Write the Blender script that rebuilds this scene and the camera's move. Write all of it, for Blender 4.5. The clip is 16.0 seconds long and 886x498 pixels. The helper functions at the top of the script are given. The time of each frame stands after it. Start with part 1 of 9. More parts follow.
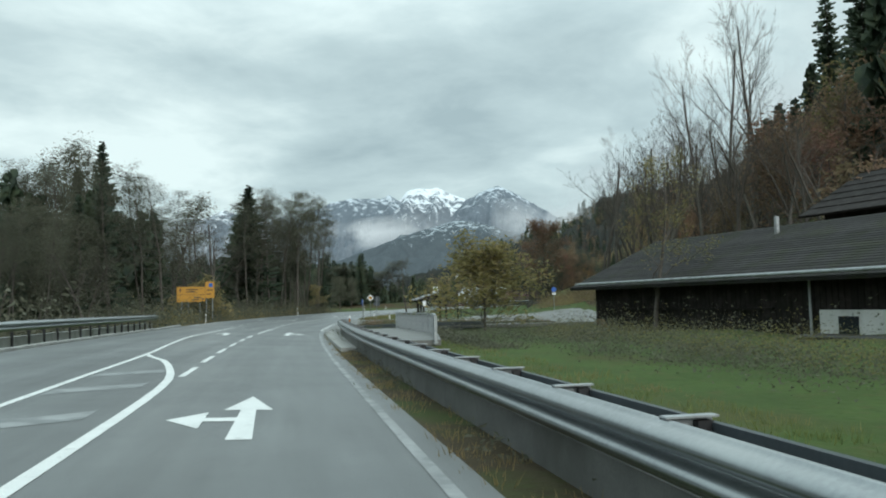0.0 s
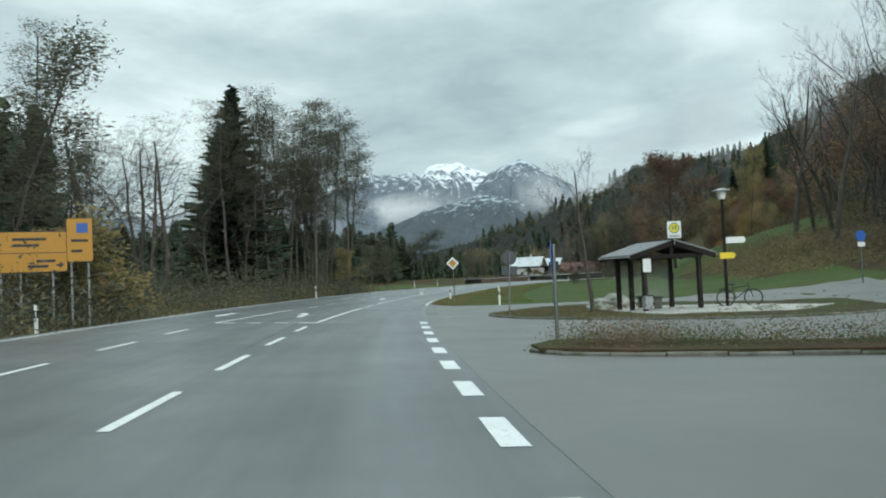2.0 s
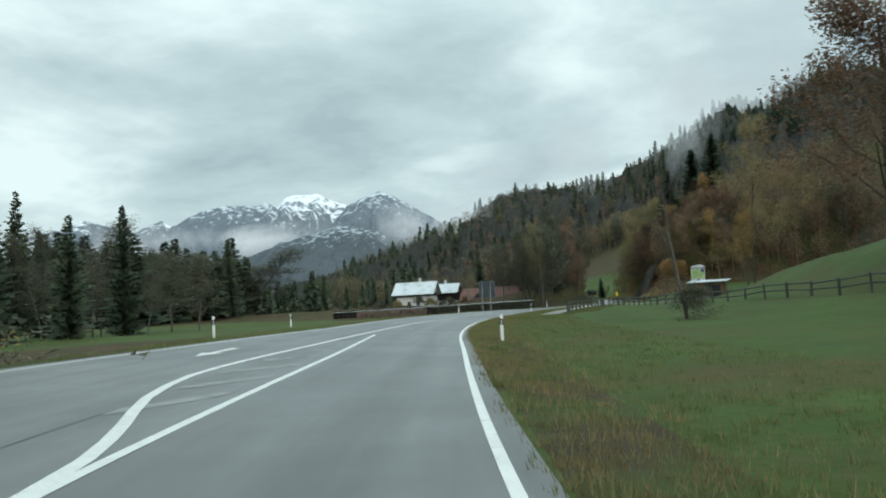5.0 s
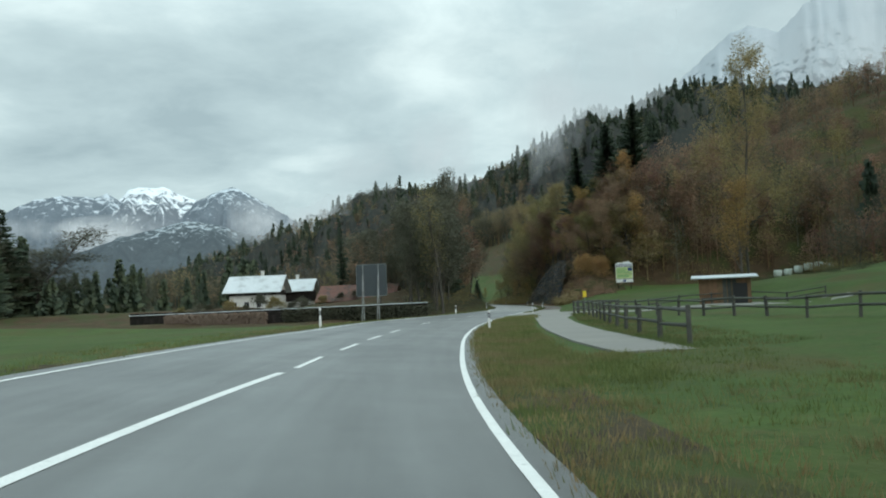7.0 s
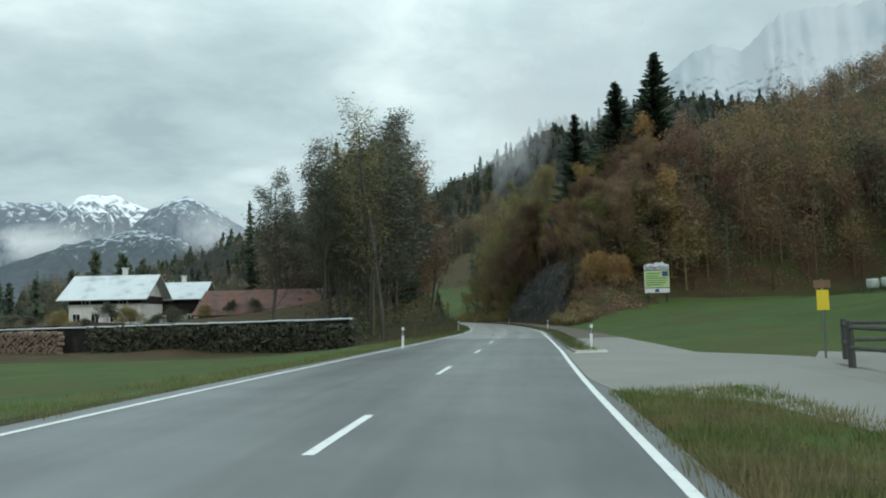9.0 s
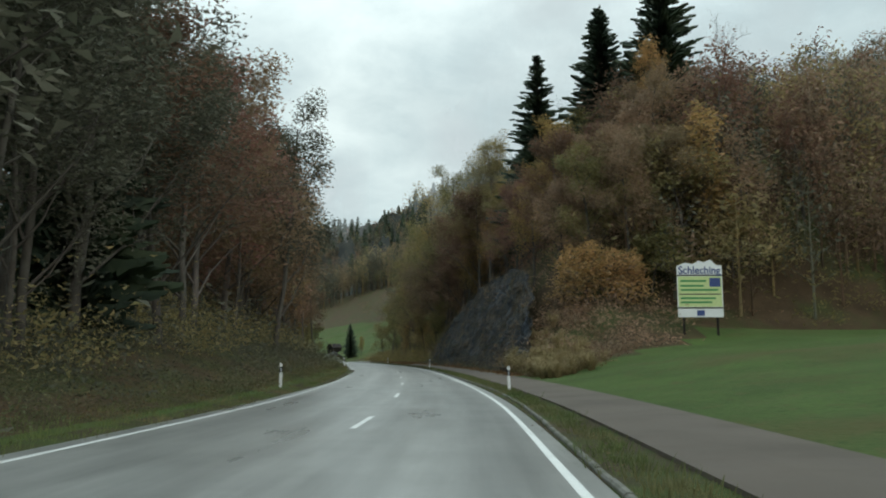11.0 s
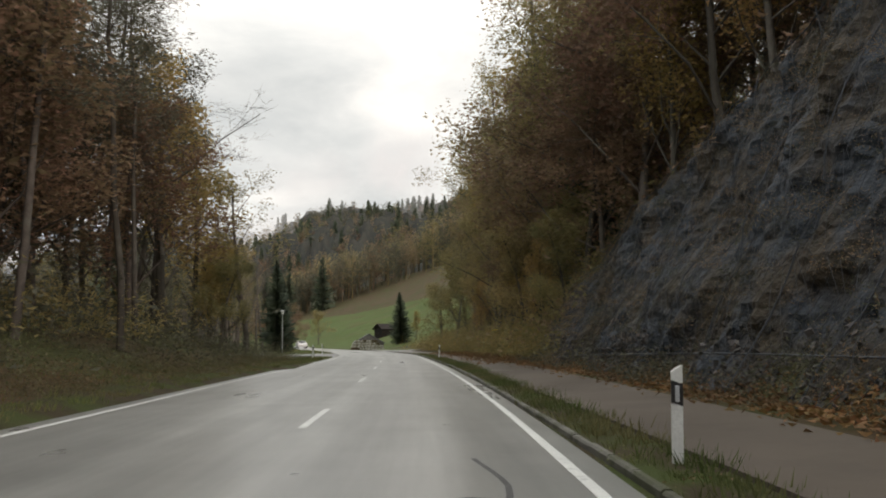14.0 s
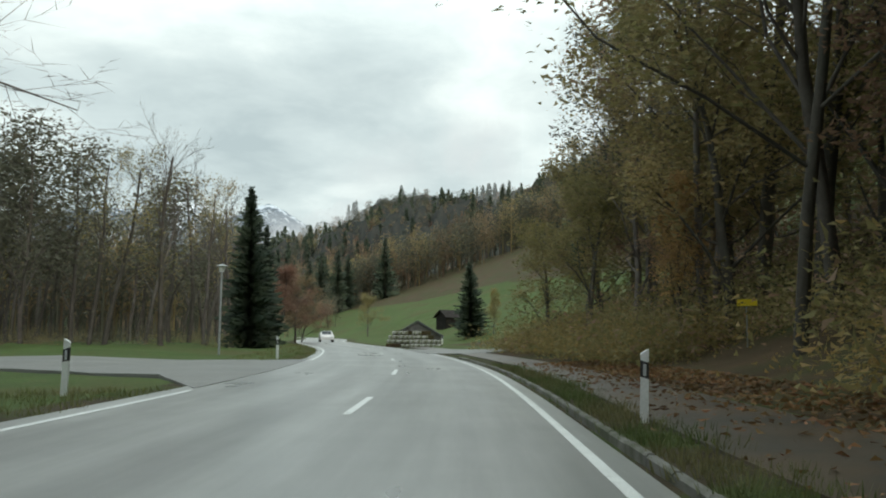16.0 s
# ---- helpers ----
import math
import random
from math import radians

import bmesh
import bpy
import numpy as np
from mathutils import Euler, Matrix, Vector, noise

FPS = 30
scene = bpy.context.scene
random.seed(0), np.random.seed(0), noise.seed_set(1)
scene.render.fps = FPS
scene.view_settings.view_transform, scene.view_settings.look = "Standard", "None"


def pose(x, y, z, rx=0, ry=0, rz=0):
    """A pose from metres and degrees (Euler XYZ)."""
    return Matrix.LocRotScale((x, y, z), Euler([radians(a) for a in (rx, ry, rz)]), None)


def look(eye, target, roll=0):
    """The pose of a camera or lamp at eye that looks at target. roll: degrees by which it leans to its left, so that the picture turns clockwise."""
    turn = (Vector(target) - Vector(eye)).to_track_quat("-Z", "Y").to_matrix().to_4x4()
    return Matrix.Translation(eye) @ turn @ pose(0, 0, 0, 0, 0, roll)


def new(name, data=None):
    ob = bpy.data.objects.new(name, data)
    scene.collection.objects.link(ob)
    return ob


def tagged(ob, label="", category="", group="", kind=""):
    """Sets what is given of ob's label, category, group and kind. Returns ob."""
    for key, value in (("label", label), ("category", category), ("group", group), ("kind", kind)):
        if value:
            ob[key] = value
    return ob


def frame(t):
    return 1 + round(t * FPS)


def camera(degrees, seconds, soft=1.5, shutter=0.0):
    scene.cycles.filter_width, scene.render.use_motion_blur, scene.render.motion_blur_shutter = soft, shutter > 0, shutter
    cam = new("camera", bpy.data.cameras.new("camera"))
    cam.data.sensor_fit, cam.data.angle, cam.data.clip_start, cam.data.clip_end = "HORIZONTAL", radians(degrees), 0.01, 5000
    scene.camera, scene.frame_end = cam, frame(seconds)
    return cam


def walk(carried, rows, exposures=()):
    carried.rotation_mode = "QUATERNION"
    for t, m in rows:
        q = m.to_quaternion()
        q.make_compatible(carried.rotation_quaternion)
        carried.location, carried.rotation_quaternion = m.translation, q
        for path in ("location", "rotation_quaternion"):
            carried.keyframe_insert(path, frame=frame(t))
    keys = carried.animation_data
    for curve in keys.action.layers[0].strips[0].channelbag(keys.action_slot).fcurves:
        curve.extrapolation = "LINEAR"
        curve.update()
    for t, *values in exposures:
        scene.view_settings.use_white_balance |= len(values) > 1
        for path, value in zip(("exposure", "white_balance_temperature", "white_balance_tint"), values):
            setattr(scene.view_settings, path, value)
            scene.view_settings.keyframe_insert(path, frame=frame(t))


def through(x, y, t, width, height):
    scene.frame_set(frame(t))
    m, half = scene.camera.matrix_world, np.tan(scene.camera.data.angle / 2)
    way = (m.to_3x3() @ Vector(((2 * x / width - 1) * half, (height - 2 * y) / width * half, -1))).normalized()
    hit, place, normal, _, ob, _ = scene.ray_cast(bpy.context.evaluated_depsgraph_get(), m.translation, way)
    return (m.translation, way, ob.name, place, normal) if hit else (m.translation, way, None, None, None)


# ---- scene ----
cam = camera(56.7, 16.0, soft=2.0)
PATH = [
    (0, (-2.929, 0.704, 1.745), (-2.874, 2.699, 1.874), -1.5),
    (0.5, (-5.141, 14.398, 1.587), (-5.144, 16.395, 1.707), -2.4),
    (1, (-7.281, 27.584, 1.676), (-7.293, 29.58, 1.813), -1.6),
    (1.5, (-9.024, 40.442, 1.55), (-9.03, 42.436, 1.714), -1.5),
    (2, (-10.355, 52.696, 1.468), (-10.353, 54.695, 1.542), -2.5),
    (2.5, (-11.31, 65.39, 1.437), (-11.237, 67.387, 1.517), -2.7),
    (3, (-12.082, 77.841, 1.333), (-11.97, 79.835, 1.438), -2.3),
    (3.5, (-12.619, 90.686, 1.291), (-12.509, 92.679, 1.406), -2.2),
    (4, (-12.706, 103.507, 1.156), (-12.581, 105.5, 1.268), -2.9),
    (4.5, (-12.068, 116.341, 1.138), (-11.851, 118.325, 1.261), -3.5),
    (5, (-10.592, 129.213, 1.27), (-10.245, 131.178, 1.409), -3.2),
    (7.5, (2.96, 194.327, 1.396), (3.666, 196.194, 1.522), -2.3),
    (8, (7.598, 206.946, 1.377), (8.296, 208.816, 1.499), -2.7),
    (8.5, (12.49, 218.64, 1.491), (13.189, 220.51, 1.615), -2.4),
    (9, (18.081, 230.067, 1.461), (18.858, 231.903, 1.626), -1.4),
    (9.5, (24.359, 241.867, 1.404), (25.282, 243.626, 1.635), -0.1),
    (12, (55.786, 299.597, 1.17), (56.683, 301.365, 1.437), 0.3),
    (12.5, (61.553, 311.406, 1.124), (62.413, 313.195, 1.374), 0.3),
    (13, (67.184, 323.708, 1.123), (68.002, 325.517, 1.363), 0.1),
    (13.5, (72.567, 336.176, 1.219), (73.348, 338.002, 1.45), -0.0),
    (14, (77.548, 348.303, 1.231), (78.291, 350.147, 1.454), -0.5),
    (14.5, (82.095, 360.386, 1.369), (82.793, 362.247, 1.591), 0.1),
    (15, (86.347, 372.391, 1.321), (86.999, 374.268, 1.543), 0.3),
    (15.5, (90.555, 384.498, 1.305), (91.169, 386.389, 1.52), 0.3),
    (16, (94.513, 396.115, 1.144), (95.085, 398.02, 1.352), 0.5),
]
EXPOSURES = [(0.0, 0.0, 6500, 10), (9.4, 0.0, 6500, 10), (11.8, 0.05, 7250, 20), (12.4, 0.25, 7850, 29), (13.5, 0.25, 7900, 30), (14.5, 0.42, 7700, 27), (15.0, 0.25, 7350, 21), (16.0, 0.25, 7050, 16)]
walk(cam, [(t, look(eye, target, roll)) for t, eye, target, roll in PATH], EXPOSURES)

# ---- world and light ----
world = bpy.data.worlds.new("overcast_sky")
scene.world = world
world.use_nodes = True
wn, wl = world.node_tree.nodes, world.node_tree.links
wn.clear()


def wnode(kind, **props):
    n = wn.new(kind)
    for k, v in props.items():
        n.inputs[k].default_value = v
    return n


sky = wn.new("ShaderNodeTexSky")
sky.sky_type, sky.sun_disc = "NISHITA", False
sky.sun_elevation, sky.sun_rotation = radians(24), radians(200)
sky_dim = wn.new("ShaderNodeVectorMath")
sky_dim.operation = "SCALE"
sky_dim.inputs["Scale"].default_value = 0.1
wl.new(sky.outputs[0], sky_dim.inputs[0])
# cloud deck: the view direction laid onto a plane overhead, so that the clouds flatten towards the horizon
geo = wn.new("ShaderNodeTexCoord")
sep = wn.new("ShaderNodeSeparateXYZ")
wl.new(geo.outputs["Generated"], sep.inputs[0])
lift = wn.new("ShaderNodeMath")
lift.operation = "ADD"
lift.inputs[1].default_value = 0.22
wl.new(sep.outputs["Z"], lift.inputs[0])
floor_z = wn.new("ShaderNodeMath")
floor_z.operation = "MAXIMUM"
floor_z.inputs[1].default_value = 0.12
wl.new(lift.outputs[0], floor_z.inputs[0])
inv = wn.new("ShaderNodeMath")
inv.operation = "DIVIDE"
inv.inputs[0].default_value = 1.0
wl.new(floor_z.outputs[0], inv.inputs[1])
deck = wn.new("ShaderNodeVectorMath")
deck.operation = "SCALE"
wl.new(geo.outputs["Generated"], deck.inputs[0])
wl.new(inv.outputs[0], deck.inputs["Scale"])
big = wnode("ShaderNodeTexNoise", Scale=1.15, Detail=7.0, Roughness=0.52, Distortion=0.25)
small = wnode("ShaderNodeTexNoise", Scale=3.2, Detail=8.0, Roughness=0.6, Distortion=0.4)
wl.new(deck.outputs[0], big.inputs["Vector"])
wl.new(deck.outputs[0], small.inputs["Vector"])
blend = wn.new("ShaderNodeMath")
blend.operation = "MULTIPLY_ADD"
blend.inputs[1].default_value = 0.35
wl.new(small.outputs["Fac"], blend.inputs[0])
wl.new(big.outputs["Fac"], blend.inputs[2])
ramp = wn.new("ShaderNodeValToRGB")
ramp.color_ramp.elements[0].position, ramp.color_ramp.elements[0].color = 0.50, (0.40, 0.53, 0.56, 1)
ramp.color_ramp.elements[1].position, ramp.color_ramp.elements[1].color = 0.86, (0.83, 1.0, 0.995, 1)
mid = ramp.color_ramp.elements.new(0.68)
mid.color = (0.57, 0.725, 0.745, 1)
wl.new(blend.outputs[0], ramp.inputs[0])
# an overcast sky grows brighter towards the zenith
zen = wnode("ShaderNodeMapRange")
for k, v in (("From Min", 0.3), ("From Max", 0.95), ("To Min", 1.0), ("To Max", 2.1)):
    zen.inputs[k].default_value = v
wl.new(sep.outputs["Z"], zen.inputs["Value"])
mix = wn.new("ShaderNodeMix")
mix.data_type = "RGBA"
mix.inputs["Factor"].default_value = 0.94
wl.new(sky_dim.outputs[0], mix.inputs[6])
wl.new(ramp.outputs[0], mix.inputs[7])
bg = wnode("ShaderNodeBackground", Strength=1.0)
wl.new(mix.outputs[2], bg.inputs["Color"])
wl.new(zen.outputs["Result"], bg.inputs["Strength"])
wo = wn.new("ShaderNodeOutputWorld")
wl.new(bg.outputs[0], wo.inputs[0])

sun = new("sun", bpy.data.lights.new("sun", "SUN"))
sun.data.energy, sun.data.angle, sun.data.color = 1.4, radians(25), (0.97, 0.98, 0.93)
sun.matrix_world = look((0, 0, 60), (-18, 55, 35))

# road reference line: where the driven lane's middle runs (x, y), its height and crossfall
LINE = [(4.9, -50), (1.6, -28), (-1.0, -12), (-2.93, 0.9), (-7.2, 27.5), (-10.3, 53), (-12.05, 78), (-12.72, 103.5), (-10.6, 129.2), (-6.3, 153), (-2.0, 175.5), (2.95, 194.5),
        (12.6, 218.6), (24.3, 241.8), (34.9, 261.5), (45.5, 281), (55.8, 299.8), (67.15, 323.8), (77.55, 348.3), (86.4, 372.4), (94.5, 396.1), (103.0, 424.1),
        (108.2, 452.6), (110.3, 479), (113.5, 512), (119.5, 545), (122.5, 580), (118.0, 620)]
ROAD_Z = [(-60, 0.36), (0, 0.36), (30, 0.28), (60, 0.13), (90, -0.05), (110, -0.14), (135, -0.1), (200, 0.07), (240, 0.1), (270, 0.0), (310, -0.16), (335, -0.16), (360, -0.08),
          (390, 0.0), (420, -0.04), (470, 0.0), (700, 0.3)]
ROAD_BANK = [(-60, 0.035), (60, 0.04), (110, 0.05), (225, 0.055), (262, 0.01), (700, 0.01)]


def spline(pts, step=1.0):
    p = np.array([pts[0]] + list(pts) + [pts[-1]], float)
    p[0] = 2 * p[1] - p[2]
    p[-1] = 2 * p[-2] - p[-3]
    out = []
    for i in range(1, len(p) - 2):
        n = max(2, int(np.linalg.norm(p[i + 1] - p[i]) / step))
        d0, d1, d2 = (np.linalg.norm(p[k + 1] - p[k]) ** 0.5 for k in (i - 1, i, i + 1))
        m1 = (p[i] - p[i - 1]) / d0 - (p[i + 1] - p[i - 1]) / (d0 + d1) + (p[i + 1] - p[i]) / d1
        m2 = (p[i + 1] - p[i]) / d1 - (p[i + 2] - p[i]) / (d1 + d2) + (p[i + 2] - p[i + 1]) / d2
        for k in range(n):
            u = k / n
            out.append((2 * u**3 - 3 * u**2 + 1) * p[i] + (u**3 - 2 * u**2 + u) * m1 * d1 + (3 * u**2 - 2 * u**3) * p[i + 1] + (u**3 - u**2) * m2 * d1)
    out.append(p[-2])
    return np.array(out)


REF = spline(LINE)
for _ in range(12):
    REF[1:-1] = 0.25 * REF[:-2] + 0.5 * REF[1:-1] + 0.25 * REF[2:]
REF_S = np.concatenate([[0], np.cumsum(np.hypot(*np.diff(REF, axis=0).T))])
REF_S -= REF_S[np.argmin(np.hypot(REF[:, 0] + 2.93, REF[:, 1] - 0.9))]
REF_T = np.gradient(REF, axis=0)
REF_T /= np.hypot(REF_T[:, 0], REF_T[:, 1])[:, None]


def smooth_table(table):
    s = np.arange(table[0][0], table[-1][0], 2.0)
    v = np.interp(s, *np.array(table).T)
    for _ in range(60):
        v[1:-1] = 0.25 * v[:-2] + 0.5 * v[1:-1] + 0.25 * v[2:]
    return s, v


ZS, BS = smooth_table(ROAD_Z), smooth_table(ROAD_BANK)


def road_z(s, lat=0.0):
    """Height of the road plane at s metres along the line, lat metres to its right."""
    return np.interp(s, *ZS) - np.interp(s, *BS) * np.clip(lat, -10, 3)


def at(s, lat=0.0, up=0.0):
    """World place of road coordinates."""
    x, y = np.interp(s, REF_S, REF[:, 0]), np.interp(s, REF_S, REF[:, 1])
    tx, ty = np.interp(s, REF_S, REF_T[:, 0]), np.interp(s, REF_S, REF_T[:, 1])
    over = s - min(max(s, REF_S[0]), REF_S[-1])
    return (x + ty * lat + tx * over, y - tx * lat + ty * over, road_z(s, lat) + up)


def to_road(x, y):
    """Road coordinates (s, lat) of a place."""
    i = int(np.argmin((REF[:, 0] - x) ** 2 + (REF[:, 1] - y) ** 2))
    dx, dy = x - REF[i, 0], y - REF[i, 1]
    return REF_S[i] + dx * REF_T[i, 0] + dy * REF_T[i, 1], dx * REF_T[i, 1] - dy * REF_T[i, 0]


# ---- materials ----
def mat(name, color, rough=0.8, metal=0.0, vary=0.25, scale=8.0, fine=60.0, bump=0.3, bump_size=0.01, second=None, second_at=(0.5, 0.62), second_scale=1.2, per_object=0.0, per_island=0.0, emit=0.0, spec=0.5):
    """Grain at two scales, an optional second colour in patches, relief, and variation from piece to piece."""
    m = bpy.data.materials.new(name)
    m.use_nodes = True
    n, l = m.node_tree.nodes, m.node_tree.links
    b = n["Principled BSDF"]
    b.inputs["Roughness"].default_value, b.inputs["Metallic"].default_value = rough, metal
    b.inputs["Specular IOR Level"].default_value = spec
    tc = n.new("ShaderNodeTexCoord")
    src = tc.outputs["Object"]

    def tex(sc, det=5.0, ro=0.6):
        t = n.new("ShaderNodeTexNoise")
        t.inputs["Scale"].default_value, t.inputs["Detail"].default_value, t.inputs["Roughness"].default_value = sc, det, ro
        l.new(src, t.inputs["Vector"])
        return t.outputs["Fac"]

    def mixc(fac, a, c, mode="MIX"):
        x = n.new("ShaderNodeMix")
        x.data_type, x.blend_type = "RGBA", mode
        for sock, v in ((x.inputs["Factor"], fac), (x.inputs[6], a), (x.inputs[7], c)):
            if hasattr(v, "is_linked"):
                l.new(v, sock)
            else:
                sock.default_value = v if isinstance(v, (int, float)) else (*v, 1)
        return x.outputs[2]

    def ramp_of(sock, a, c):
        r = n.new("ShaderNodeMapRange")
        r.inputs["From Min"].default_value, r.inputs["From Max"].default_value = a, c
        l.new(sock, r.inputs["Value"])
        return r.outputs["Result"]

    dark, light = [c * (1 - vary) for c in color], [min(1, c * (1 + vary)) for c in color]
    col = mixc(ramp_of(tex(scale), 0.3, 0.7), dark, light)
    g = tex(fine, 3.0)
    col = mixc(ramp_of(g, 0.35, 0.75), col, mixc(0.5, col, [c * 0.55 for c in color]))
    if second:
        col = mixc(ramp_of(tex(second_scale, 6.0), *second_at), col, second)
    for amount, source in ((per_object, "ShaderNodeObjectInfo"), (per_island, "ShaderNodeNewGeometry")):
        if amount:
            i = n.new(source)
            r = i.outputs["Random" if source == "ShaderNodeObjectInfo" else "Random Per Island"]
            h = n.new("ShaderNodeHueSaturation")
            mr = n.new("ShaderNodeMapRange")
            mr.inputs["To Min"].default_value, mr.inputs["To Max"].default_value = 1 - amount, 1 + amount
            l.new(r, mr.inputs["Value"])
            l.new(mr.outputs["Result"], h.inputs["Value"])
            mh = n.new("ShaderNodeMapRange")
            mh.inputs["To Min"].default_value, mh.inputs["To Max"].default_value = 0.5 + amount * 0.07, 0.5 - amount * 0.07
            l.new(r, mh.inputs["Value"])
            l.new(mh.outputs["Result"], h.inputs["Hue"])
            l.new(col, h.inputs["Color"])
            col = h.outputs["Color"]
    l.new(col, b.inputs["Base Color"])
    rr = n.new("ShaderNodeMapRange")
    rr.inputs["To Min"].default_value, rr.inputs["To Max"].default_value = max(0.05, rough - 0.12), min(1, rough + 0.1)
    l.new(tex(scale * 0.6), rr.inputs["Value"])
    l.new(rr.outputs["Result"], b.inputs["Roughness"])
    if bump:
        bp = n.new("ShaderNodeBump")
        bp.inputs["Strength"].default_value, bp.inputs["Distance"].default_value = bump, bump_size
        l.new(g, bp.inputs["Height"])
        l.new(bp.outputs["Normal"], b.inputs["Normal"])
    if emit:
        l.new(col, b.inputs["Emission Color"])
        b.inputs["Emission Strength"].default_value = emit
    return m


def leaf_mat(name, color, second, amount=0.35, through=0.35, at_range=(0.45, 0.6)):
    m = mat(name, color, rough=0.65, vary=0.2, scale=0.7, fine=9.0, bump=0.0, second=second, second_at=at_range, second_scale=0.35, per_object=amount * 0.7, per_island=amount * 0.55, spec=0.25)
    n, l = m.node_tree.nodes, m.node_tree.links
    b = n["Principled BSDF"]
    t = n.new("ShaderNodeBsdfTranslucent")
    l.new(b.inputs["Base Color"].links[0].from_socket, t.inputs["Color"])
    x = n.new("ShaderNodeMixShader")
    x.inputs[0].default_value = through
    l.new(b.outputs[0], x.inputs[1])
    l.new(t.outputs[0], x.inputs[2])
    l.new(x.outputs[0], n["Material Output"].inputs["Surface"])
    return m


ASPHALT = mat("worn_asphalt", (0.13, 0.137, 0.137), rough=0.4, vary=0.17, scale=0.45, fine=140.0, bump=0.35, bump_size=0.006, second=(0.094, 0.1, 0.101), second_at=(0.47, 0.62), second_scale=0.16)
ASPHALT_LATE = mat("paler_damp_asphalt", (0.285, 0.288, 0.275), rough=0.33, vary=0.19, scale=0.45, fine=140.0, bump=0.12, bump_size=0.003, second=(0.235, 0.238, 0.229), second_at=(0.35, 0.75), second_scale=0.13)
ASPHALT_OLD = mat("pale_asphalt", (0.148, 0.147, 0.136), rough=0.5, vary=0.12, scale=0.6, fine=120.0, bump=0.35, bump_size=0.006, second=(0.125, 0.128, 0.12), second_scale=0.3)
PATH_PALE = mat("pale_path_asphalt", (0.235, 0.225, 0.2), rough=0.7, vary=0.14, scale=0.7, fine=110.0, bump=0.3, bump_size=0.005, second=(0.19, 0.183, 0.165), second_at=(0.45, 0.65), second_scale=0.35)
PATH_TAR = mat("damp_path_asphalt", (0.118, 0.094, 0.075), rough=0.85, vary=0.2, scale=0.7, fine=110.0, bump=0.3, bump_size=0.005, second=(0.08, 0.063, 0.048), second_at=(0.45, 0.62), second_scale=0.35)
GUTTER = mat("worn_gutter_asphalt", (0.165, 0.163, 0.15), rough=0.55, vary=0.2, scale=1.5, fine=60.0, bump=0.4, bump_size=0.006, second=(0.12, 0.12, 0.11), second_scale=1.0)
PATH_WET = mat("wet_leaf_stained_asphalt", (0.062, 0.053, 0.043), rough=0.45, vary=0.2, scale=0.9, fine=90.0, bump=0.3, bump_size=0.006, second=(0.085, 0.06, 0.04), second_at=(0.45, 0.6), second_scale=0.6)
GRAVEL = mat("pale_gravel", (0.2, 0.195, 0.175), rough=0.9, vary=0.3, scale=4, fine=45.0, bump=0.7, bump_size=0.02, second=(0.1, 0.085, 0.06), second_at=(0.45, 0.6), second_scale=1.5)


def lane_wear(m, amount, gloss):
    """Streaks that run along the lanes, and polished wheel tracks."""
    n, l = m.node_tree.nodes, m.node_tree.links
    b = n["Principled BSDF"]
    uv = n.new("ShaderNodeUVMap")
    uv.uv_map = "lane"

    def streak(sx, sy, detail):
        mp = n.new("ShaderNodeMapping")
        mp.inputs["Scale"].default_value = (sx, sy, 1)
        l.new(uv.outputs[0], mp.inputs["Vector"])
        tx = n.new("ShaderNodeTexNoise")
        tx.inputs["Scale"].default_value, tx.inputs["Detail"].default_value, tx.inputs["Roughness"].default_value = 1.0, detail, 0.6
        l.new(mp.outputs[0], tx.inputs["Vector"])
        return tx.outputs["Fac"]

    def spread(sock, lo, hi):
        r = n.new("ShaderNodeMapRange")
        r.inputs["From Min"].default_value, r.inputs["From Max"].default_value = 0.3, 0.7
        r.inputs["To Min"].default_value, r.inputs["To Max"].default_value = lo, hi
        l.new(sock, r.inputs["Value"])
        return r.outputs["Result"]

    def times(a, c):
        k = n.new("ShaderNodeMath")
        k.operation = "MULTIPLY"
        l.new(a, k.inputs[0])
        l.new(c, k.inputs[1])
        return k.outputs[0]

    sep = n.new("ShaderNodeSeparateXYZ")
    l.new(uv.outputs[0], sep.inputs[0])
    track = n.new("ShaderNodeMath")
    track.operation, track.inputs[1].default_value = "MULTIPLY", math.tau / 1.75
    l.new(sep.outputs["Y"], track.inputs[0])
    wave = n.new("ShaderNodeMath")
    wave.operation = "COSINE"
    l.new(track.outputs[0], wave.inputs[0])
    wear = n.new("ShaderNodeMapRange")
    wear.inputs["From Min"].default_value = -1.0
    wear.inputs["To Min"].default_value, wear.inputs["To Max"].default_value = 1 - amount * 0.45, 1 + amount * 0.45
    l.new(wave.outputs[0], wear.inputs["Value"])
    f = times(times(spread(streak(0.025, 1.1, 4.0), 1 - amount, 1 + amount), spread(streak(0.3, 2.6, 6.0), 1 - amount * 0.7, 1 + amount * 0.7)), wear.outputs["Result"])
    sc = n.new("ShaderNodeVectorMath")
    sc.operation = "SCALE"
    l.new(b.inputs["Base Color"].links[0].from_socket, sc.inputs[0])
    l.new(f, sc.inputs["Scale"])
    l.new(sc.outputs[0], b.inputs["Base Color"])
    ro = times(b.inputs["Roughness"].links[0].from_socket, spread(streak(0.04, 0.9, 5.0), 1 - gloss, 1 + gloss))
    l.new(ro, b.inputs["Roughness"])


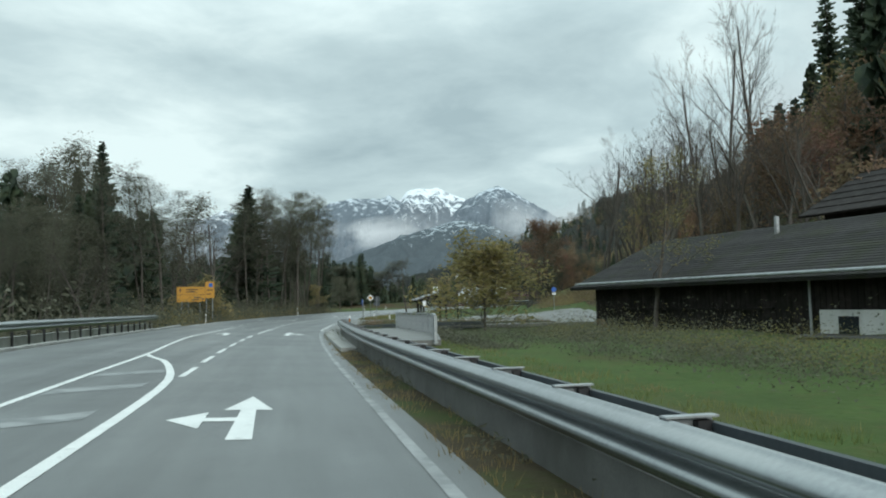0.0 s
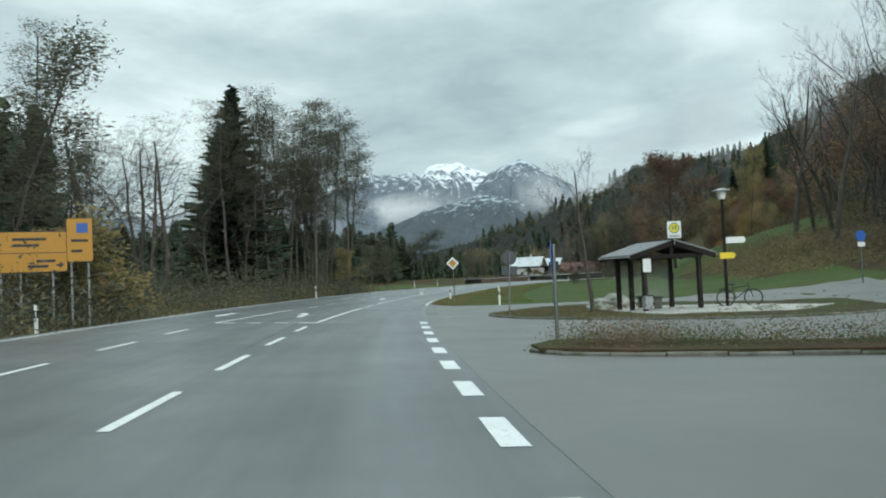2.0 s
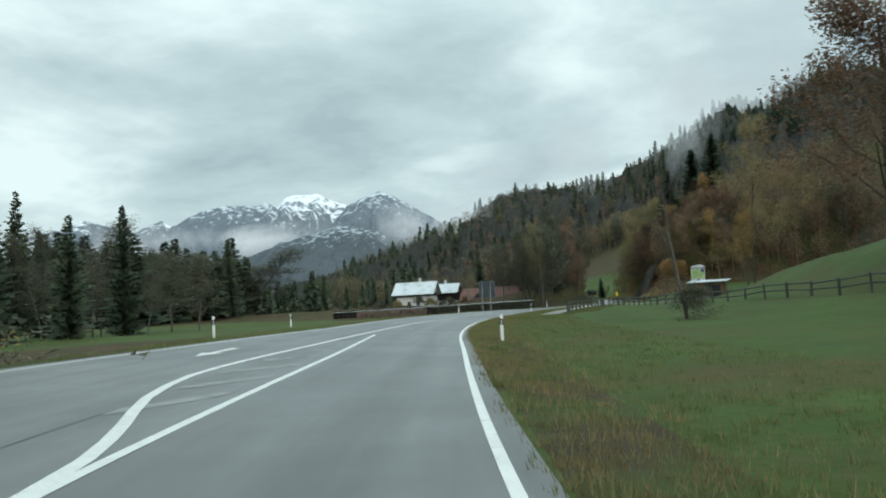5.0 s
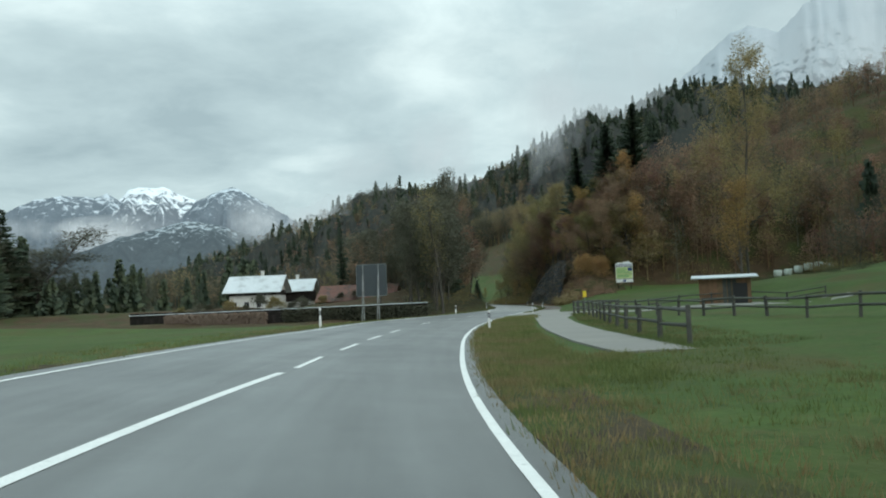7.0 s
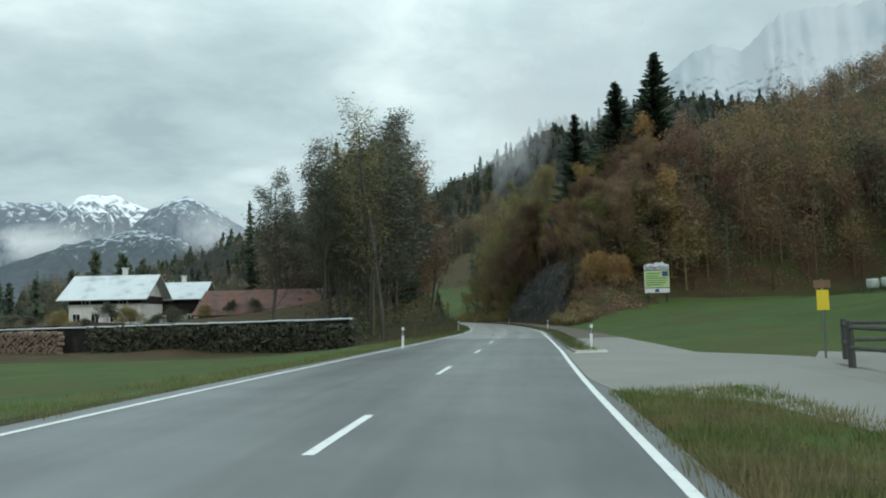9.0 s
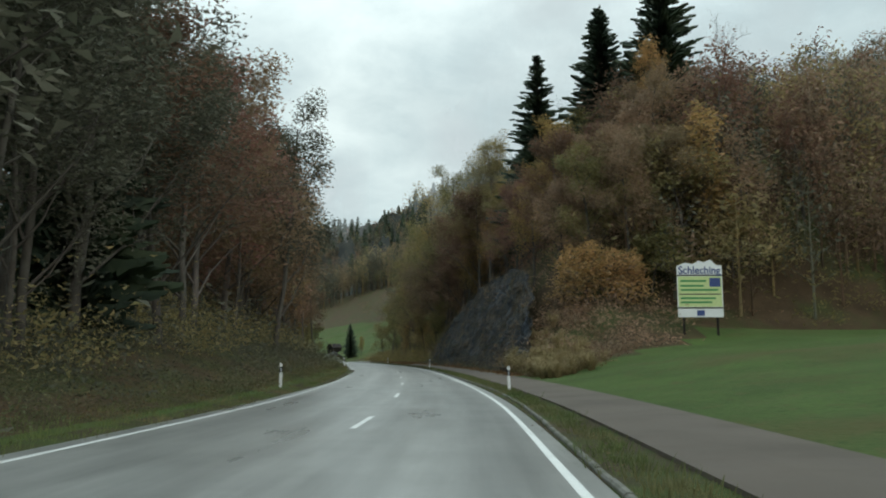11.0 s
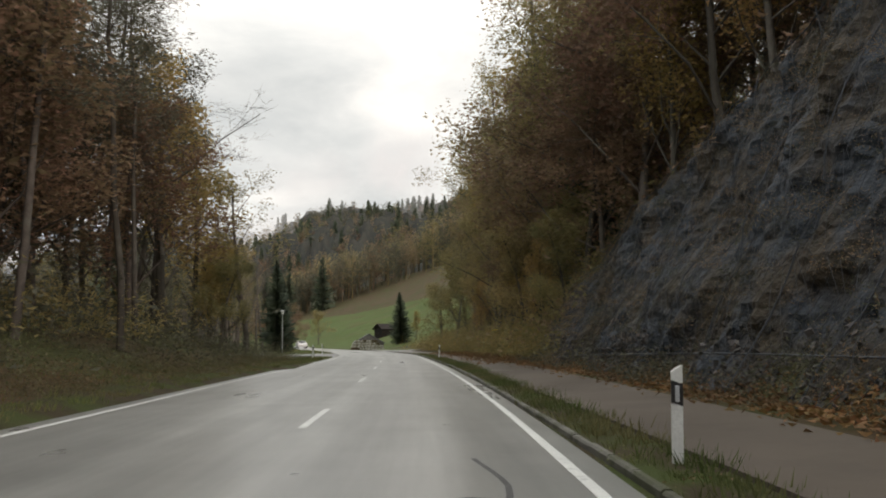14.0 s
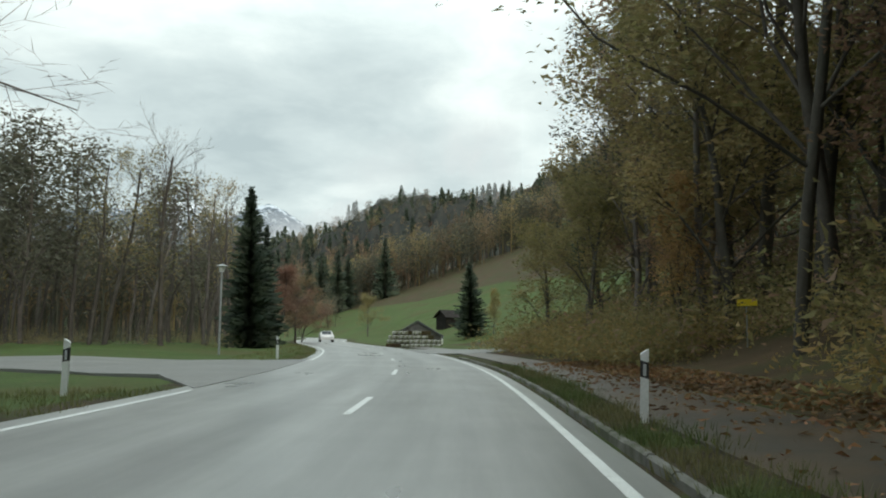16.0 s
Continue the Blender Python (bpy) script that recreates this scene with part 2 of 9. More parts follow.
lane_wear(ASPHALT, 0.16, 0.15)
lane_wear(ASPHALT_LATE, 0.2, 0.16)
PATCH = mat("asphalt_sealing", (0.045, 0.047, 0.05), rough=0.5, vary=0.2, scale=3, fine=80, bump=0.2)
PAINT = mat("road_paint", (0.78, 0.79, 0.77), rough=0.6, vary=0.08, scale=2.0, fine=50.0, bump=0.2, bump_size=0.003, second=(0.42, 0.43, 0.42), second_at=(0.58, 0.78), second_scale=6.0)
PAINT_OLD = mat("faded_road_paint", (0.3, 0.31, 0.31), rough=0.6, vary=0.2, scale=1.2, fine=40.0, bump=0.2, bump_size=0.003, second=(0.17, 0.18, 0.18), second_at=(0.45, 0.6), second_scale=2.0)
CONCRETE = mat("weathered_concrete", (0.34, 0.34, 0.32), rough=0.85, vary=0.2, scale=1.5, fine=50.0, bump=0.4, second=(0.17, 0.17, 0.15), second_at=(0.5, 0.7), second_scale=0.9)
CONCRETE_DARK = mat("damp_stained_concrete", (0.14, 0.14, 0.132), rough=0.8, vary=0.25, scale=1.2, fine=40.0, bump=0.4, second=(0.075, 0.075, 0.066), second_at=(0.45, 0.65), second_scale=0.8)
CONCRETE_PALE = mat("pale_concrete", (0.5, 0.49, 0.44), rough=0.85, vary=0.15, scale=2, fine=50.0, bump=0.3, second=(0.3, 0.29, 0.26), second_scale=1.5)
KERB_WORN = mat("worn_mossy_kerb_stone", (0.17, 0.165, 0.145), rough=0.85, vary=0.3, scale=2.5, fine=40.0, bump=0.5, second=(0.07, 0.075, 0.045), second_at=(0.45, 0.6), second_scale=1.3)
SETT = mat("grey_granite", (0.26, 0.26, 0.255), rough=0.75, vary=0.25, scale=3, fine=60.0, bump=0.4, per_object=0.2)
STEEL = mat("galvanised_steel", (0.34, 0.36, 0.37), rough=0.34, metal=1.0, vary=0.12, scale=2.5, fine=25.0, bump=0.06, second=(0.36, 0.38, 0.38), second_at=(0.5, 0.75), second_scale=1.2)
STEEL_DULL = mat("dull_zinc", (0.4, 0.42, 0.43), rough=0.6, metal=0.4, vary=0.15, scale=3, fine=25.0, bump=0.1, second=(0.25, 0.26, 0.26), second_scale=2)
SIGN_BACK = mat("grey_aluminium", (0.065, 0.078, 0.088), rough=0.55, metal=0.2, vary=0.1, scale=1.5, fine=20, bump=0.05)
WHITE_PL = mat("white_plastic", (0.8, 0.81, 0.8), rough=0.5, vary=0.05, scale=5, fine=40, bump=0.05, second=(0.5, 0.5, 0.46), second_at=(0.6, 0.85), second_scale=6)
BLACK_PL = mat("black_plastic", (0.02, 0.02, 0.022), rough=0.5, vary=0.2, scale=5, fine=40, bump=0.05)
REFLECT = mat("reflector", (0.55, 0.57, 0.6), rough=0.25, vary=0.05, scale=20, fine=80, bump=0.1)
ORANGE = mat("amber_reflector", (0.75, 0.25, 0.03), rough=0.35, vary=0.05, scale=20, fine=80, bump=0.1)
SIGN_Y = mat("yellow_sign_sheet", (0.52, 0.25, 0.02), rough=0.5, vary=0.05, scale=2, fine=30, bump=0.0)
SIGN_YB = mat("bright_yellow_sheet", (0.8, 0.6, 0.03), rough=0.5, vary=0.05, scale=2, fine=30, bump=0.0)
SIGN_W = mat("white_sign_sheet", (0.78, 0.8, 0.8), rough=0.45, vary=0.04, scale=2, fine=30, bump=0.0)
SIGN_B = mat("blue_sign_sheet", (0.02, 0.11, 0.42), rough=0.45, vary=0.05, scale=2, fine=30, bump=0.0)
SIGN_G = mat("green_print", (0.03, 0.25, 0.07), rough=0.5, vary=0.05, scale=2, fine=30, bump=0.0)
SIGN_LG = mat("pale_green_print", (0.55, 0.66, 0.3), rough=0.5, vary=0.05, scale=2, fine=30, bump=0.0)
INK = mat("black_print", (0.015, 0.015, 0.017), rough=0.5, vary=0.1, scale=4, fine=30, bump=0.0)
INK_B = mat("navy_print", (0.03, 0.06, 0.2), rough=0.5, vary=0.1, scale=4, fine=30, bump=0.0)
WOOD_DK = mat("dark_weathered_wood", (0.018, 0.015, 0.013), rough=0.8, vary=0.35, scale=2, fine=30, bump=0.5, second=(0.035, 0.03, 0.027), second_at=(0.5, 0.7), second_scale=1.5, per_object=0.25, spec=0.2)
WOOD_GR = mat("grey_weathered_wood", (0.075, 0.075, 0.065), rough=0.85, vary=0.3, scale=3, fine=40, bump=0.5, second=(0.07, 0.075, 0.06), second_scale=2, per_object=0.2)
WOOD_BR = mat("brown_boards", (0.2, 0.115, 0.06), rough=0.75, vary=0.25, scale=3, fine=40, bump=0.4, per_object=0.2)
LOGS = mat("cut_firewood", (0.19, 0.14, 0.105), rough=0.85, vary=0.3, scale=5, fine=30, bump=0.5, per_island=0.35)
PLASTER = mat("white_plaster", (0.62, 0.62, 0.59), rough=0.9, vary=0.08, scale=1, fine=40, bump=0.3, second=(0.35, 0.34, 0.31), second_at=(0.55, 0.8), second_scale=0.8)
ROOF_GR = mat("grey_roof_tiles", (0.034, 0.032, 0.031), rough=0.85, vary=0.2, scale=2, fine=30, bump=0.4, second=(0.026, 0.028, 0.018), second_at=(0.48, 0.62), second_scale=0.7, per_object=0.25, spec=0.2)
ROOF_RED = mat("brown_red_roof_tiles", (0.17, 0.075, 0.055), rough=0.75, vary=0.25, scale=2, fine=30, bump=0.4, second=(0.09, 0.055, 0.045), second_scale=0.8, per_object=0.15)
ROOF_ZN = mat("dull_zinc_roofing", (0.11, 0.12, 0.127), rough=0.55, metal=0.2, vary=0.2, scale=2, fine=25, bump=0.1, second=(0.07, 0.077, 0.08), second_scale=1.5)
ROOF_SEAM = mat("pale_roof_seam", (0.3, 0.32, 0.335), rough=0.5, metal=0.1, vary=0.15, scale=3, fine=25, bump=0.1)
ROOF_SN = mat("snow_dusted_roof", (0.6, 0.64, 0.66), rough=0.7, vary=0.1, scale=1.0, fine=20, bump=0.3, second=(0.3, 0.32, 0.33), second_at=(0.5, 0.7), second_scale=0.5)
GLASS_DK = mat("dark_window_glass", (0.02, 0.025, 0.03), rough=0.08, vary=0.1, scale=2, fine=10, bump=0.0)
RUBBER = mat("black_rubber", (0.02, 0.02, 0.02), rough=0.7, vary=0.2, scale=10, fine=60, bump=0.2)
CAR_WHITE = mat("white_car_paint", (0.7, 0.7, 0.7), rough=0.25, vary=0.03, scale=1, fine=10, bump=0.0)
FOIL = mat("pale_bale_wrap", (0.62, 0.68, 0.62), rough=0.4, vary=0.1, scale=4, fine=20, bump=0.3, second=(0.45, 0.52, 0.45), second_scale=3)
LINEN = mat("pale_lichened_stone", (0.42, 0.42, 0.37), rough=0.9, vary=0.35, scale=3, fine=30, bump=0.7, bump_size=0.04, second=(0.15, 0.16, 0.1), second_at=(0.47, 0.6), second_scale=2.2)
ROCK = mat("dark_wet_rock", (0.045, 0.056, 0.07), rough=0.65, vary=0.5, scale=0.6, fine=3.5, bump=1.0, bump_size=0.15, second=(0.06, 0.048, 0.036), second_at=(0.44, 0.58), second_scale=0.5, spec=0.15)


def flecks(m, color, scale, lo, hi):
    """Small scattered spots of another colour on a material."""
    n, l = m.node_tree.nodes, m.node_tree.links
    b = n["Principled BSDF"]
    tc = n.new("ShaderNodeTexCoord")
    tx = n.new("ShaderNodeTexNoise")
    tx.inputs["Scale"].default_value, tx.inputs["Detail"].default_value, tx.inputs["Roughness"].default_value = scale, 4.0, 0.7
    l.new(tc.outputs["Object"], tx.inputs["Vector"])
    r = n.new("ShaderNodeMapRange")
    r.inputs["From Min"].default_value, r.inputs["From Max"].default_value = lo, hi
    l.new(tx.outputs["Fac"], r.inputs["Value"])
    x = n.new("ShaderNodeMix")
    x.data_type = "RGBA"
    l.new(r.outputs["Result"], x.inputs["Factor"])
    l.new(b.inputs["Base Color"].links[0].from_socket, x.inputs[6])
    x.inputs[7].default_value = (*color, 1)
    l.new(x.outputs[2], b.inputs["Base Color"])


flecks(ROCK, (0.012, 0.013, 0.015), 1.6, 0.52, 0.66)
flecks(ROCK, (0.1, 0.115, 0.135), 5.0, 0.67, 0.8)
RUBBLE = mat("broken_stone", (0.075, 0.07, 0.066), rough=0.8, vary=0.3, scale=2, fine=30, bump=0.4, per_island=0.75)
NETTING = mat("rockfall_netting", (0.045, 0.056, 0.07), rough=0.6, metal=0.1, vary=0.2, scale=2, fine=20, bump=0.0)
GRASS = mat("meadow_turf", (0.06, 0.097, 0.025), rough=0.9, vary=0.25, scale=0.25, fine=5.0, bump=0.7, bump_size=0.06, second=(0.075, 0.068, 0.025), second_at=(0.5, 0.68), second_scale=0.11, spec=0.15)
flecks(GRASS, (0.085, 0.075, 0.03), 1.7, 0.54, 0.72)
flecks(GRASS, (0.03, 0.055, 0.012), 3.7, 0.55, 0.7)
FOREST_FLOOR = mat("leaf_litter", (0.075, 0.05, 0.028), rough=0.95, vary=0.35, scale=0.5, fine=6.0, bump=0.8, bump_size=0.08, second=(0.05, 0.055, 0.02), second_at=(0.45, 0.6), second_scale=0.22, spec=0.15)
VERGE = mat("verge_soil_and_moss", (0.06, 0.047, 0.027), rough=0.95, vary=0.3, scale=1.2, fine=14.0, bump=0.8, bump_size=0.03, second=(0.05, 0.068, 0.02), second_at=(0.45, 0.6), second_scale=0.5, spec=0.15)
BARK = mat("dark_bark", (0.1, 0.088, 0.076), rough=0.9, vary=0.35, scale=1.5, fine=14, bump=0.6, bump_size=0.02, second=(0.12, 0.12, 0.1), second_at=(0.5, 0.7), second_scale=0.9, per_object=0.3, spec=0.2)
NEEDLES = leaf_mat("spruce_needles", (0.05, 0.074, 0.05), (0.062, 0.082, 0.045), 0.3, 0.2)
LEAF_BROWN = leaf_mat("brown_autumn_leaves", (0.33, 0.225, 0.14), (0.235, 0.175, 0.115), 0.35, 0.5)
LEAF_GOLD = leaf_mat("golden_autumn_leaves", (0.42, 0.285, 0.11), (0.31, 0.225, 0.095), 0.35, 0.5)
LEAF_OLIVE = leaf_mat("olive_autumn_leaves", (0.31, 0.255, 0.11), (0.22, 0.2, 0.095), 0.35, 0.5)
LEAF_DULL = leaf_mat("dull_alder_leaves", (0.13, 0.13, 0.09), (0.095, 0.1, 0.07), 0.3, 0.35)
LEAF_RUST = leaf_mat("rust_beech_leaves", (0.245, 0.142, 0.095), (0.17, 0.115, 0.083), 0.35, 0.5)
BRAMBLE = leaf_mat("bramble_leaves", (0.11, 0.13, 0.06), (0.16, 0.13, 0.075), 0.35, 0.3)
LITTER = leaf_mat("fallen_leaves", (0.27, 0.14, 0.06), (0.14, 0.08, 0.04), 0.5, 0.1)
BLADES = leaf_mat("grass_blades", (0.125, 0.165, 0.055), (0.19, 0.17, 0.08), 0.3, 0.3)
STRAW = leaf_mat("dry_tall_grass", (0.34, 0.26, 0.13), (0.22, 0.16, 0.075), 0.3, 0.3)


# ---- building helpers ----
def mesh(name, verts, faces, material, smooth=False):
    me = bpy.data.meshes.new(name)
    me.from_pydata([tuple(map(float, v)) for v in verts], [], [tuple(map(int, f)) for f in faces])
    for m in material if isinstance(material, (list, tuple)) else [material]:
        me.materials.append(m)
    if smooth:
        me.polygons.foreach_set("use_smooth", [True] * len(me.polygons))
    me.update()
    return me


def quick_mesh(name, verts, quads, material):
    """Many loose quads or triangles at once, from arrays."""
    verts, quads = np.asarray(verts, np.float32), np.asarray(quads, np.int32)
    me = bpy.data.meshes.new(name)
    me.vertices.add(len(verts))
    me.vertices.foreach_set("co", verts.ravel())
    k = quads.shape[1]
    me.loops.add(quads.size)
    me.loops.foreach_set("vertex_index", quads.ravel())
    me.polygons.add(len(quads))
    me.polygons.foreach_set("loop_start", np.arange(0, quads.size, k, dtype=np.int32))
    me.materials.append(material)
    me.update(calc_edges=True)
    return me


def part(name, data, parent, label=""):
    """One mesh object under a thing or part."""
    ob = new(name, data)
    ob.parent = parent
    if label:
        ob["label"] = label
    return ob


def thing(name, m=None, label="", category="", group="", kind="", data=None):
    ob = new(name, data)
    if m is not None:
        ob.matrix_basis = m
    return tagged(ob, label, category, group, kind)


class Shape:
    """Collects boxes, tubes and sheets into one mesh."""

    def __init__(self):
        self.v, self.f = [], []

    def add(self, verts, faces):
        k = len(self.v)
        self.v += [tuple(v) for v in verts]
        self.f += [tuple(i + k for i in f) for f in faces]
        return self

    def box(self, size, at_=(0, 0, 0), rot=(0, 0, 0), bevel=0.0):
        sx, sy, sz = (s / 2 for s in size)
        e = Euler([radians(a) for a in rot]).to_matrix()
        if bevel > 0:
            b = min(bevel, sx * 0.9, sy * 0.9, sz * 0.9)
            ring = [(-sx + b, -sy), (sx - b, -sy), (sx, -sy + b), (sx, sy - b), (sx - b, sy), (-sx + b, sy), (-sx, sy - b), (-sx, -sy + b)]
            shrink = [((abs(x) - b) * (1 if x > 0 else -1), (abs(y) - b) * (1 if y > 0 else -1)) for x, y in ring]
            vs = [(x, y, -sz) for x, y in shrink] + [(x, y, -sz + b) for x, y in ring] + [(x, y, sz - b) for x, y in ring] + [(x, y, sz) for x, y in shrink]
            fs = [tuple(range(7, -1, -1)), tuple(range(24, 32))]
            for k in range(3):
                fs += [(k * 8 + i, k * 8 + (i + 1) % 8, k * 8 + 8 + (i + 1) % 8, k * 8 + 8 + i) for i in range(8)]
        else:
            vs = [(x, y, z) for z in (-sz, sz) for y in (-sy, sy) for x in (-sx, sx)]
            fs = [(0, 2, 3, 1), (4, 5, 7, 6), (0, 1, 5, 4), (2, 6, 7, 3), (0, 4, 6, 2), (1, 3, 7, 5)]
        return self.add([tuple(e @ Vector(v) + Vector(at_)) for v in vs], fs)

    def tube(self, a, b, r0, r1=None, n=8, cap=True):
        a, b = Vector(a), Vector(b)
        r1 = r0 if r1 is None else r1
        q = (b - a).to_track_quat("Z", "Y")
        vs = [a + q @ Vector((math.cos(i * math.tau / n) * r0, math.sin(i * math.tau / n) * r0, 0)) for i in range(n)]
        vs += [b + q @ Vector((math.cos(i * math.tau / n) * r1, math.sin(i * math.tau / n) * r1, 0)) for i in range(n)]
        fs = [(i, (i + 1) % n, n + (i + 1) % n, n + i) for i in range(n)]
        if cap:
            fs += [tuple(range(n - 1, -1, -1)), tuple(range(n, 2 * n))]
        return self.add(vs, fs)

    def prism(self, outline, z0, z1):
        n = len(outline)
        vs = [(x, y, z0) for x, y in outline] + [(x, y, z1) for x, y in outline]
        fs = [tuple(range(n - 1, -1, -1)), tuple(range(n, 2 * n))] + [(i, (i + 1) % n, n + (i + 1) % n, n + i) for i in range(n)]
        return self.add(vs, fs)

    def mesh(self, name, material, smooth=False):
        return mesh(name, self.v, self.f, material, smooth)


# ---- the lie of the land ----
R_LAT = [0, 2.2, 4, 6, 8, 10, 14, 20, 24, 30, 45, 60, 80, 120, 180, 250]
R_ROWS = [
    (-60, (0, 0, -0.3, -0.5, -0.55, -0.55, -0.5, -0.5, -0.46, -0.4, 0.3, 5, 16, 40, 62, 75)),
    (60, (0, 0, 0, -0.1, -0.2, -0.2, -0.2, -0.1, -0.06, 0, 1.5, 7, 18, 42, 66, 80)),
    (100, (0, 0, 0, 0, 0, 0, 0, 0.1, 0.3, 0.6, 3.5, 10, 22, 48, 70, 85)),
    (150, (0, 0, 0, 0.05, 0.05, 0.1, 0.15, 0.25, 0.5, 1.8, 6, 11, 23, 49, 72, 87)),
    (180, (0, 0, 0, 0.1, 0.1, 0.2, 0.3, 0.6, 0.9, 4.4, 8, 12.5, 24, 50, 75, 90)),
    (215, (0, 0, 0.05, 0.1, 0.1, 0.15, 0.2, 0.5, 1.1, 3.9, 6.2, 11.5, 24, 50, 75, 90)),
    (254, (0, 0, 0.1, 0.1, 0.1, 0.1, 0.05, 0, 0.2, 0.5, 3, 6.5, 13, 24, 40, 50)),
    (300, (0, 0, 0.1, 0.1, 0.25, 0.4, 0.7, 1.4, 1.8, 2.4, 3.6, 6, 9, 15, 26, 36)),
    (334, (0, 0, 0.1, 0.15, 0.4, 0.8, 1.4, 2.1, 2.3, 2.6, 3.2, 4.6, 8, 15, 27, 38)),
    (343, (0, 0, 0.1, 0.2, 1.1, 1.7, 2.1, 2.4, 2.52, 2.7, 3.2, 4.4, 8, 16, 28, 40)),
    (350, (0, 0, 0.1, 0.2, 1.6, 3.8, 5.2, 4.2, 3.88, 3.4, 3.4, 4.6, 9, 18, 32, 44)),
    (362, (0, 0, 0.1, 0.2, 1.6, 5.2, 10.5, 15, 16.6, 19, 18, 18, 20, 27, 44, 56)),
    (380, (0, 0, 0.1, 0.2, 1.8, 6, 11.5, 17, 19.4, 23, 26, 29, 33, 42, 58, 70)),
    (404, (0, 0, 0.1, 0.2, 1.2, 4, 9, 15, 17.8, 22, 30, 36, 44, 60, 78, 90)),
    (420, (0, 0, 0.1, 0.2, 0.8, 2, 5, 9.5, 12.5, 17, 26, 35, 45, 65, 80, 92)),
    (460, (0, 0, 0, 0.1, 0.4, 1, 3, 7, 9.8, 14, 22, 30, 40, 60, 76, 88)),
    (510, (0, 0, 0, 0.1, 0.1, 0.15, 0.4, 1.75, 3.3, 5.6, 9.9, 14.3, 21.3, 38.5, 60, 74)),
    (620, (0, 0, 0, 0.2, 0.5, 1, 2, 4, 5.2, 7, 12, 18, 26, 45, 66, 80)),
]
L_LAT = [0, 6, 8, 10, 12, 16, 22, 30, 45, 70, 120, 250]
L_ROWS = [
    (-60, (0, 0, -0.1, -0.3, -0.8, -1.5, -1.8, -2, -2, -2, -2, -2)),
    (60, (0, 0, 0, -0.1, -0.4, -0.8, -1, -1, -1, -1.5, -2, -2)),
    (140, (0, 0, 0, 0, -0.15, -0.3, -0.4, -0.5, -0.8, -1, -1.5, -2)),
    (200, (0, 0, -0.1, -0.15, -0.2, -0.3, -0.4, -0.6, -0.6, -0.3, 0, 0)),
    (262, (0, 0, -0.15, -0.3, -0.45, -0.6, -0.8, -0.8, -0.7, -0.5, 0, 0.3)),
    (290, (0, 0, -0.05, -0.2, -0.5, -0.8, -0.9, -0.9, -0.8, -0.5, 0, 0.3)),
    (304, (0, 0, 0.1, 0.4, 0.8, 1.2, 1.2, 0.4, -0.5, -0.3, 0.5, 0.8)),
    (340, (0, 0.1, 0.4, 1.2, 2.2, 3.5, 4.5, 3, 1.5, 1.2, 1, 1)),
    (400, (0, 0.1, 0.3, 0.8, 1.5, 2.5, 3, 2.5, 2, 1, 0, 0)),
    (430, (0, 0, -0.05, -0.1, -0.1, 0, 0, 0, 0, 0, 0, 0)),
    (620, (0, 0, -0.1, -0.2, -0.2, -0.2, 0, 0, 0, 1, 4, 20)),
]


def land(s, lat):
    """Height of the ground at road coordinates."""
    rows, lats, a = (R_ROWS, R_LAT, lat) if lat >= 0 else (L_ROWS, L_LAT, -lat)
    ss = [r[0] for r in rows]
    s_ = min(max(s, ss[0]), ss[-1])
    i = min(max(int(np.searchsorted(ss, s_)) - 1, 0), len(ss) - 2)
    u = (s_ - ss[i]) / (ss[i + 1] - ss[i])
    u = u * u * (3 - 2 * u)
    za, zb = np.interp(a, lats, rows[i][1]), np.interp(a, lats, rows[i + 1][1])
    rough = noise.noise((s * 0.13, lat * 0.13, 0)) * min(2.5, max(0, (a - 7) * 0.05)) + noise.noise((s * 0.4, lat * 0.4, 3)) * min(0.5, max(0, (a - 6) * 0.03))
    return float(road_z(s, min(max(lat, -10), 3))) + za * (1 - u) + zb * u + (rough * 0.55 if lat > 0 or a > 30 or s > 290 else rough * 0.15)


def ground_at(x, y):
    s, lat = to_road(x, y)
    return land(s, lat)


def on(s, lat, up=0.0):
    """Place on the ground at road coordinates."""
    x, y, _ = at(s, lat)
    return (x, y, land(s, lat) + up)


def heading(s):
    """Angle of the road about z, in degrees; 0 is along y."""
    tx, ty = np.interp(s, REF_S, REF_T[:, 0]), np.interp(s, REF_S, REF_T[:, 1])
    return math.degrees(math.atan2(-tx, ty))


def ribbon(pts, width, up=0.006, step=1.5):
    """A strip that lies on the road along road coordinates (s, lat)."""
    p = spline(pts, step) if len(pts) > 2 else np.array([np.array(pts[0]) + (np.array(pts[1]) - np.array(pts[0])) * k for k in np.linspace(0, 1, max(2, int(abs(pts[1][0] - pts[0][0]) / 3) + 1))])
    d = np.gradient(p, axis=0)
    d /= np.hypot(d[:, 0], d[:, 1])[:, None]
    vs, fs = [], []
    for (s, lat), (ds, dl) in zip(p, d):
        for k in (-1, 1):
            vs.append(at(s - dl * k * width / 2, lat + ds * k * width / 2, up))
    for i in range(len(p) - 1):
        fs.append((2 * i, 2 * i + 1, 2 * i + 3, 2 * i + 2))
    return vs, fs


def area(outline, up=0.006):
    """A flat patch on the road from an outline of (s, lat)."""
    return [at(s, l, up) for s, l in outline], [tuple(range(len(outline) - 1, -1, -1))]


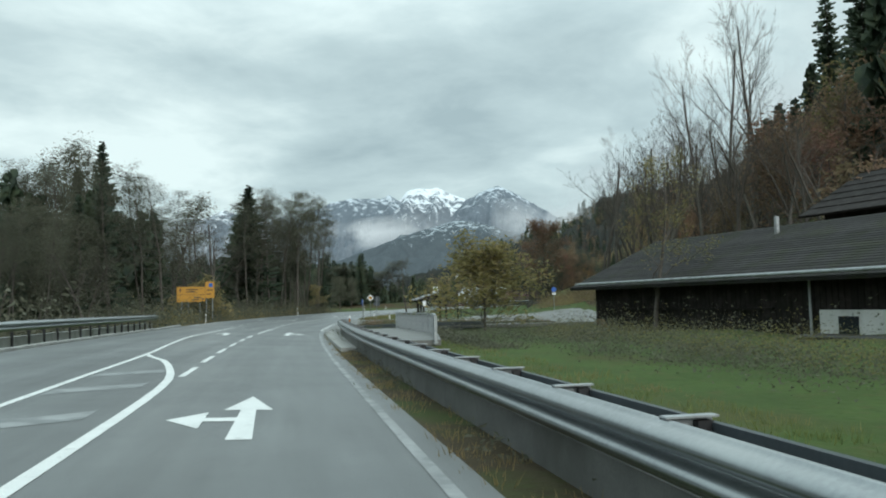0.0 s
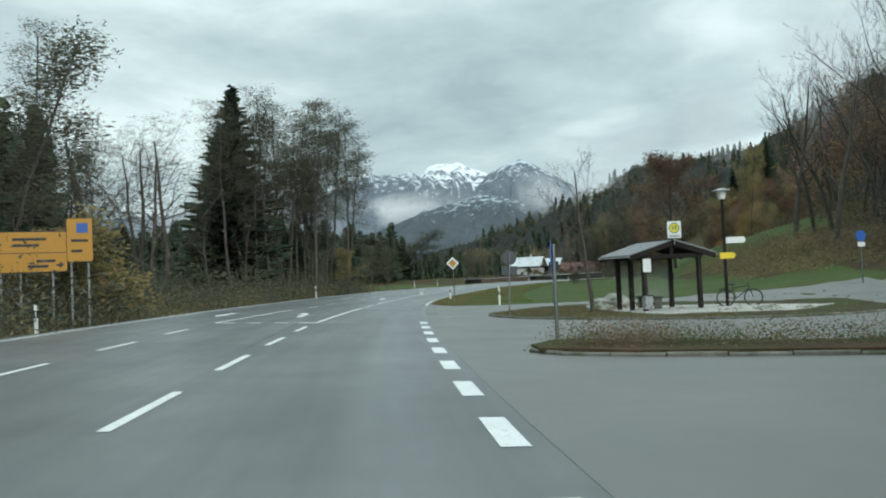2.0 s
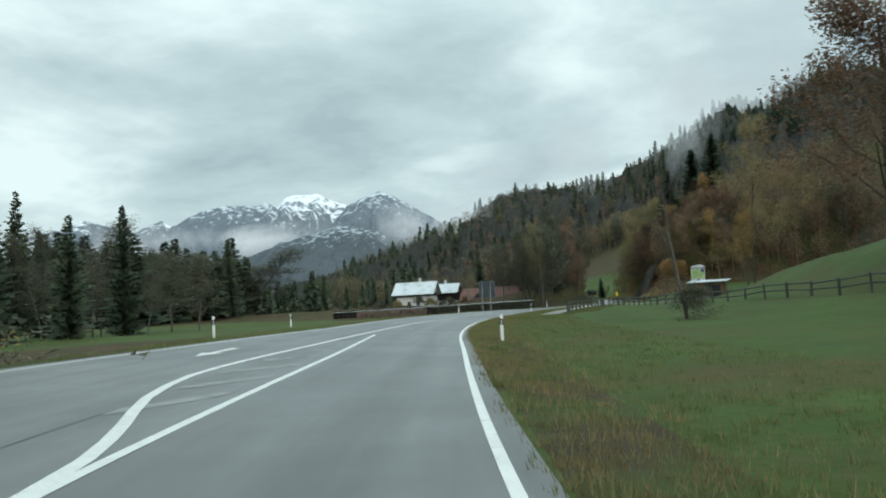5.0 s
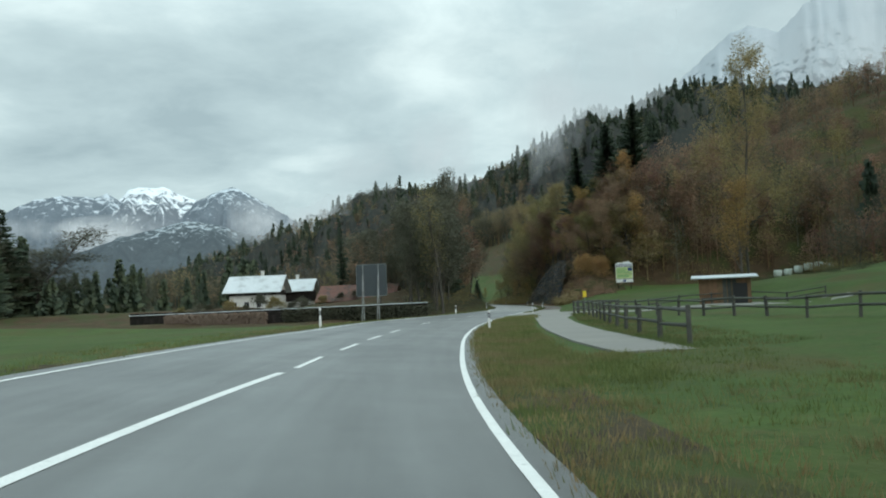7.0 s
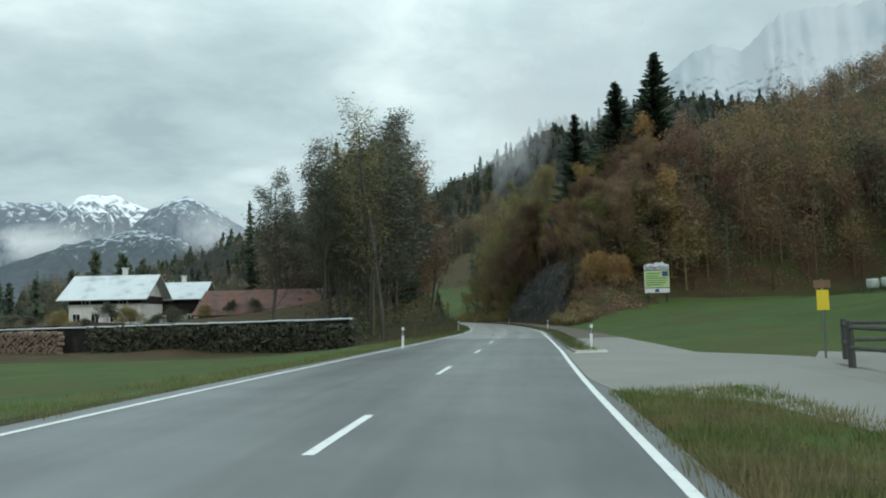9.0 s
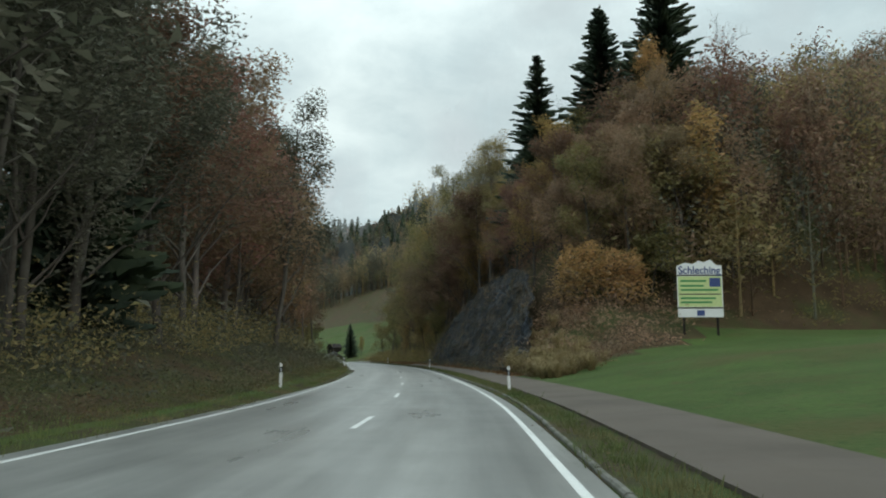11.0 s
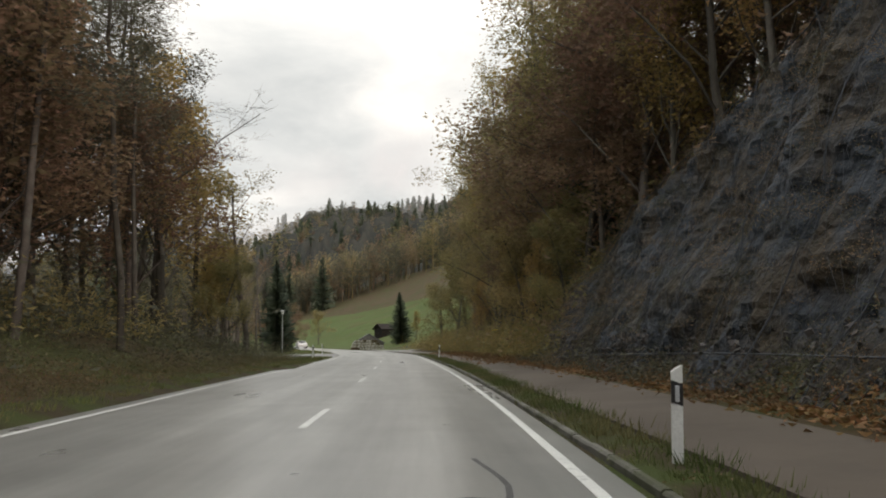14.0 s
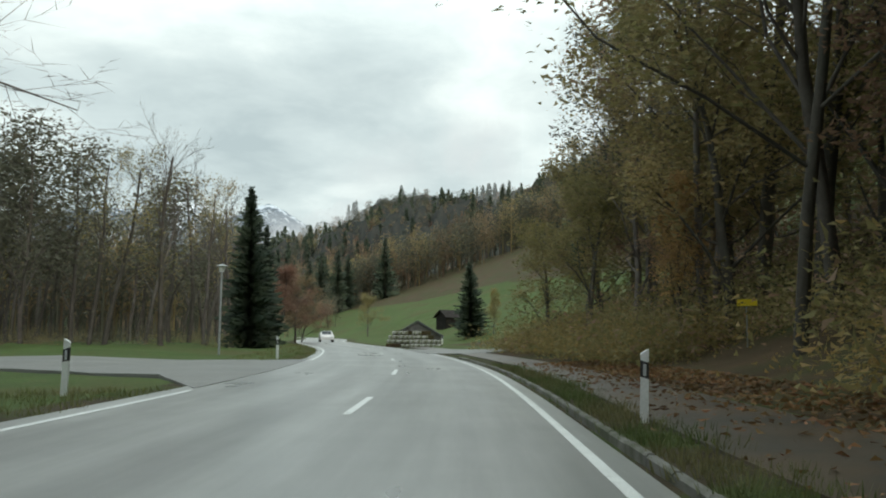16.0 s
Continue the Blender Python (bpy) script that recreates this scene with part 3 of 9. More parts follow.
# ---- ground, road and paths ----
LEFT_EDGE = [(-60, -7.9), (30, -8.0), (50, -8.4), (65, -9.0), (77, -9.35), (100, -9.35), (125, -9.3), (147, -9.4), (160, -8.5), (177, -6.9), (205, -6.2), (220, -5.6), (250, -5.85), (265, -5.85),
             (290, -5.45), (330, -5.3), (370, -5.6), (395, -5.75), (425, -5.2), (700, -5.2)]
RIGHT_EDGE = [(-60, 1.15), (20, 1.2), (47, 1.05), (84, 1.1), (106, 1.05), (112, 0.88), (118, 0.76), (128, 0.62), (137, 0.58), (145, 0.43), (152, 0.36), (162, 0.36), (172, 0.55), (185, 0.95), (203, 1.28), (215, 1.22), (243, 1.3), (258, 1.5),
              (270, 1.65), (287, 1.72), (310, 1.6), (323, 1.55), (340, 1.45), (362, 1.35), (388, 1.5), (400, 1.42), (424, 1.3), (440, 1.25), (700, 1.25)]


def edge(table, s):
    return float(np.interp(s, *np.array(table).T))


lat_r = [0, 1, 1.6, 2, 2.5, 3, 3.5, 4, 5, 6, 7, 8, 9, 10, 11, 12, 13, 14, 16, 18, 20, 24, 28, 32, 38, 45, 52, 60, 70, 80, 100, 120, 150, 180, 215, 250, 420, 700, 1200, 2200]
lat_l = [6, 6.5, 7, 8, 9, 9.5, 10, 11, 12, 14, 16, 19, 22, 26, 30, 37, 45, 56, 70, 90, 120, 160, 200, 250, 420, 700, 1200, 2200]
cols = [-a for a in reversed(lat_l)] + [-5.2, -4, -2] + lat_r
rows_s = [-2500, -1200, -500, -200] + list(np.arange(-60, 621, 2.5)) + [680, 800, 1100, 1700, 2600]
gv, gf, gm = [], [], []
FAR_R = {420: 85, 700: 45, 1200: 10, 2200: -5}
side = Vector((0.92, -0.39))
for s in rows_s:
    for lat in cols:
        if abs(lat) <= 250:
            x, y, _ = at(s, lat)
            z = land(s, lat)
            if edge(LEFT_EDGE, s) - 0.42 < lat < edge(RIGHT_EDGE, s) + 0.32:
                z -= 0.12
            elif (266 < s < 500 and 2.9 < lat < 5.4) or (202 < s < 262 and 4.9 < lat < 6.2):
                z -= 0.05
            elif 50 < s < 108 and 1.2 < lat < 32:
                z -= 0.14
            elif (250 < s < 268 or 425 < s < 470) and -24 < lat < 10:
                z -= 0.035
        else:
            x, y, _ = at(s, 250 if lat > 0 else -250)
            k = abs(lat) - 250
            x, y = x + side.x * k * (1 if lat > 0 else -1), y + side.y * k * (1 if lat > 0 else -1)
            z = FAR_R[lat] if lat > 0 else -4
        if s > 640:
            z = z * max(0.0, 1 - (s - 640) / 900) - 2
        gv.append((x, y, z))
nc = len(cols)
for i in range(len(rows_s) - 1):
    for j in range(nc - 1):
        gf.append((i * nc + j, i * nc + j + 1, (i + 1) * nc + j + 1, (i + 1) * nc + j))
        s, lat = 0.5 * (rows_s[i] + rows_s[i + 1]), 0.5 * (cols[j] + cols[j + 1])
        wood = (lat > (32 if s < 120 else 27 if s < 163 else 47) + 3 * math.sin(s * 0.07)) if s < 262 else (lat > 57) if s < 337 else (lat > 57 or 5.6 < lat < 10 + (s - 335) * 0.9) if s < 351 else (lat > 5.2) if s < 470 else (lat > 62)
        if lat < 0:
            wood = (lat < -12.5 and s < 175) or (lat < -7.3 and 284 < s < 420) or (lat < -16 and 420 <= s < 436) or (lat < -26 and s >= 436) or lat < -140
        if 455 < s and 8 < lat < 70:
            wood = (lat < 20 and s < 500) or lat > 52
        k = 1 if wood else 0
        if not wood and (edge(RIGHT_EDGE, s) < lat < edge(RIGHT_EDGE, s) + (3.6 if s < 50 else 1.9) or edge(LEFT_EDGE, s) - 1.2 < lat < 0):
            k = 2
        gm.append(k)
gme = mesh("ground", gv, gf, [GRASS, FOREST_FLOOR, VERGE], smooth=True)
gme.polygons.foreach_set("material_index", gm)
tagged(new("ground", gme), "green valley meadow, brown verges and leaf-littered wooded slopes", "ground", kind="structure")

rs = list(np.arange(-60, 621, 2.0))
rv, rf = [], []
for s in rs:
    a, b = edge(LEFT_EDGE, s) - 0.45, edge(RIGHT_EDGE, s) + 0.35
    for k in range(19):
        rv.append(at(s, a + (b - a) * k / 18))
for i in range(len(rs) - 1):
    for k in range(18):
        rf.append((i * 19 + k, i * 19 + k + 1, i * 19 + k + 20, i * 19 + k + 19))
road_me = mesh("road", rv, rf, [ASPHALT, ASPHALT_LATE], smooth=True)
road_me.polygons.foreach_set("material_index", [1 if rs[i // 18] >= 290 else 0 for i in range(len(rf))])
lane_uv = road_me.uv_layers.new(name="lane")
lane_at = [(s, (edge(LEFT_EDGE, s) - 0.45) * (1 - k / 18) + (edge(RIGHT_EDGE, s) + 0.35) * k / 18) for s in rs for k in range(19)]
lane_uv.data.foreach_set("uv", [c for lp in road_me.loops for c in lane_at[lp.vertex_index]])
road = tagged(new("road", road_me), "two-lane grey asphalt country road with white markings", "road", kind="structure")


def mark(name, vf, material=PAINT, label=""):
    part(name, mesh(name, *vf, material), road, label)


def line(pts, width=0.13, name="lane_line", material=PAINT):
    mark(name, ribbon(pts, width), material)


def table_line(table, s0, s1, off=0.0):
    return [(s, edge(table, s) + off) for s in np.linspace(s0, s1, max(3, int((s1 - s0) / 7)))]


def arrow(s, lat, length, kind, way=1):
    """Lane arrow: straight, left, right, or straight with a side arm; way -1 faces the other way."""
    def put(pts):
        mark("lane_arrow", area([(s + way * a, lat + way * b) for a, b in pts], 0.007))
    L = length
    if kind in ("left", "right"):
        k = -1 if kind == "left" else 1
        put([(0, -0.13), (0, 0.13), (L * 0.72, 0.13 + 0.1 * k), (L * 0.92, 0.13 + 0.42 * k), (L * 0.80, 0.42 * k), (L * 0.62, -0.1 + 0.1 * k)][:: 1])
        put([(L * 0.62, 0.75 * k), (L * 1.0, 0.32 * k), (L * 0.70, 0.2 * k)])
    else:
        put([(0, -0.14), (0, 0.14), (L * 0.62, 0.1), (L * 0.62, -0.1)])
        put([(L * 0.6, -0.33), (L * 0.6, 0.33), (L, 0.0)])
        if kind != "straight":
            k = -1 if "left" in kind else 1
            put([(L * 0.34, 0.08 * k), (L * 0.42, 0.08 * k), (L * 0.42, 0.55 * k), (L * 0.34, 0.55 * k)])
            put([(L * 0.20, 0.5 * k), (L * 0.55, 0.5 * k), (L * 0.38, 0.95 * k)])


# edge lines
line(table_line(RIGHT_EDGE, -60, 50), 0.13, "edge_line", PAINT_OLD)
for k in range(10):
    s = 52.9 + 3.13 * k
    lat = 1.0 + 0.12 * (s - 51) / 31
    mark("block_mark", area([(s, lat - 0.13), (s, lat + 0.13), (s + 1.5, lat + 0.13), (s + 1.5, lat - 0.13)]))
line(table_line(RIGHT_EDGE, 106, 618), 0.125, "edge_line")
line(table_line(LEFT_EDGE, 62, 434), 0.12, "edge_line")
line(table_line(LEFT_EDGE, 453, 618), 0.12, "edge_line")
# first hatched island and the line of the oncoming lane
line([(-60, -3.9), (0, -3.9), (12, -3.92), (17, -3.98), (25.3, -4.12), (33, -4.6), (40, -5.0), (48, -5.05), (55.6, -5.1)], 0.13)
line([(-60, -2.15), (0, -2.15), (9, -2.11), (13, -2.12), (16.5, -2.25), (19.4, -2.62), (22.4, -3.2), (24, -3.75), (25.3, -4.12)], 0.16)
for s in (-9, -4, 1, 5.6, 9.6, 13.8, 17.2):
    mark("hatch_bar", area([(s, -3.8), (s + 0.9, -3.8), (s + 2.1, -2.5), (s + 1.2, -2.5)], 0.005), PAINT_OLD)
for k in range(6):
    line([(17.2 + 4.45 * k, -2.1 - 0.04 * k), (19.9 + 4.45 * k, -2.1 - 0.04 * k)], 0.13, "dash")
line([(45.4, -2.26), (55.7, -2.28)], 0.13)
for a, b in ((-5.2, -4.78), (-4.43, -3.99), (-3.62, -3.17), (-2.78, -2.23)):
    mark("stop_dash", area([(55.5, a), (55.5, b), (55.9, b), (55.9, a)]))
for s in (60.2, 65.6, 71.0, 76.5):
    line([(s, -2.55 - 0.01 * (s - 60)), (s + 2.8, -2.56 - 0.01 * (s - 60))], 0.13, "dash")
    line([(s - 1.2, -5.5 - 0.035 * (s - 60)), (s + 1.4, -5.55 - 0.035 * (s - 60))], 0.12, "dash")
for a, b in ((-6.24, -5.55), (-5.13, -4.6), (-4.17, -3.69), (-3.31, -2.68)):
    mark("stop_dash", area([(81.8, a), (81.8, b), (82.15, b), (82.15, a)]))
line([(82, -6.22), (89, -5.95), (96.3, -5.68)], 0.13)
line([(82, -2.68), (90, -2.5), (99.4, -2.33)], 0.14)
line([(101.4, -2.33), (105.1, -2.3)], 0.13, "dash")
for s in (99.5, 105.6, 111.6, 117.5, 123.4, 129.6, 135.6):
    line([(s, -5.36), (s + 2.8, -5.32)], 0.12, "dash")
# second hatched island
line([(107.4, -2.31), (123.5, -2.52), (134.1, -2.9), (142.2, -3.06), (155, -3.25), (166, -3.42)], 0.14)
line([(134.1, -2.9), (136.7, -3.17), (138.8, -3.67), (141.6, -4.45), (145.4, -5.04), (149.4, -5.08), (157.7, -4.67), (172, -3.85), (185.7, -3.15), (198, -2.3)], 0.17)
for s in (139.6, 142.6, 145.8, 149.2, 152.8, 156.5):
    mark("hatch_bar", area([(s, -4.25 - 0.06 * min(6, s - 139)), (s + 0.8, -4.3 - 0.06 * min(6, s - 139)), (s + 3.0, -3.35), (s + 2.2, -3.35)], 0.005), PAINT_OLD)
for s in (198.8, 204.9, 210.9, 217.3, 229.9, 242.3, 254.0, 266.4, 279.0, 291.2, 303.4, 316.0, 328.4, 340.8, 353.2, 366.4, 379.0, 392.3, 404.6, 417, 429.5, 441.3, 453.5, 465.5, 477.5, 489.5):
    c = float(np.interp(s, [200, 205, 218, 231, 244, 257, 270, 290, 330, 370, 406, 430, 500], [-2.2, -2.1, -2.1, -2.19, -2.08, -1.88, -1.7, -1.72, -1.72, -1.81, -1.83, -1.63, -1.85]))
    line([(s + 0.3, c), (s + 3.65, c + 0.02)], 0.125, "dash")
arrow(9.0, -0.55, 4.3, "straight left")
arrow(43.0, -0.66, 5.0, "straight right")
arrow(42.6, -3.75, 4.2, "left")
arrow(87.2, -4.0, 4.8, "left")
arrow(117.4, -3.65, 4.6, "left")
arrow(91.6, -7.6, 3.8, "straight", -1)
arrow(122.2, -6.85, 4.2, "straight", -1)
arrow(155.4, -6.85, 4.2, "straight", -1)
# old joints and sealed cracks in the asphalt
CR = random.Random(4)
for pts in ([(70, -2.9), (84, -3.3), (97, -3.7), (108, -4.2)], [(112, -3.2), (126, -3.9), (140, -4.3)], [(326, -0.9), (328.2, -0.75), (330.3, -0.85)], [(333.2, -0.2), (334, -0.1), (334.6, -0.16), (335.5, -0.04), (336.8, -0.06)], [(337, 0.25), (336.6, 0.5), (336, 0.75)],
            [(338.6, 0.0), (339.4, 0.15), (339.8, 0.1)], [(370.6, 0.95), (371.6, 0.72), (372.4, 0.8), (373.4, 0.55), (374.6, 0.68), (376.2, 0.5)], [(373.6, 0.1), (374.0, 0.35), (373.8, 0.6)], [(356, 0.3), (359, 0.5), (361, 0.42)]):
    p = [(s + CR.uniform(-0.2, 0.2), l + CR.uniform(-0.07, 0.07)) for s, l in pts]
    mark("sealed_crack", ribbon(p, 0.06 if 331 < pts[0][0] < 340 or pts[0][0] > 370 else 0.045 if pts[0][0] > 300 else 0.03, 0.004, 0.4), PATCH)

# ---- paths and side roads ----
def paved(name, outline, material, label, up=0.012, cell=1.5):
    """A paved patch that follows the land, from an outline of (s, lat), cut into cells."""
    bm = bmesh.new()
    bm.faces.new([bm.verts.new((s, l, 0)) for s, l in outline])
    bmesh.ops.triangulate(bm, faces=bm.faces[:])
    ss, ls = [p[0] for p in outline], [p[1] for p in outline]
    for lo, hi, n_ in ((min(ss), max(ss), (1, 0, 0)), (min(ls), max(ls), (0, 1, 0))):
        k = lo + cell
        while k < hi:
            bmesh.ops.bisect_plane(bm, geom=bm.verts[:] + bm.edges[:] + bm.faces[:], plane_co=Vector(n_) * k, plane_no=n_)
            k += cell
    for v in bm.verts:
        x, y, _ = at(v.co.x, v.co.y)
        v.co = (x, y, (land(v.co.x, v.co.y) + 0.05 if v.co.y < -7 else max(land(v.co.x, v.co.y), float(road_z(v.co.x, v.co.y)))) + up)
    for e in [e for e in bm.edges if e.is_boundary]:
        a, b = e.verts
        bm.faces.new([b, a, bm.verts.new(a.co - Vector((0, 0, 0.22))), bm.verts.new(b.co - Vector((0, 0, 0.22)))])
    me = bpy.data.meshes.new(name)
    bm.to_mesh(me)
    bm.free()
    me.materials.append(material)
    return tagged(new(name, me), label, "pavement", kind="structure")


paved("side_road", [(52, 1.35), (57, 3.2), (60, 6), (60, 28), (103.2, 28), (102.3, 12), (102.8, 6), (104.4, 3.2), (106.4, 1.35)], ASPHALT_OLD, "pale grey asphalt turning area of a bus stop", up=0.004)
paved("cycle_path", [(203, 5.2), (210, 4.85), (220, 4.7), (233, 4.55), (242, 4.1), (247.5, 3.6), (250.4, 1.75), (253, 1.55), (266, 1.75), (266, 3.2), (284, 3.27), (284, 5.85), (263, 5.9), (259, 8.2), (256.5, 6.5), (239, 6.45), (216, 6.8), (203, 7.2)],
      PATH_PALE, "narrow pale asphalt cycle path beside the meadow")
paved("cycle_path", [(284, 3.27), (290, 3.25), (330, 3.2), (352, 3.2), (368, 3.0), (390, 2.8), (400, 2.8), (400, 5.1), (380, 5.0), (366, 4.9), (352, 5.1), (345, 5.4), (330, 5.6), (300, 5.75), (284, 5.85)],
      PATH_TAR, "narrow worn asphalt cycle path beside the road")
paved("cycle_path", [(400, 2.8), (430, 2.7),
                     (470, 3.2), (500, 3.2), (500, 5.0), (470, 5.0), (432, 4.7), (400, 5.1)],
      PATH_WET, "dark wet cycle path under fallen leaves")
paved("far_path", [(245, 7.9), (256, 7.3), (262, 9.5), (262, 32), (258, 32), (254, 11)], PATH_PALE, "pale track leading to a hut")
paved("side_road", [(434.5, -5.3), (439, -7.5), (441.5, -10.5), (445.5, -17), (452, -40), (462, -40), (455.5, -19), (452.7, -11), (451.8, -7.2), (454, -5.4)], ASPHALT_OLD, "pale asphalt side road")
paved("gutter_strip", [(91, 1.48), (91, 1.98), (106.2, 1.8), (106.2, 1.32)], GUTTER, "worn granite gutter strip across the junction", up=0.016)
paved("gravel_shoulder", [(202, 1.62), (202, 2.3), (208, 2.35), (213, 1.9), (214, 1.6)], GRAVEL, "pale gravel strip beside the road", up=0.014)


def kerb(pts, width, height, material, label, name="kerb", base=-0.15, piece=1.0, gap=0.012):
    """A row of kerb stones along (s, lat)."""
    p = spline(pts, 0.25)
    d = np.concatenate([[0], np.cumsum(np.hypot(*np.diff(p, axis=0).T))])
    n = max(1, int(d[-1] / piece))
    top = thing(name, label=label, category="kerb", kind="structure")
    kr = random.Random(int(pts[0][0] * 10))
    for i in range(n):
        a, b = d[-1] * i / n + gap, d[-1] * (i + 1) / n - gap
        q = [np.array([np.interp(u, d, p[:, 0]), np.interp(u, d, p[:, 1])]) for u in (a, b)]
        t = (q[1] - q[0]) / max(1e-6, np.hypot(*(q[1] - q[0])))
        nrm = np.array([-t[1], t[0]])
        h = height + kr.uniform(-0.012, 0.012)
        vs = []
        for zz, w in ((base, width), (h - 0.025, width), (h, width - 0.05)):
            for u, k in ((0, -1), (1, -1), (1, 1), (0, 1)):
                s_, l_ = q[u] + nrm * k * w / 2
                vs.append(at(s_, l_, zz))
        fs = [(8, 9, 10, 11)] + [(r * 4 + k, r * 4 + (k + 1) % 4, r * 4 + 4 + (k + 1) % 4, r * 4 + 4 + k) for r in (0, 1) for k in range(4)]
        part("kerb_stone", mesh("kerb_stone", vs, fs, material), top)
    return top


paved("bridge_pavement", [(28, 1.8), (33, 1.72), (39, 1.6), (46.5, 1.55), (50.2, 1.65), (50.6, 2.25), (46, 2.25), (28, 2.25)], CONCRETE, "stained concrete strip between kerb and bridge wall", up=0.1, cell=1.0)
kerb([(27, 1.72), (33, 1.62), (39, 1.5), (46.5, 1.46), (49.5, 1.55), (51.2, 1.85), (52, 2.6)], 0.22, 0.13, CONCRETE, "worn concrete kerb of the bridge pavement")
kerb([(266, 2.05), (280, 2.05), (300, 2.1), (315, 2.2), (326, 2.2), (333, 2.0), (350, 1.9), (368, 1.95), (385, 1.95), (410, 1.95), (430, 1.85), (460, 1.9)], 0.11, 0.06, KERB_WORN, "weathered concrete kerb between road and verge")
kerb([(266, 2.1), (265.6, 2.6), (265.9, 3.2)], 0.16, 0.11, CONCRETE_PALE, "pale concrete kerb end")
paved("concrete_apron", [(265.2, 1.9), (265.0, 3.2), (267.6, 3.3), (268.2, 2.3)], CONCRETE_PALE, "pale concrete apron at the kerb's end", up=0.03)

# grassy island of the bus stop and the planted strip
ISLE = [(90.4, 5.2), (88.6, 4.2), (86, 4.15), (83, 4.95), (80, 6.9), (77.6, 9.3), (76.3, 12), (77, 15), (80.5, 17.4), (86, 17.6), (91, 15.5), (94.5, 12), (95, 9), (93, 6.6)]
paved("island_turf", ISLE, VERGE, "short leaf-strewn grass of the bus stop island", up=0.06, cell=1.2)
kerb(ISLE + ISLE[:1], 0.12, 0.075, KERB_WORN, "low concrete kerb round the island")
BED = [(70.4, 3.7), (69.2, 2.95), (68.2, 2.95), (66.8, 4.4), (65.5, 7), (63.8, 11), (62.2, 18), (63.7, 18.4), (65.6, 11.5), (67.5, 7.4), (69.7, 5.0)]
paved("planting_bed", BED, FOREST_FLOOR, "planted bed with brown ground cover", up=0.12, cell=1.0)
kerb(BED + BED[:1], 0.12, 0.075, KERB_WORN, "grey kerb of the planted bed")
paved("bus_platform", [(80.6, 9.2), (79.4, 13.5), (82, 16.2), (86.5, 14.2), (88.5, 10.4), (85, 8.6)], CONCRETE_PALE, "pale paved waiting area of the bus stop", up=0.09)
sh = Shape()
sh.tube((0, 0, 0), (0, 0, 0.03), 0.36, n=20)
thing("manhole_cover", Matrix.Translation((*at(86.5, 2.33)[:2], max(land(86.5, 2.33), float(road_z(86.5, 2.33))) - 0.014)), "round pale concrete and iron manhole cover in the asphalt", "manhole cover", data=sh.mesh("manhole_cover", CONCRETE))
sh = Shape()
sh.tube((0, 0, 0), (0, 0, 0.03), 0.4, n=24)
thing("manhole_cover", Matrix.Translation((-6.0, 79.1, max(land(78.7, 6.1), float(road_z(78.7, 6.1))) - 0.008)), "large round pale manhole cover before the island", "manhole cover", data=sh.mesh("manhole_cover", CONCRETE))
sh = Shape()
sh.tube((0, 0, 0), (0, 0, 0.03), 0.32, n=20)
thing("manhole_cover", Matrix.Translation((*at(363.6, 3.95)[:2], max(land(363.6, 3.95), float(road_z(363.6, 3.95))) - 0.008)) @ Matrix.Rotation(math.radians(heading(363.6)), 4, "Z") @ Matrix.Rotation(-math.atan2(land(363.6, 4.15) - land(363.6, 3.55), 0.6), 4, "Y"), "round worn grey manhole cover in the cycle path", "manhole cover", data=sh.mesh("manhole_cover", CONCRETE_DARK))

# ---- trees ----
def tubes(segments, sides=5):
    """Tapered tubes for (a, b, ra, rb) segments, as arrays."""
    a = np.array([s[0] for s in segments], float)
    b = np.array([s[1] for s in segments], float)
    ra, rb = np.array([s[2] for s in segments]), np.array([s[3] for s in segments])
    d = b - a
    d /= np.maximum(1e-6, np.linalg.norm(d, axis=1))[:, None]
    ref = np.where(np.abs(d[:, 2:3]) > 0.9, np.array([[1.0, 0, 0]]), np.array([[0, 0, 1.0]]))
    u = np.cross(d, ref)
    u /= np.linalg.norm(u, axis=1)[:, None]
    w = np.cross(d, u)
    ang = np.arange(sides) * math.tau / sides
    ring = u[:, None] * np.cos(ang)[None, :, None] + w[:, None] * np.sin(ang)[None, :, None]
    v = np.concatenate([a[:, None] + ring * ra[:, None, None], b[:, None] + ring * rb[:, None, None]], axis=1).reshape(-1, 3)
    k = np.arange(len(a))[:, None] * 2 * sides
    i = np.arange(sides)
    j = (i + 1) % sides
    q = np.stack([k + i, k + j, k + j + sides, k + i + sides], axis=2).reshape(-1, 4)
    return v, q


def leaves(points, size, rng, flat=0.3, aspect=0.6):
    """Loose leaf sprays, one quad at each point."""
    p = np.asarray(points, float)
    n = len(p)
    d = rng.normal(size=(n, 3))
    d[:, 2] *= flat
    d /= np.linalg.norm(d, axis=1)[:, None]
    e = np.cross(d, rng.normal(size=(n, 3)))
    e /= np.linalg.norm(e, axis=1)[:, None]
    sz = size * rng.uniform(0.5, 1.35, n)[:, None]
    d, e = d * sz, e * sz * aspect
    v = np.stack([p - d, p + e + d * 0.2, p + d * 1.1 - e * 0.5], axis=1).reshape(-1, 3)
    return v, np.arange(n * 3).reshape(-1, 3)


def tris(q):
    return np.concatenate([q[:, [0, 1, 2]], q[:, [0, 2, 3]]])


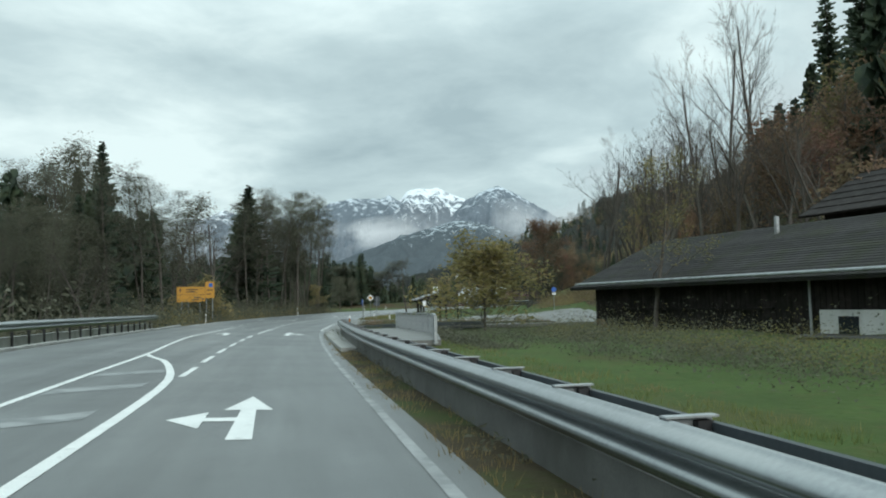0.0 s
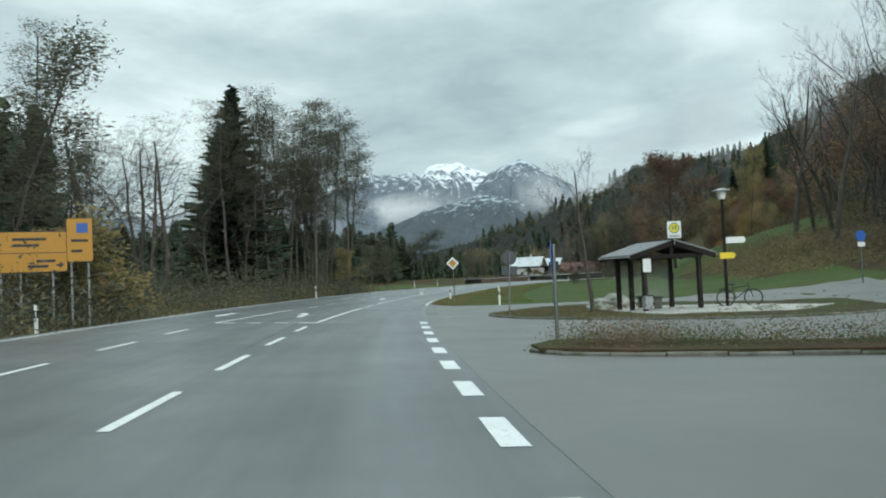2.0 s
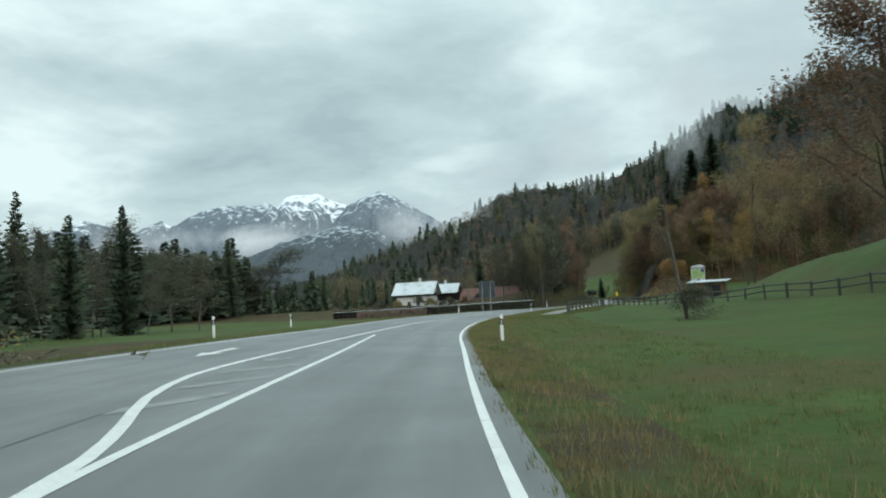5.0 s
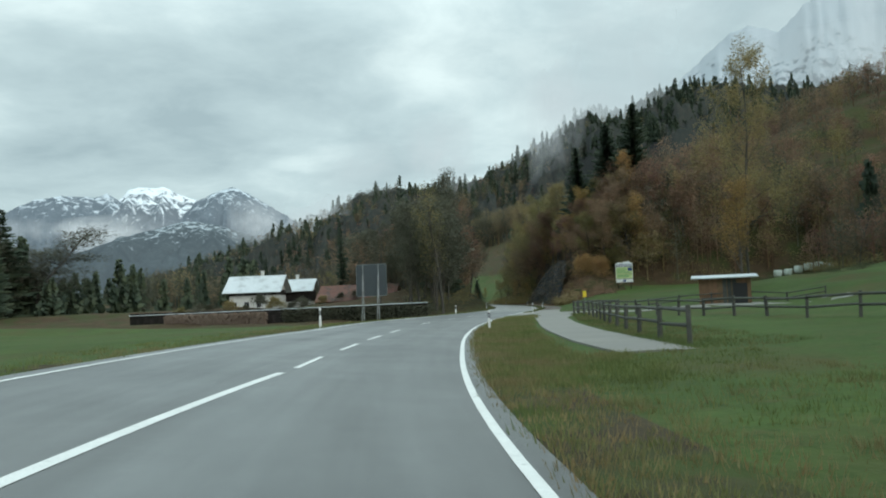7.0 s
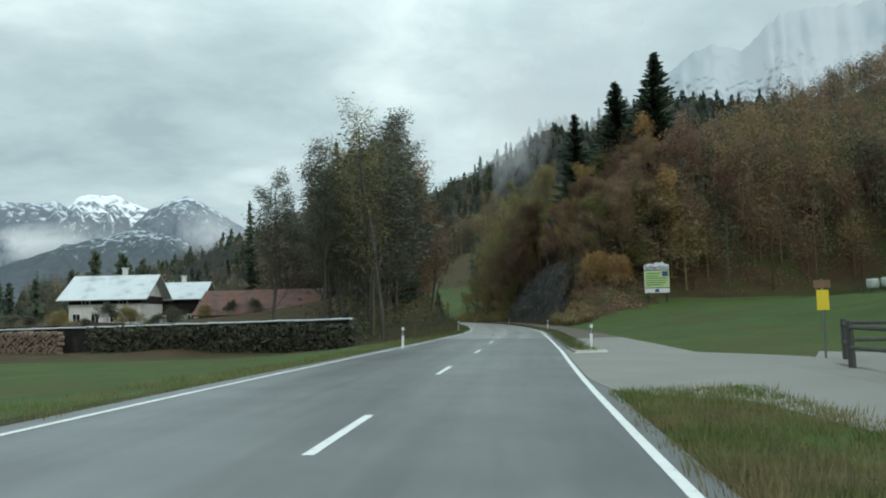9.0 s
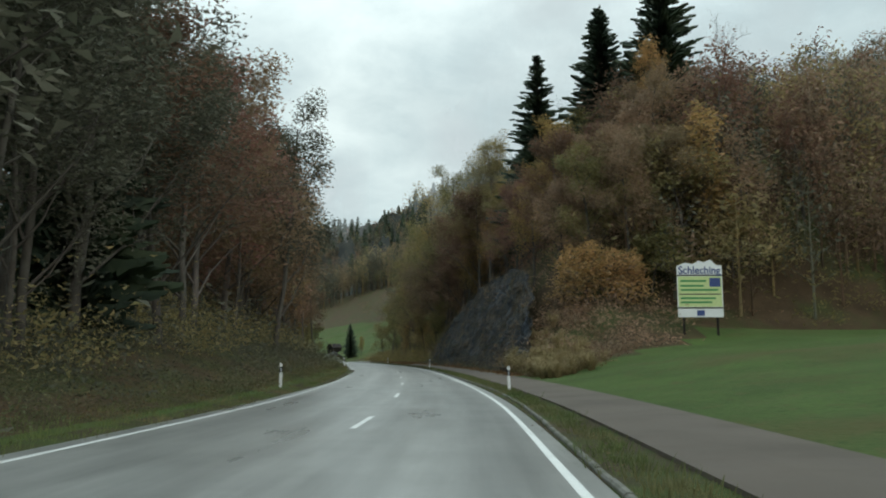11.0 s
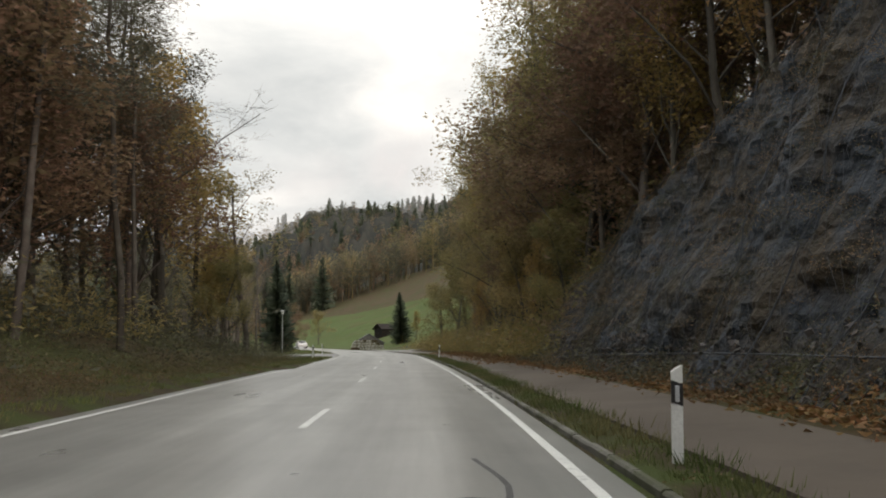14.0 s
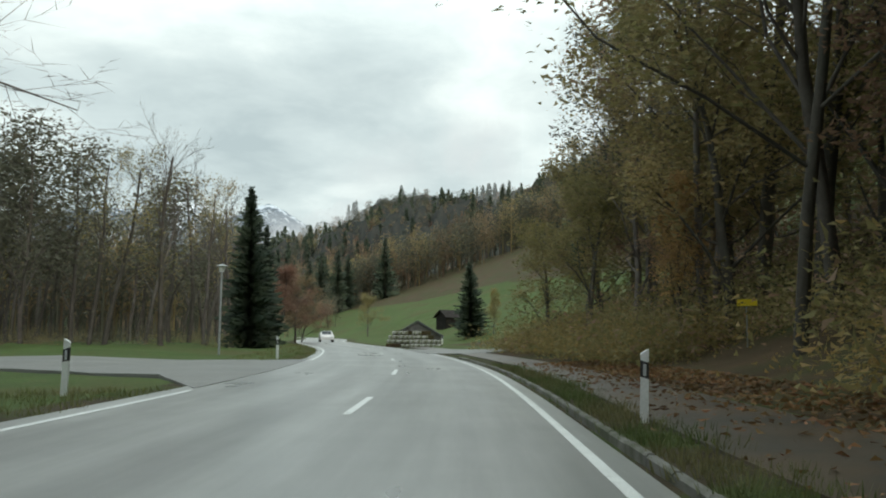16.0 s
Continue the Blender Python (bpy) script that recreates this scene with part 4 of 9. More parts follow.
def twigs(segments):
    """The thinnest twigs: two crossed slivers each."""
    a = np.array([s[0] for s in segments], float)
    b = np.array([s[1] for s in segments], float)
    r = np.array([s[2] for s in segments])[:, None] * 1.2
    d = b - a
    u = np.cross(d, np.array([0.31, 0.2, 0.93]))
    u /= np.maximum(1e-6, np.linalg.norm(u, axis=1))[:, None]
    w = np.cross(d, u)
    w /= np.maximum(1e-6, np.linalg.norm(w, axis=1))[:, None]
    v = np.stack([a - u * r, a + u * r, b, a - w * r, a + w * r, b], axis=1).reshape(-1, 3)
    return v, np.arange(len(v)).reshape(-1, 3)


def grow(rng, h, r, spread, levels, forks, up=0.35, crook=0.18, lean=0.0, first=0.3, shrink=0.62):
    """Branch skeleton of a tree: wood segments, by thickness, and the twig points."""
    thick, thin, fine, tips = [], [], [], []

    def limb(p, d, length, rad, level):
        steps = 6 if level == 0 else 1 if level == levels - 1 else 3 if level == 1 else 2
        q, pts = np.array(p, float), []
        for k in range(steps):
            d = d + rng.normal(size=3) * crook * (0.35 if level == 0 else 1) + np.array([0, 0, up * (0.25 if level else 0.1)])
            d = d / np.linalg.norm(d)
            q2 = q + d * length / steps
            ra, rb = rad * (1 - 0.75 * k / steps), rad * (1 - 0.75 * (k + 1) / steps)
            (fine if level == levels - 1 or level > 2 else thick if level < 2 else thin).append((q, q2, ra, rb))
            pts.append((q2, d, (k + 1) / steps, rb))
            q = q2
        if level >= levels - 1:
            tips.append((q, d))
            tips.append(((q + np.array(p, float)) / 2, d))
            return
        n = forks[level]
        for k in range(n):
            f = first + (1 - first) * (k + rng.uniform(0.2, 0.8)) / n if level == 0 else 0.25 + 0.75 * (k + rng.uniform(0, 1)) / n
            idx = min(steps - 1, int(f * steps))
            base, bd, _, br = pts[idx]
            prev = pts[idx - 1][0] if idx else np.array(p, float)
            base = prev + (base - prev) * (f * steps - idx)
            a = k * 2.4 + rng.uniform(-0.5, 0.5)
            out = np.array([math.cos(a), math.sin(a), 0.0])
            tilt = spread * rng.uniform(0.75, 1.2)
            nd = bd * math.cos(tilt) + out * math.sin(tilt)
            taper = (1.15 - 0.75 * f) if level == 0 else (1.05 - 0.5 * f)
            limb(base, nd / np.linalg.norm(nd), length * shrink * taper * rng.uniform(0.8, 1.2), max(0.006, br * (0.42 if level == 0 else 0.6)), level + 1)

    limb((0, 0, -0.3), np.array([lean, 0, 1.0]), h, r, 0)
    return thick, thin, fine, tips


def tree_parts(seed, h, r, spread, levels, forks, leaf=None, leaf_n=3, leaf_size=0.22, scatter=0.5, flat=0.3, aspect=0.6, layer=1.0, **kw):
    rng = np.random.default_rng(seed)
    thick, thin, fine, tips = grow(rng, h, r, spread, levels, forks, **kw)
    wood = quick_mesh("trunk", *tubes(thick, 5), BARK)
    fv, fq = twigs(fine)
    if thin:
        v, q = tubes(thin, 3)
        fv, fq = np.concatenate([v, fv]), np.concatenate([tris(q), fq + len(v)])
    twig = quick_mesh("branchwork", fv, fq, BARK)
    out = [("trunk", wood), ("branchwork", twig)]
    if leaf:
        pts = np.array([t[0] for t in tips])
        pts = np.repeat(pts, leaf_n, axis=0) + np.clip(rng.normal(size=(len(pts) * leaf_n, 3)), -1.5, 1.5) * scatter * np.array([1.0, 1.0, layer])
        out.append(("crown", quick_mesh("crown", *leaves(pts, leaf_size, rng, flat, aspect), leaf)))
    return out


def spruce_parts(seed, h, r, base=0.08, fine=1.0, ragged=0.2, step=1.0):
    """Spruce: whorls of drooping branches, each hung with small sprays."""
    rng = np.random.default_rng(seed)
    trunk = quick_mesh("trunk", *tubes([((0, 0, -0.3), (0, 0, h * 0.5), 0.013 * h, 0.008 * h), ((0, 0, h * 0.5), (0, 0, h * 0.995), 0.008 * h, 0.01)], 7), BARK)
    v = []
    z = h * base
    while z < h * 0.985:
        u = z / h
        reach = r * (1 - u) ** 0.8 * (0.65 + 0.35 * min(1, u / 0.2))
        n = max(5, int((8 if u < 0.75 else 6) * (0.6 + 0.4 * fine)))
        a0 = rng.uniform(0, 6.28)
        for k in range(n):
            a = a0 + k * math.tau / n + rng.uniform(-0.35, 0.35)
            L = reach * rng.uniform(1 - 2 * ragged, 1 + ragged) + 0.15
            zb = z + h * 0.012 * rng.uniform(-1, 1)
            droop = L * (0.5 - 0.45 * u) * rng.uniform(0.5, 1.2)
            c, s_ = math.cos(a), math.sin(a)
            m = max(2, int((2.2 + 1.3 * L) * fine))
            for g in range(m):
                f0 = (g + rng.uniform(0.2, 0.9)) / m
                x = L * f0
                zz = zb - droop * f0 ** 1.4 + 0.22 * L * f0 ** 3 + (rng.uniform(-0.04, 0.04) * h if fine < 0.3 else 0)
                w = (0.17 + 0.12 * L) * (1.15 - 0.75 * f0) * rng.uniform(0.7, 1.3) / fine ** 0.5
                ln = (0.25 + 0.22 * L) / fine ** 0.5
                for sd in (-1, 1):
                    px, py = c * x, s_ * x
                    tx, ty = c * 0.75 - s_ * sd * 0.75, s_ * 0.75 + c * sd * 0.75
                    dz = -rng.uniform(0.2, 0.9) * w * (2.3 if fine < 0.3 else 1.5)
                    v += [(px - c * ln * 0.4, py - s_ * ln * 0.4, zz + 0.03), (px + c * ln * 0.6, py + s_ * ln * 0.6, zz), (px + tx * w + c * ln * 0.35, py + ty * w + s_ * ln * 0.35, zz + dz), (px + tx * w * 0.9 - c * ln * 0.2, py + ty * w * 0.9 - s_ * ln * 0.2, zz + dz * 1.5)]
        z += h * 0.017 * rng.uniform(0.7, 1.3) * (1.3 - 0.6 * u) / fine ** 0.5 * step + 0.04
    return [("trunk", trunk), ("crown", quick_mesh("crown", v, np.arange(len(v)).reshape(-1, 4), NEEDLES))]


KINDS = {
    # close to the road
    "alder_a": lambda: tree_parts(11, 20, 0.17, 1.15, 4, (34, 7, 4), LEAF_DULL, 5, 0.12, 0.5, 0.15, 0.3, layer=0.55, up=0.04, crook=0.16, first=0.42, shrink=0.22),
    "alder_b": lambda: tree_parts(12, 18, 0.15, 1.05, 4, (30, 6, 4), LEAF_DULL, 5, 0.11, 0.46, 0.15, 0.3, layer=0.55, up=0.1, crook=0.18, first=0.52, shrink=0.22),
    "bare_a": lambda: tree_parts(21, 12, 0.2, 0.62, 5, (8, 6, 5, 4), None, up=0.35, crook=0.2, first=0.3, shrink=0.52),
    "bare_b": lambda: tree_parts(22, 13, 0.22, 0.55, 5, (8, 6, 5, 4), None, up=0.4, crook=0.17, first=0.35, shrink=0.58),
    "wide_a": lambda: tree_parts(31, 10, 0.2, 0.85, 5, (12, 5, 4, 3), LEAF_BROWN, 5, 0.13, 0.35, up=0.3, crook=0.2, first=0.2, shrink=0.5),
    "wide_b": lambda: tree_parts(32, 11, 0.2, 0.8, 5, (12, 5, 4, 3), LEAF_RUST, 6, 0.13, 0.35, up=0.3, crook=0.2, first=0.18, shrink=0.48),
    "wide_c": lambda: tree_parts(33, 10, 0.2, 0.85, 5, (12, 5, 4, 3), LEAF_OLIVE, 5, 0.12, 0.35, up=0.25, crook=0.2, first=0.12, shrink=0.5),
    "wide_d": lambda: tree_parts(34, 12, 0.18, 0.6, 4, (18, 6, 5), LEAF_GOLD, 6, 0.12, 0.35, up=0.4, crook=0.16, first=0.15, shrink=0.36),
    "sparse": lambda: tree_parts(35, 12, 0.2, 0.75, 5, (10, 5, 4, 4), LEAF_OLIVE, 2, 0.09, 0.25, up=0.3, crook=0.22, first=0.2, shrink=0.48),
    "great": lambda: tree_parts(36, 18, 0.15, 0.8, 5, (15, 6, 5, 4), LEAF_OLIVE, 5, 0.085, 0.4, up=0.22, crook=0.22, first=0.2, shrink=0.4),
    "near_brown": lambda: tree_parts(39, 11, 0.17, 0.8, 5, (13, 5, 4, 3), LEAF_BROWN, 9, 0.1, 0.38, up=0.3, crook=0.2, first=0.12, shrink=0.46),
    "near_dull": lambda: tree_parts(40, 13, 0.17, 0.75, 5, (13, 5, 4, 3), LEAF_DULL, 7, 0.09, 0.36, up=0.28, crook=0.2, first=0.15, shrink=0.4),
    "near_rust": lambda: tree_parts(44, 11, 0.17, 0.8, 5, (13, 5, 4, 3), LEAF_RUST, 9, 0.1, 0.38, up=0.3, crook=0.2, first=0.12, shrink=0.46),
    "birch": lambda: tree_parts(38, 14, 0.16, 0.55, 4, (22, 6, 5), LEAF_OLIVE, 3, 0.08, 0.35, up=0.35, crook=0.18, first=0.2, shrink=0.34),
    "broad_bare": lambda: tree_parts(37, 12, 0.24, 1.0, 5, (10, 6, 5, 5), None, up=0.14, crook=0.22, first=0.3, shrink=0.62),
    "bush_a": lambda: tree_parts(41, 2.2, 0.05, 0.9, 4, (14, 7, 6), LEAF_OLIVE, 5, 0.07, 0.14, up=0.3, crook=0.25, first=0.05, shrink=0.75),
    "bush_b": lambda: tree_parts(42, 2.0, 0.04, 1.0, 4, (14, 7, 6), LEAF_GOLD, 4, 0.07, 0.14, up=0.3, crook=0.25, first=0.05, shrink=0.8),
    "bush_c": lambda: tree_parts(43, 2.0, 0.04, 1.0, 4, (14, 7, 6), LEAF_DULL, 4, 0.07, 0.14, up=0.3, crook=0.25, first=0.05, shrink=0.8),
    "spruce_a": lambda: spruce_parts(51, 20, 3.8, 0.04, 1.9, 0.32),
    "spruce_b": lambda: spruce_parts(52, 22, 3.4, 0.04, 1.9, 0.4),
    "spruce_c": lambda: spruce_parts(53, 22, 2.8, 0.22, 2.4, 0.45, 2.3),
    # farther off, with fewer, larger sprays
    "far_alder": lambda: tree_parts(61, 19, 0.18, 1.0, 3, (30, 7), LEAF_DULL, 14, 0.2, 0.7, 0.2, 0.35, layer=0.7, up=0.1, crook=0.2, first=0.25, shrink=0.24),
    "far_bare": lambda: tree_parts(62, 12, 0.2, 0.6, 4, (10, 7, 6), None, up=0.38, crook=0.18, first=0.3, shrink=0.55),
    "far_brown": lambda: tree_parts(63, 10, 0.2, 0.8, 3, (14, 8), LEAF_BROWN, 10, 0.2, 0.62, up=0.3, crook=0.2, first=0.2, shrink=0.5),
    "far_rust": lambda: tree_parts(64, 11, 0.2, 0.75, 3, (14, 8), LEAF_RUST, 10, 0.2, 0.62, up=0.3, crook=0.2, first=0.2, shrink=0.46),
    "far_olive": lambda: tree_parts(65, 10, 0.2, 0.8, 3, (14, 8), LEAF_OLIVE, 10, 0.2, 0.62, up=0.3, crook=0.2, first=0.15, shrink=0.5),
    "far_dull": lambda: tree_parts(69, 12, 0.18, 0.7, 3, (18, 9), LEAF_DULL, 10, 0.19, 0.6, up=0.3, crook=0.2, first=0.15, shrink=0.44),
    "far_gold": lambda: tree_parts(66, 12, 0.18, 0.55, 3, (18, 7), LEAF_GOLD, 9, 0.19, 0.5, up=0.4, crook=0.16, first=0.15, shrink=0.34),
    "far_spruce": lambda: spruce_parts(67, 20, 3.3, 0.03, 0.85, 0.3),
    "far_spruce_b": lambda: spruce_parts(68, 22, 3.7, 0.03, 0.8, 0.35),
}
TREE_TEXT = {
    "alder_a": ("alder_tree", "tall dark alder with sparse dull leaves"), "alder_b": ("alder_tree", "slender alder, nearly bare, at the wood's edge"),
    "bare_a": ("bare_tree", "bare deciduous tree with fine upright branches"), "bare_b": ("bare_tree", "tall bare tree with forked trunk"),
    "wide_a": ("autumn_tree", "broad tree with brown autumn leaves"), "wide_b": ("autumn_tree", "beech with rust-brown autumn leaves"),
    "wide_c": ("autumn_tree", "tree with thinning olive-yellow leaves"), "wide_d": ("autumn_tree", "slim tree with golden autumn leaves"),
    "near_brown": ("autumn_tree", "roadside tree with fine brown autumn leaves"), "near_dull": ("alder_tree", "roadside alder with fine dull leaves"), "near_rust": ("autumn_tree", "roadside beech with fine rust-brown leaves"),
    "birch": ("birch_tree", "slender birch with thin pale yellow leaves"), "broad_bare": ("bare_tree", "spreading bare tree with fine drooping twigs"), "great": ("autumn_tree", "great spreading tree with fine twigs and olive leaves"), "sparse": ("autumn_tree", "nearly bare tree with a few yellow leaves"), "bush_a": ("bush", "olive-green bush beside the road"),
    "bush_b": ("bush", "golden yellow autumn bush on the bank"), "bush_c": ("bush", "dark half-bare bush at the wood's edge"),
    "far_alder": ("alder_tree", "dark alder with sparse dull leaves among the wood"), "far_bare": ("bare_tree", "bare grey tree on the wooded slope"),
    "far_brown": ("autumn_tree", "tree with brown autumn leaves on the slope"), "far_rust": ("autumn_tree", "tree with rust-red autumn leaves on the slope"),
    "far_dull": ("bare_tree", "grey-brown nearly bare tree among the wood"), "far_olive": ("autumn_tree", "tree with fading olive leaves on the slope"), "far_gold": ("autumn_tree", "slim golden autumn tree on the slope"),
    "far_spruce": ("spruce", "dark spruce among the autumn trees"), "far_spruce_b": ("spruce", "broad dark spruce among the autumn trees"),
    "spruce_a": ("spruce", "dark green spruce with drooping branches"), "spruce_b": ("spruce", "narrow dark green spruce at the wood's edge"), "spruce_c": ("spruce", "old spruce with a bare lower trunk"),
}
MASTER = {}
TR = random.Random(77)


def plant(kind, x, y, scale=1.0, wide=None, turn=None, label="", group="", sink=0.1, z=None):
    """A tree of a kind, on the ground at (x, y)."""
    zz = (ground_at(x, y) if z is None else z) - sink * scale
    w = scale * (wide or 1.0)
    m = Matrix.Translation((x, y, zz)) @ Matrix.Rotation(TR.uniform(0, 6.28) if turn is None else turn, 4, "Z") @ Matrix.Rotation(TR.uniform(-0.04, 0.04), 4, "X") @ Matrix.Diagonal((w, w, scale, 1))
    name, text = TREE_TEXT[kind]
    if kind not in MASTER:
        ob = thing(name, m, label or text, "bush" if name == "bush" else "tree", group)
        for pn, me in KINDS[kind]():
            c = part(pn, me, ob)
            if pn != "trunk":
                c["kind"] = "stuff"
        MASTER[kind] = ob
        return ob
    src = MASTER[kind]
    made = new(name)
    made.matrix_basis = m
    tagged(made, label or text, "bush" if name == "bush" else "tree", group)
    for c in src.children:
        k = part(c.name.split(".")[0], c.data, made)
        if "kind" in c:
            k["kind"] = c["kind"]
    return made


def plant_road(kind, s, lat, scale=1.0, **kw):
    x, y, _ = at(s, lat)
    return plant(kind, x, y, scale, z=land(s, lat), **kw)


def woods(n, s0, s1, l0, l1, kinds, lo, hi, seed, group, keep=None, gap=2.0):
    """A loose stand of trees in a stretch of road coordinates."""
    r, placed = random.Random(seed), []
    tries = 0
    while len(placed) < n and tries < n * 30:
        tries += 1
        s, lat = r.uniform(s0, s1), r.uniform(l0, l1)
        if keep and not keep(s, lat):
            continue
        if any((s - a) ** 2 + (lat - b) ** 2 < gap * gap for a, b in placed):
            continue
        placed.append((s, lat))
        plant_road(r.choice(kinds), s, lat, r.uniform(lo, hi), group=group, wide=r.uniform(0.85, 1.2))



def stuff_mesh(name, templates, places, material, label, category):
    """Many low trees or clumps joined into one mesh, from small templates."""
    vs, qs, k = [], [], 0
    for t, x, y, z, sc, wd, turn in places:
        v, q = templates[t]
        c, s_ = math.cos(turn), math.sin(turn)
        w = v * np.array([sc * wd, sc * wd, sc])
        w = np.stack([w[:, 0] * c - w[:, 1] * s_ + x, w[:, 0] * s_ + w[:, 1] * c + y, w[:, 2] + z], axis=1)
        vs.append(w)
        qs.append(q + k)
        k += len(w)
    return tagged(new(name, quick_mesh(name, np.concatenate(vs), np.concatenate(qs), material)), label, category, kind="stuff")


def arrays(me):
    v = np.empty(len(me.vertices) * 3, np.float32)
    me.vertices.foreach_get("co", v)
    q = np.empty(len(me.loops), np.int32)
    me.loops.foreach_get("vertex_index", q)
    return v.reshape(-1, 3), q.reshape(-1, 4)


def clump_template(seed, n, size, tall=0.6):
    rng = np.random.default_rng(seed)
    p = rng.normal(size=(n, 3)) * np.array([0.38, 0.38, 0.3 * tall])
    p[:, 2] = np.abs(p[:, 2]) + 0.02
    return leaves(p, size, rng, flat=0.8)


def crown_template(seed, h, r, n, size):
    """Far broadleaf tree: trunk, limbs and clusters of sprays at their ends."""
    rng = np.random.default_rng(seed)
    segs = [((0, 0, -1), (0, 0, h * 0.9), 0.015 * h, 0.003 * h)]
    pts, limbs = [], 15
    for k in range(limbs):
        a, z = k * 2.4, h * (0.28 + 0.62 * (k + rng.uniform(0, 1)) / limbs)
        L = r * rng.uniform(0.55, 1.0) * (1.2 - 0.75 * z / h)
        e = np.array([math.cos(a) * L, math.sin(a) * L, z + L * 0.35])
        segs.append(((0, 0, z - L * 0.3), tuple(e), 0.005 * h, 0.0015 * h))
        ball = rng.normal(size=(n // limbs, 3))
        ball *= (rng.uniform(0, 1, (len(ball), 1)) ** 0.5) / np.linalg.norm(ball, axis=1)[:, None]
        pts.append(e * np.array([0.85, 0.85, 1]) + ball * np.array([0.42 * r, 0.42 * r, 0.12 * h]))
    v, q = leaves(np.concatenate(pts), size, rng, flat=0.8)
    tv, tq = tubes(segs, 3)
    return np.concatenate([v, tv]), np.concatenate([q, tris(tq) + len(v)])


def spruce_template(seed, h, r, step=1.3):
    me = spruce_parts(seed, h, r, 0.03, 0.12, 0.25, step)[1][1]
    v, q = arrays(me)
    bpy.data.meshes.remove(me)
    return v, q


FAR_CONIFER = [spruce_template(71, 18, 3.2, 1.7), spruce_template(72, 21, 3.4, 1.7)]
FAR_CROWN = [crown_template(81, 13, 4.0, 255, 0.3), crown_template(82, 15, 3.6, 255, 0.29), crown_template(83, 12, 4.4, 255, 0.31)]
TINY_CONIFER = [spruce_template(73, 18, 3.4, 2.1), spruce_template(74, 21, 3.6, 2.1)]
TINY_CROWN = [crown_template(84, 13, 4.2, 75, 0.65), crown_template(85, 15, 3.8, 75, 0.62), crown_template(86, 12, 4.4, 75, 0.68)]
CLUMPS = [clump_template(91, 70, 0.065), clump_template(92, 70, 0.065), clump_template(93, 64, 0.07, 1.0)]
FINE_CLUMPS = [clump_template(97, 190, 0.03, 1.2), clump_template(98, 190, 0.032, 1.0), clump_template(99, 190, 0.03, 1.5)]
BIG_CLUMPS = [clump_template(94, 100, 0.052, 1.2), clump_template(95, 100, 0.05, 1.0), clump_template(96, 100, 0.054, 1.5)]


def forest(n, where, materials, seed, lo=0.7, hi=1.15, label="distant mixed autumn wood", tiny=False):
    """Joined far wood: where() gives (x, y, z) from two random numbers, or None."""
    r = random.Random(seed)
    buckets = {m.name: (m, []) for m, _ in materials}
    total = sum(w for _, w in materials)
    done = 0
    for _ in range(n * 4):
        if done >= n:
            break
        p = where(r.random(), r.random())
        if p is None:
            continue
        done += 1
        u, i = r.random() * total, 0
        while u > materials[i][1]:
            u -= materials[i][1]
            i += 1
        m = materials[i][0]
        buckets[m.name][1].append((r.randrange(2 if m is NEEDLES else 3), *p, r.uniform(lo, hi), r.uniform(0.85, 1.2), r.uniform(0, 6.28)))
    for m, places in buckets.values():
        if places:
            stuff_mesh("spruce_wood" if m is NEEDLES else "broadleaf_wood", (TINY_CONIFER if m is NEEDLES else TINY_CROWN) if tiny else (FAR_CONIFER if m is NEEDLES else FAR_CROWN), places, m, label, "trees")


def road_area(s0, s1, l0, l1, keep=None, sink=0.3):
    def where(a, b):
        s, l = s0 + (s1 - s0) * a, l0 + (l1 - l0) * b
        if keep and not keep(s, l):
            return None
        x, y, _ = at(s, l)
        return x, y, land(s, l) - sink
    return where


def thicket(n, s0, s1, l0, l1, material, seed, lo, hi, label, keep=None, category="undergrowth", templates=None):
    r = random.Random(seed)
    w = road_area(s0, s1, l0, l1, keep, 0.05)
    places = []
    for _ in range(n * 3):
        if len(places) >= n:
            break
        p = w(r.random(), r.random())
        if p:
            places.append((r.randrange(3), *p, r.uniform(lo, hi), r.uniform(0.9, 1.5), r.uniform(0, 6.28)))
    return stuff_mesh("undergrowth", templates or (BIG_CLUMPS if hi > 1.7 else CLUMPS), places, material, label, category)


# ---- far mountains, in rings round the valley ----
HUB = Vector((0, 150))


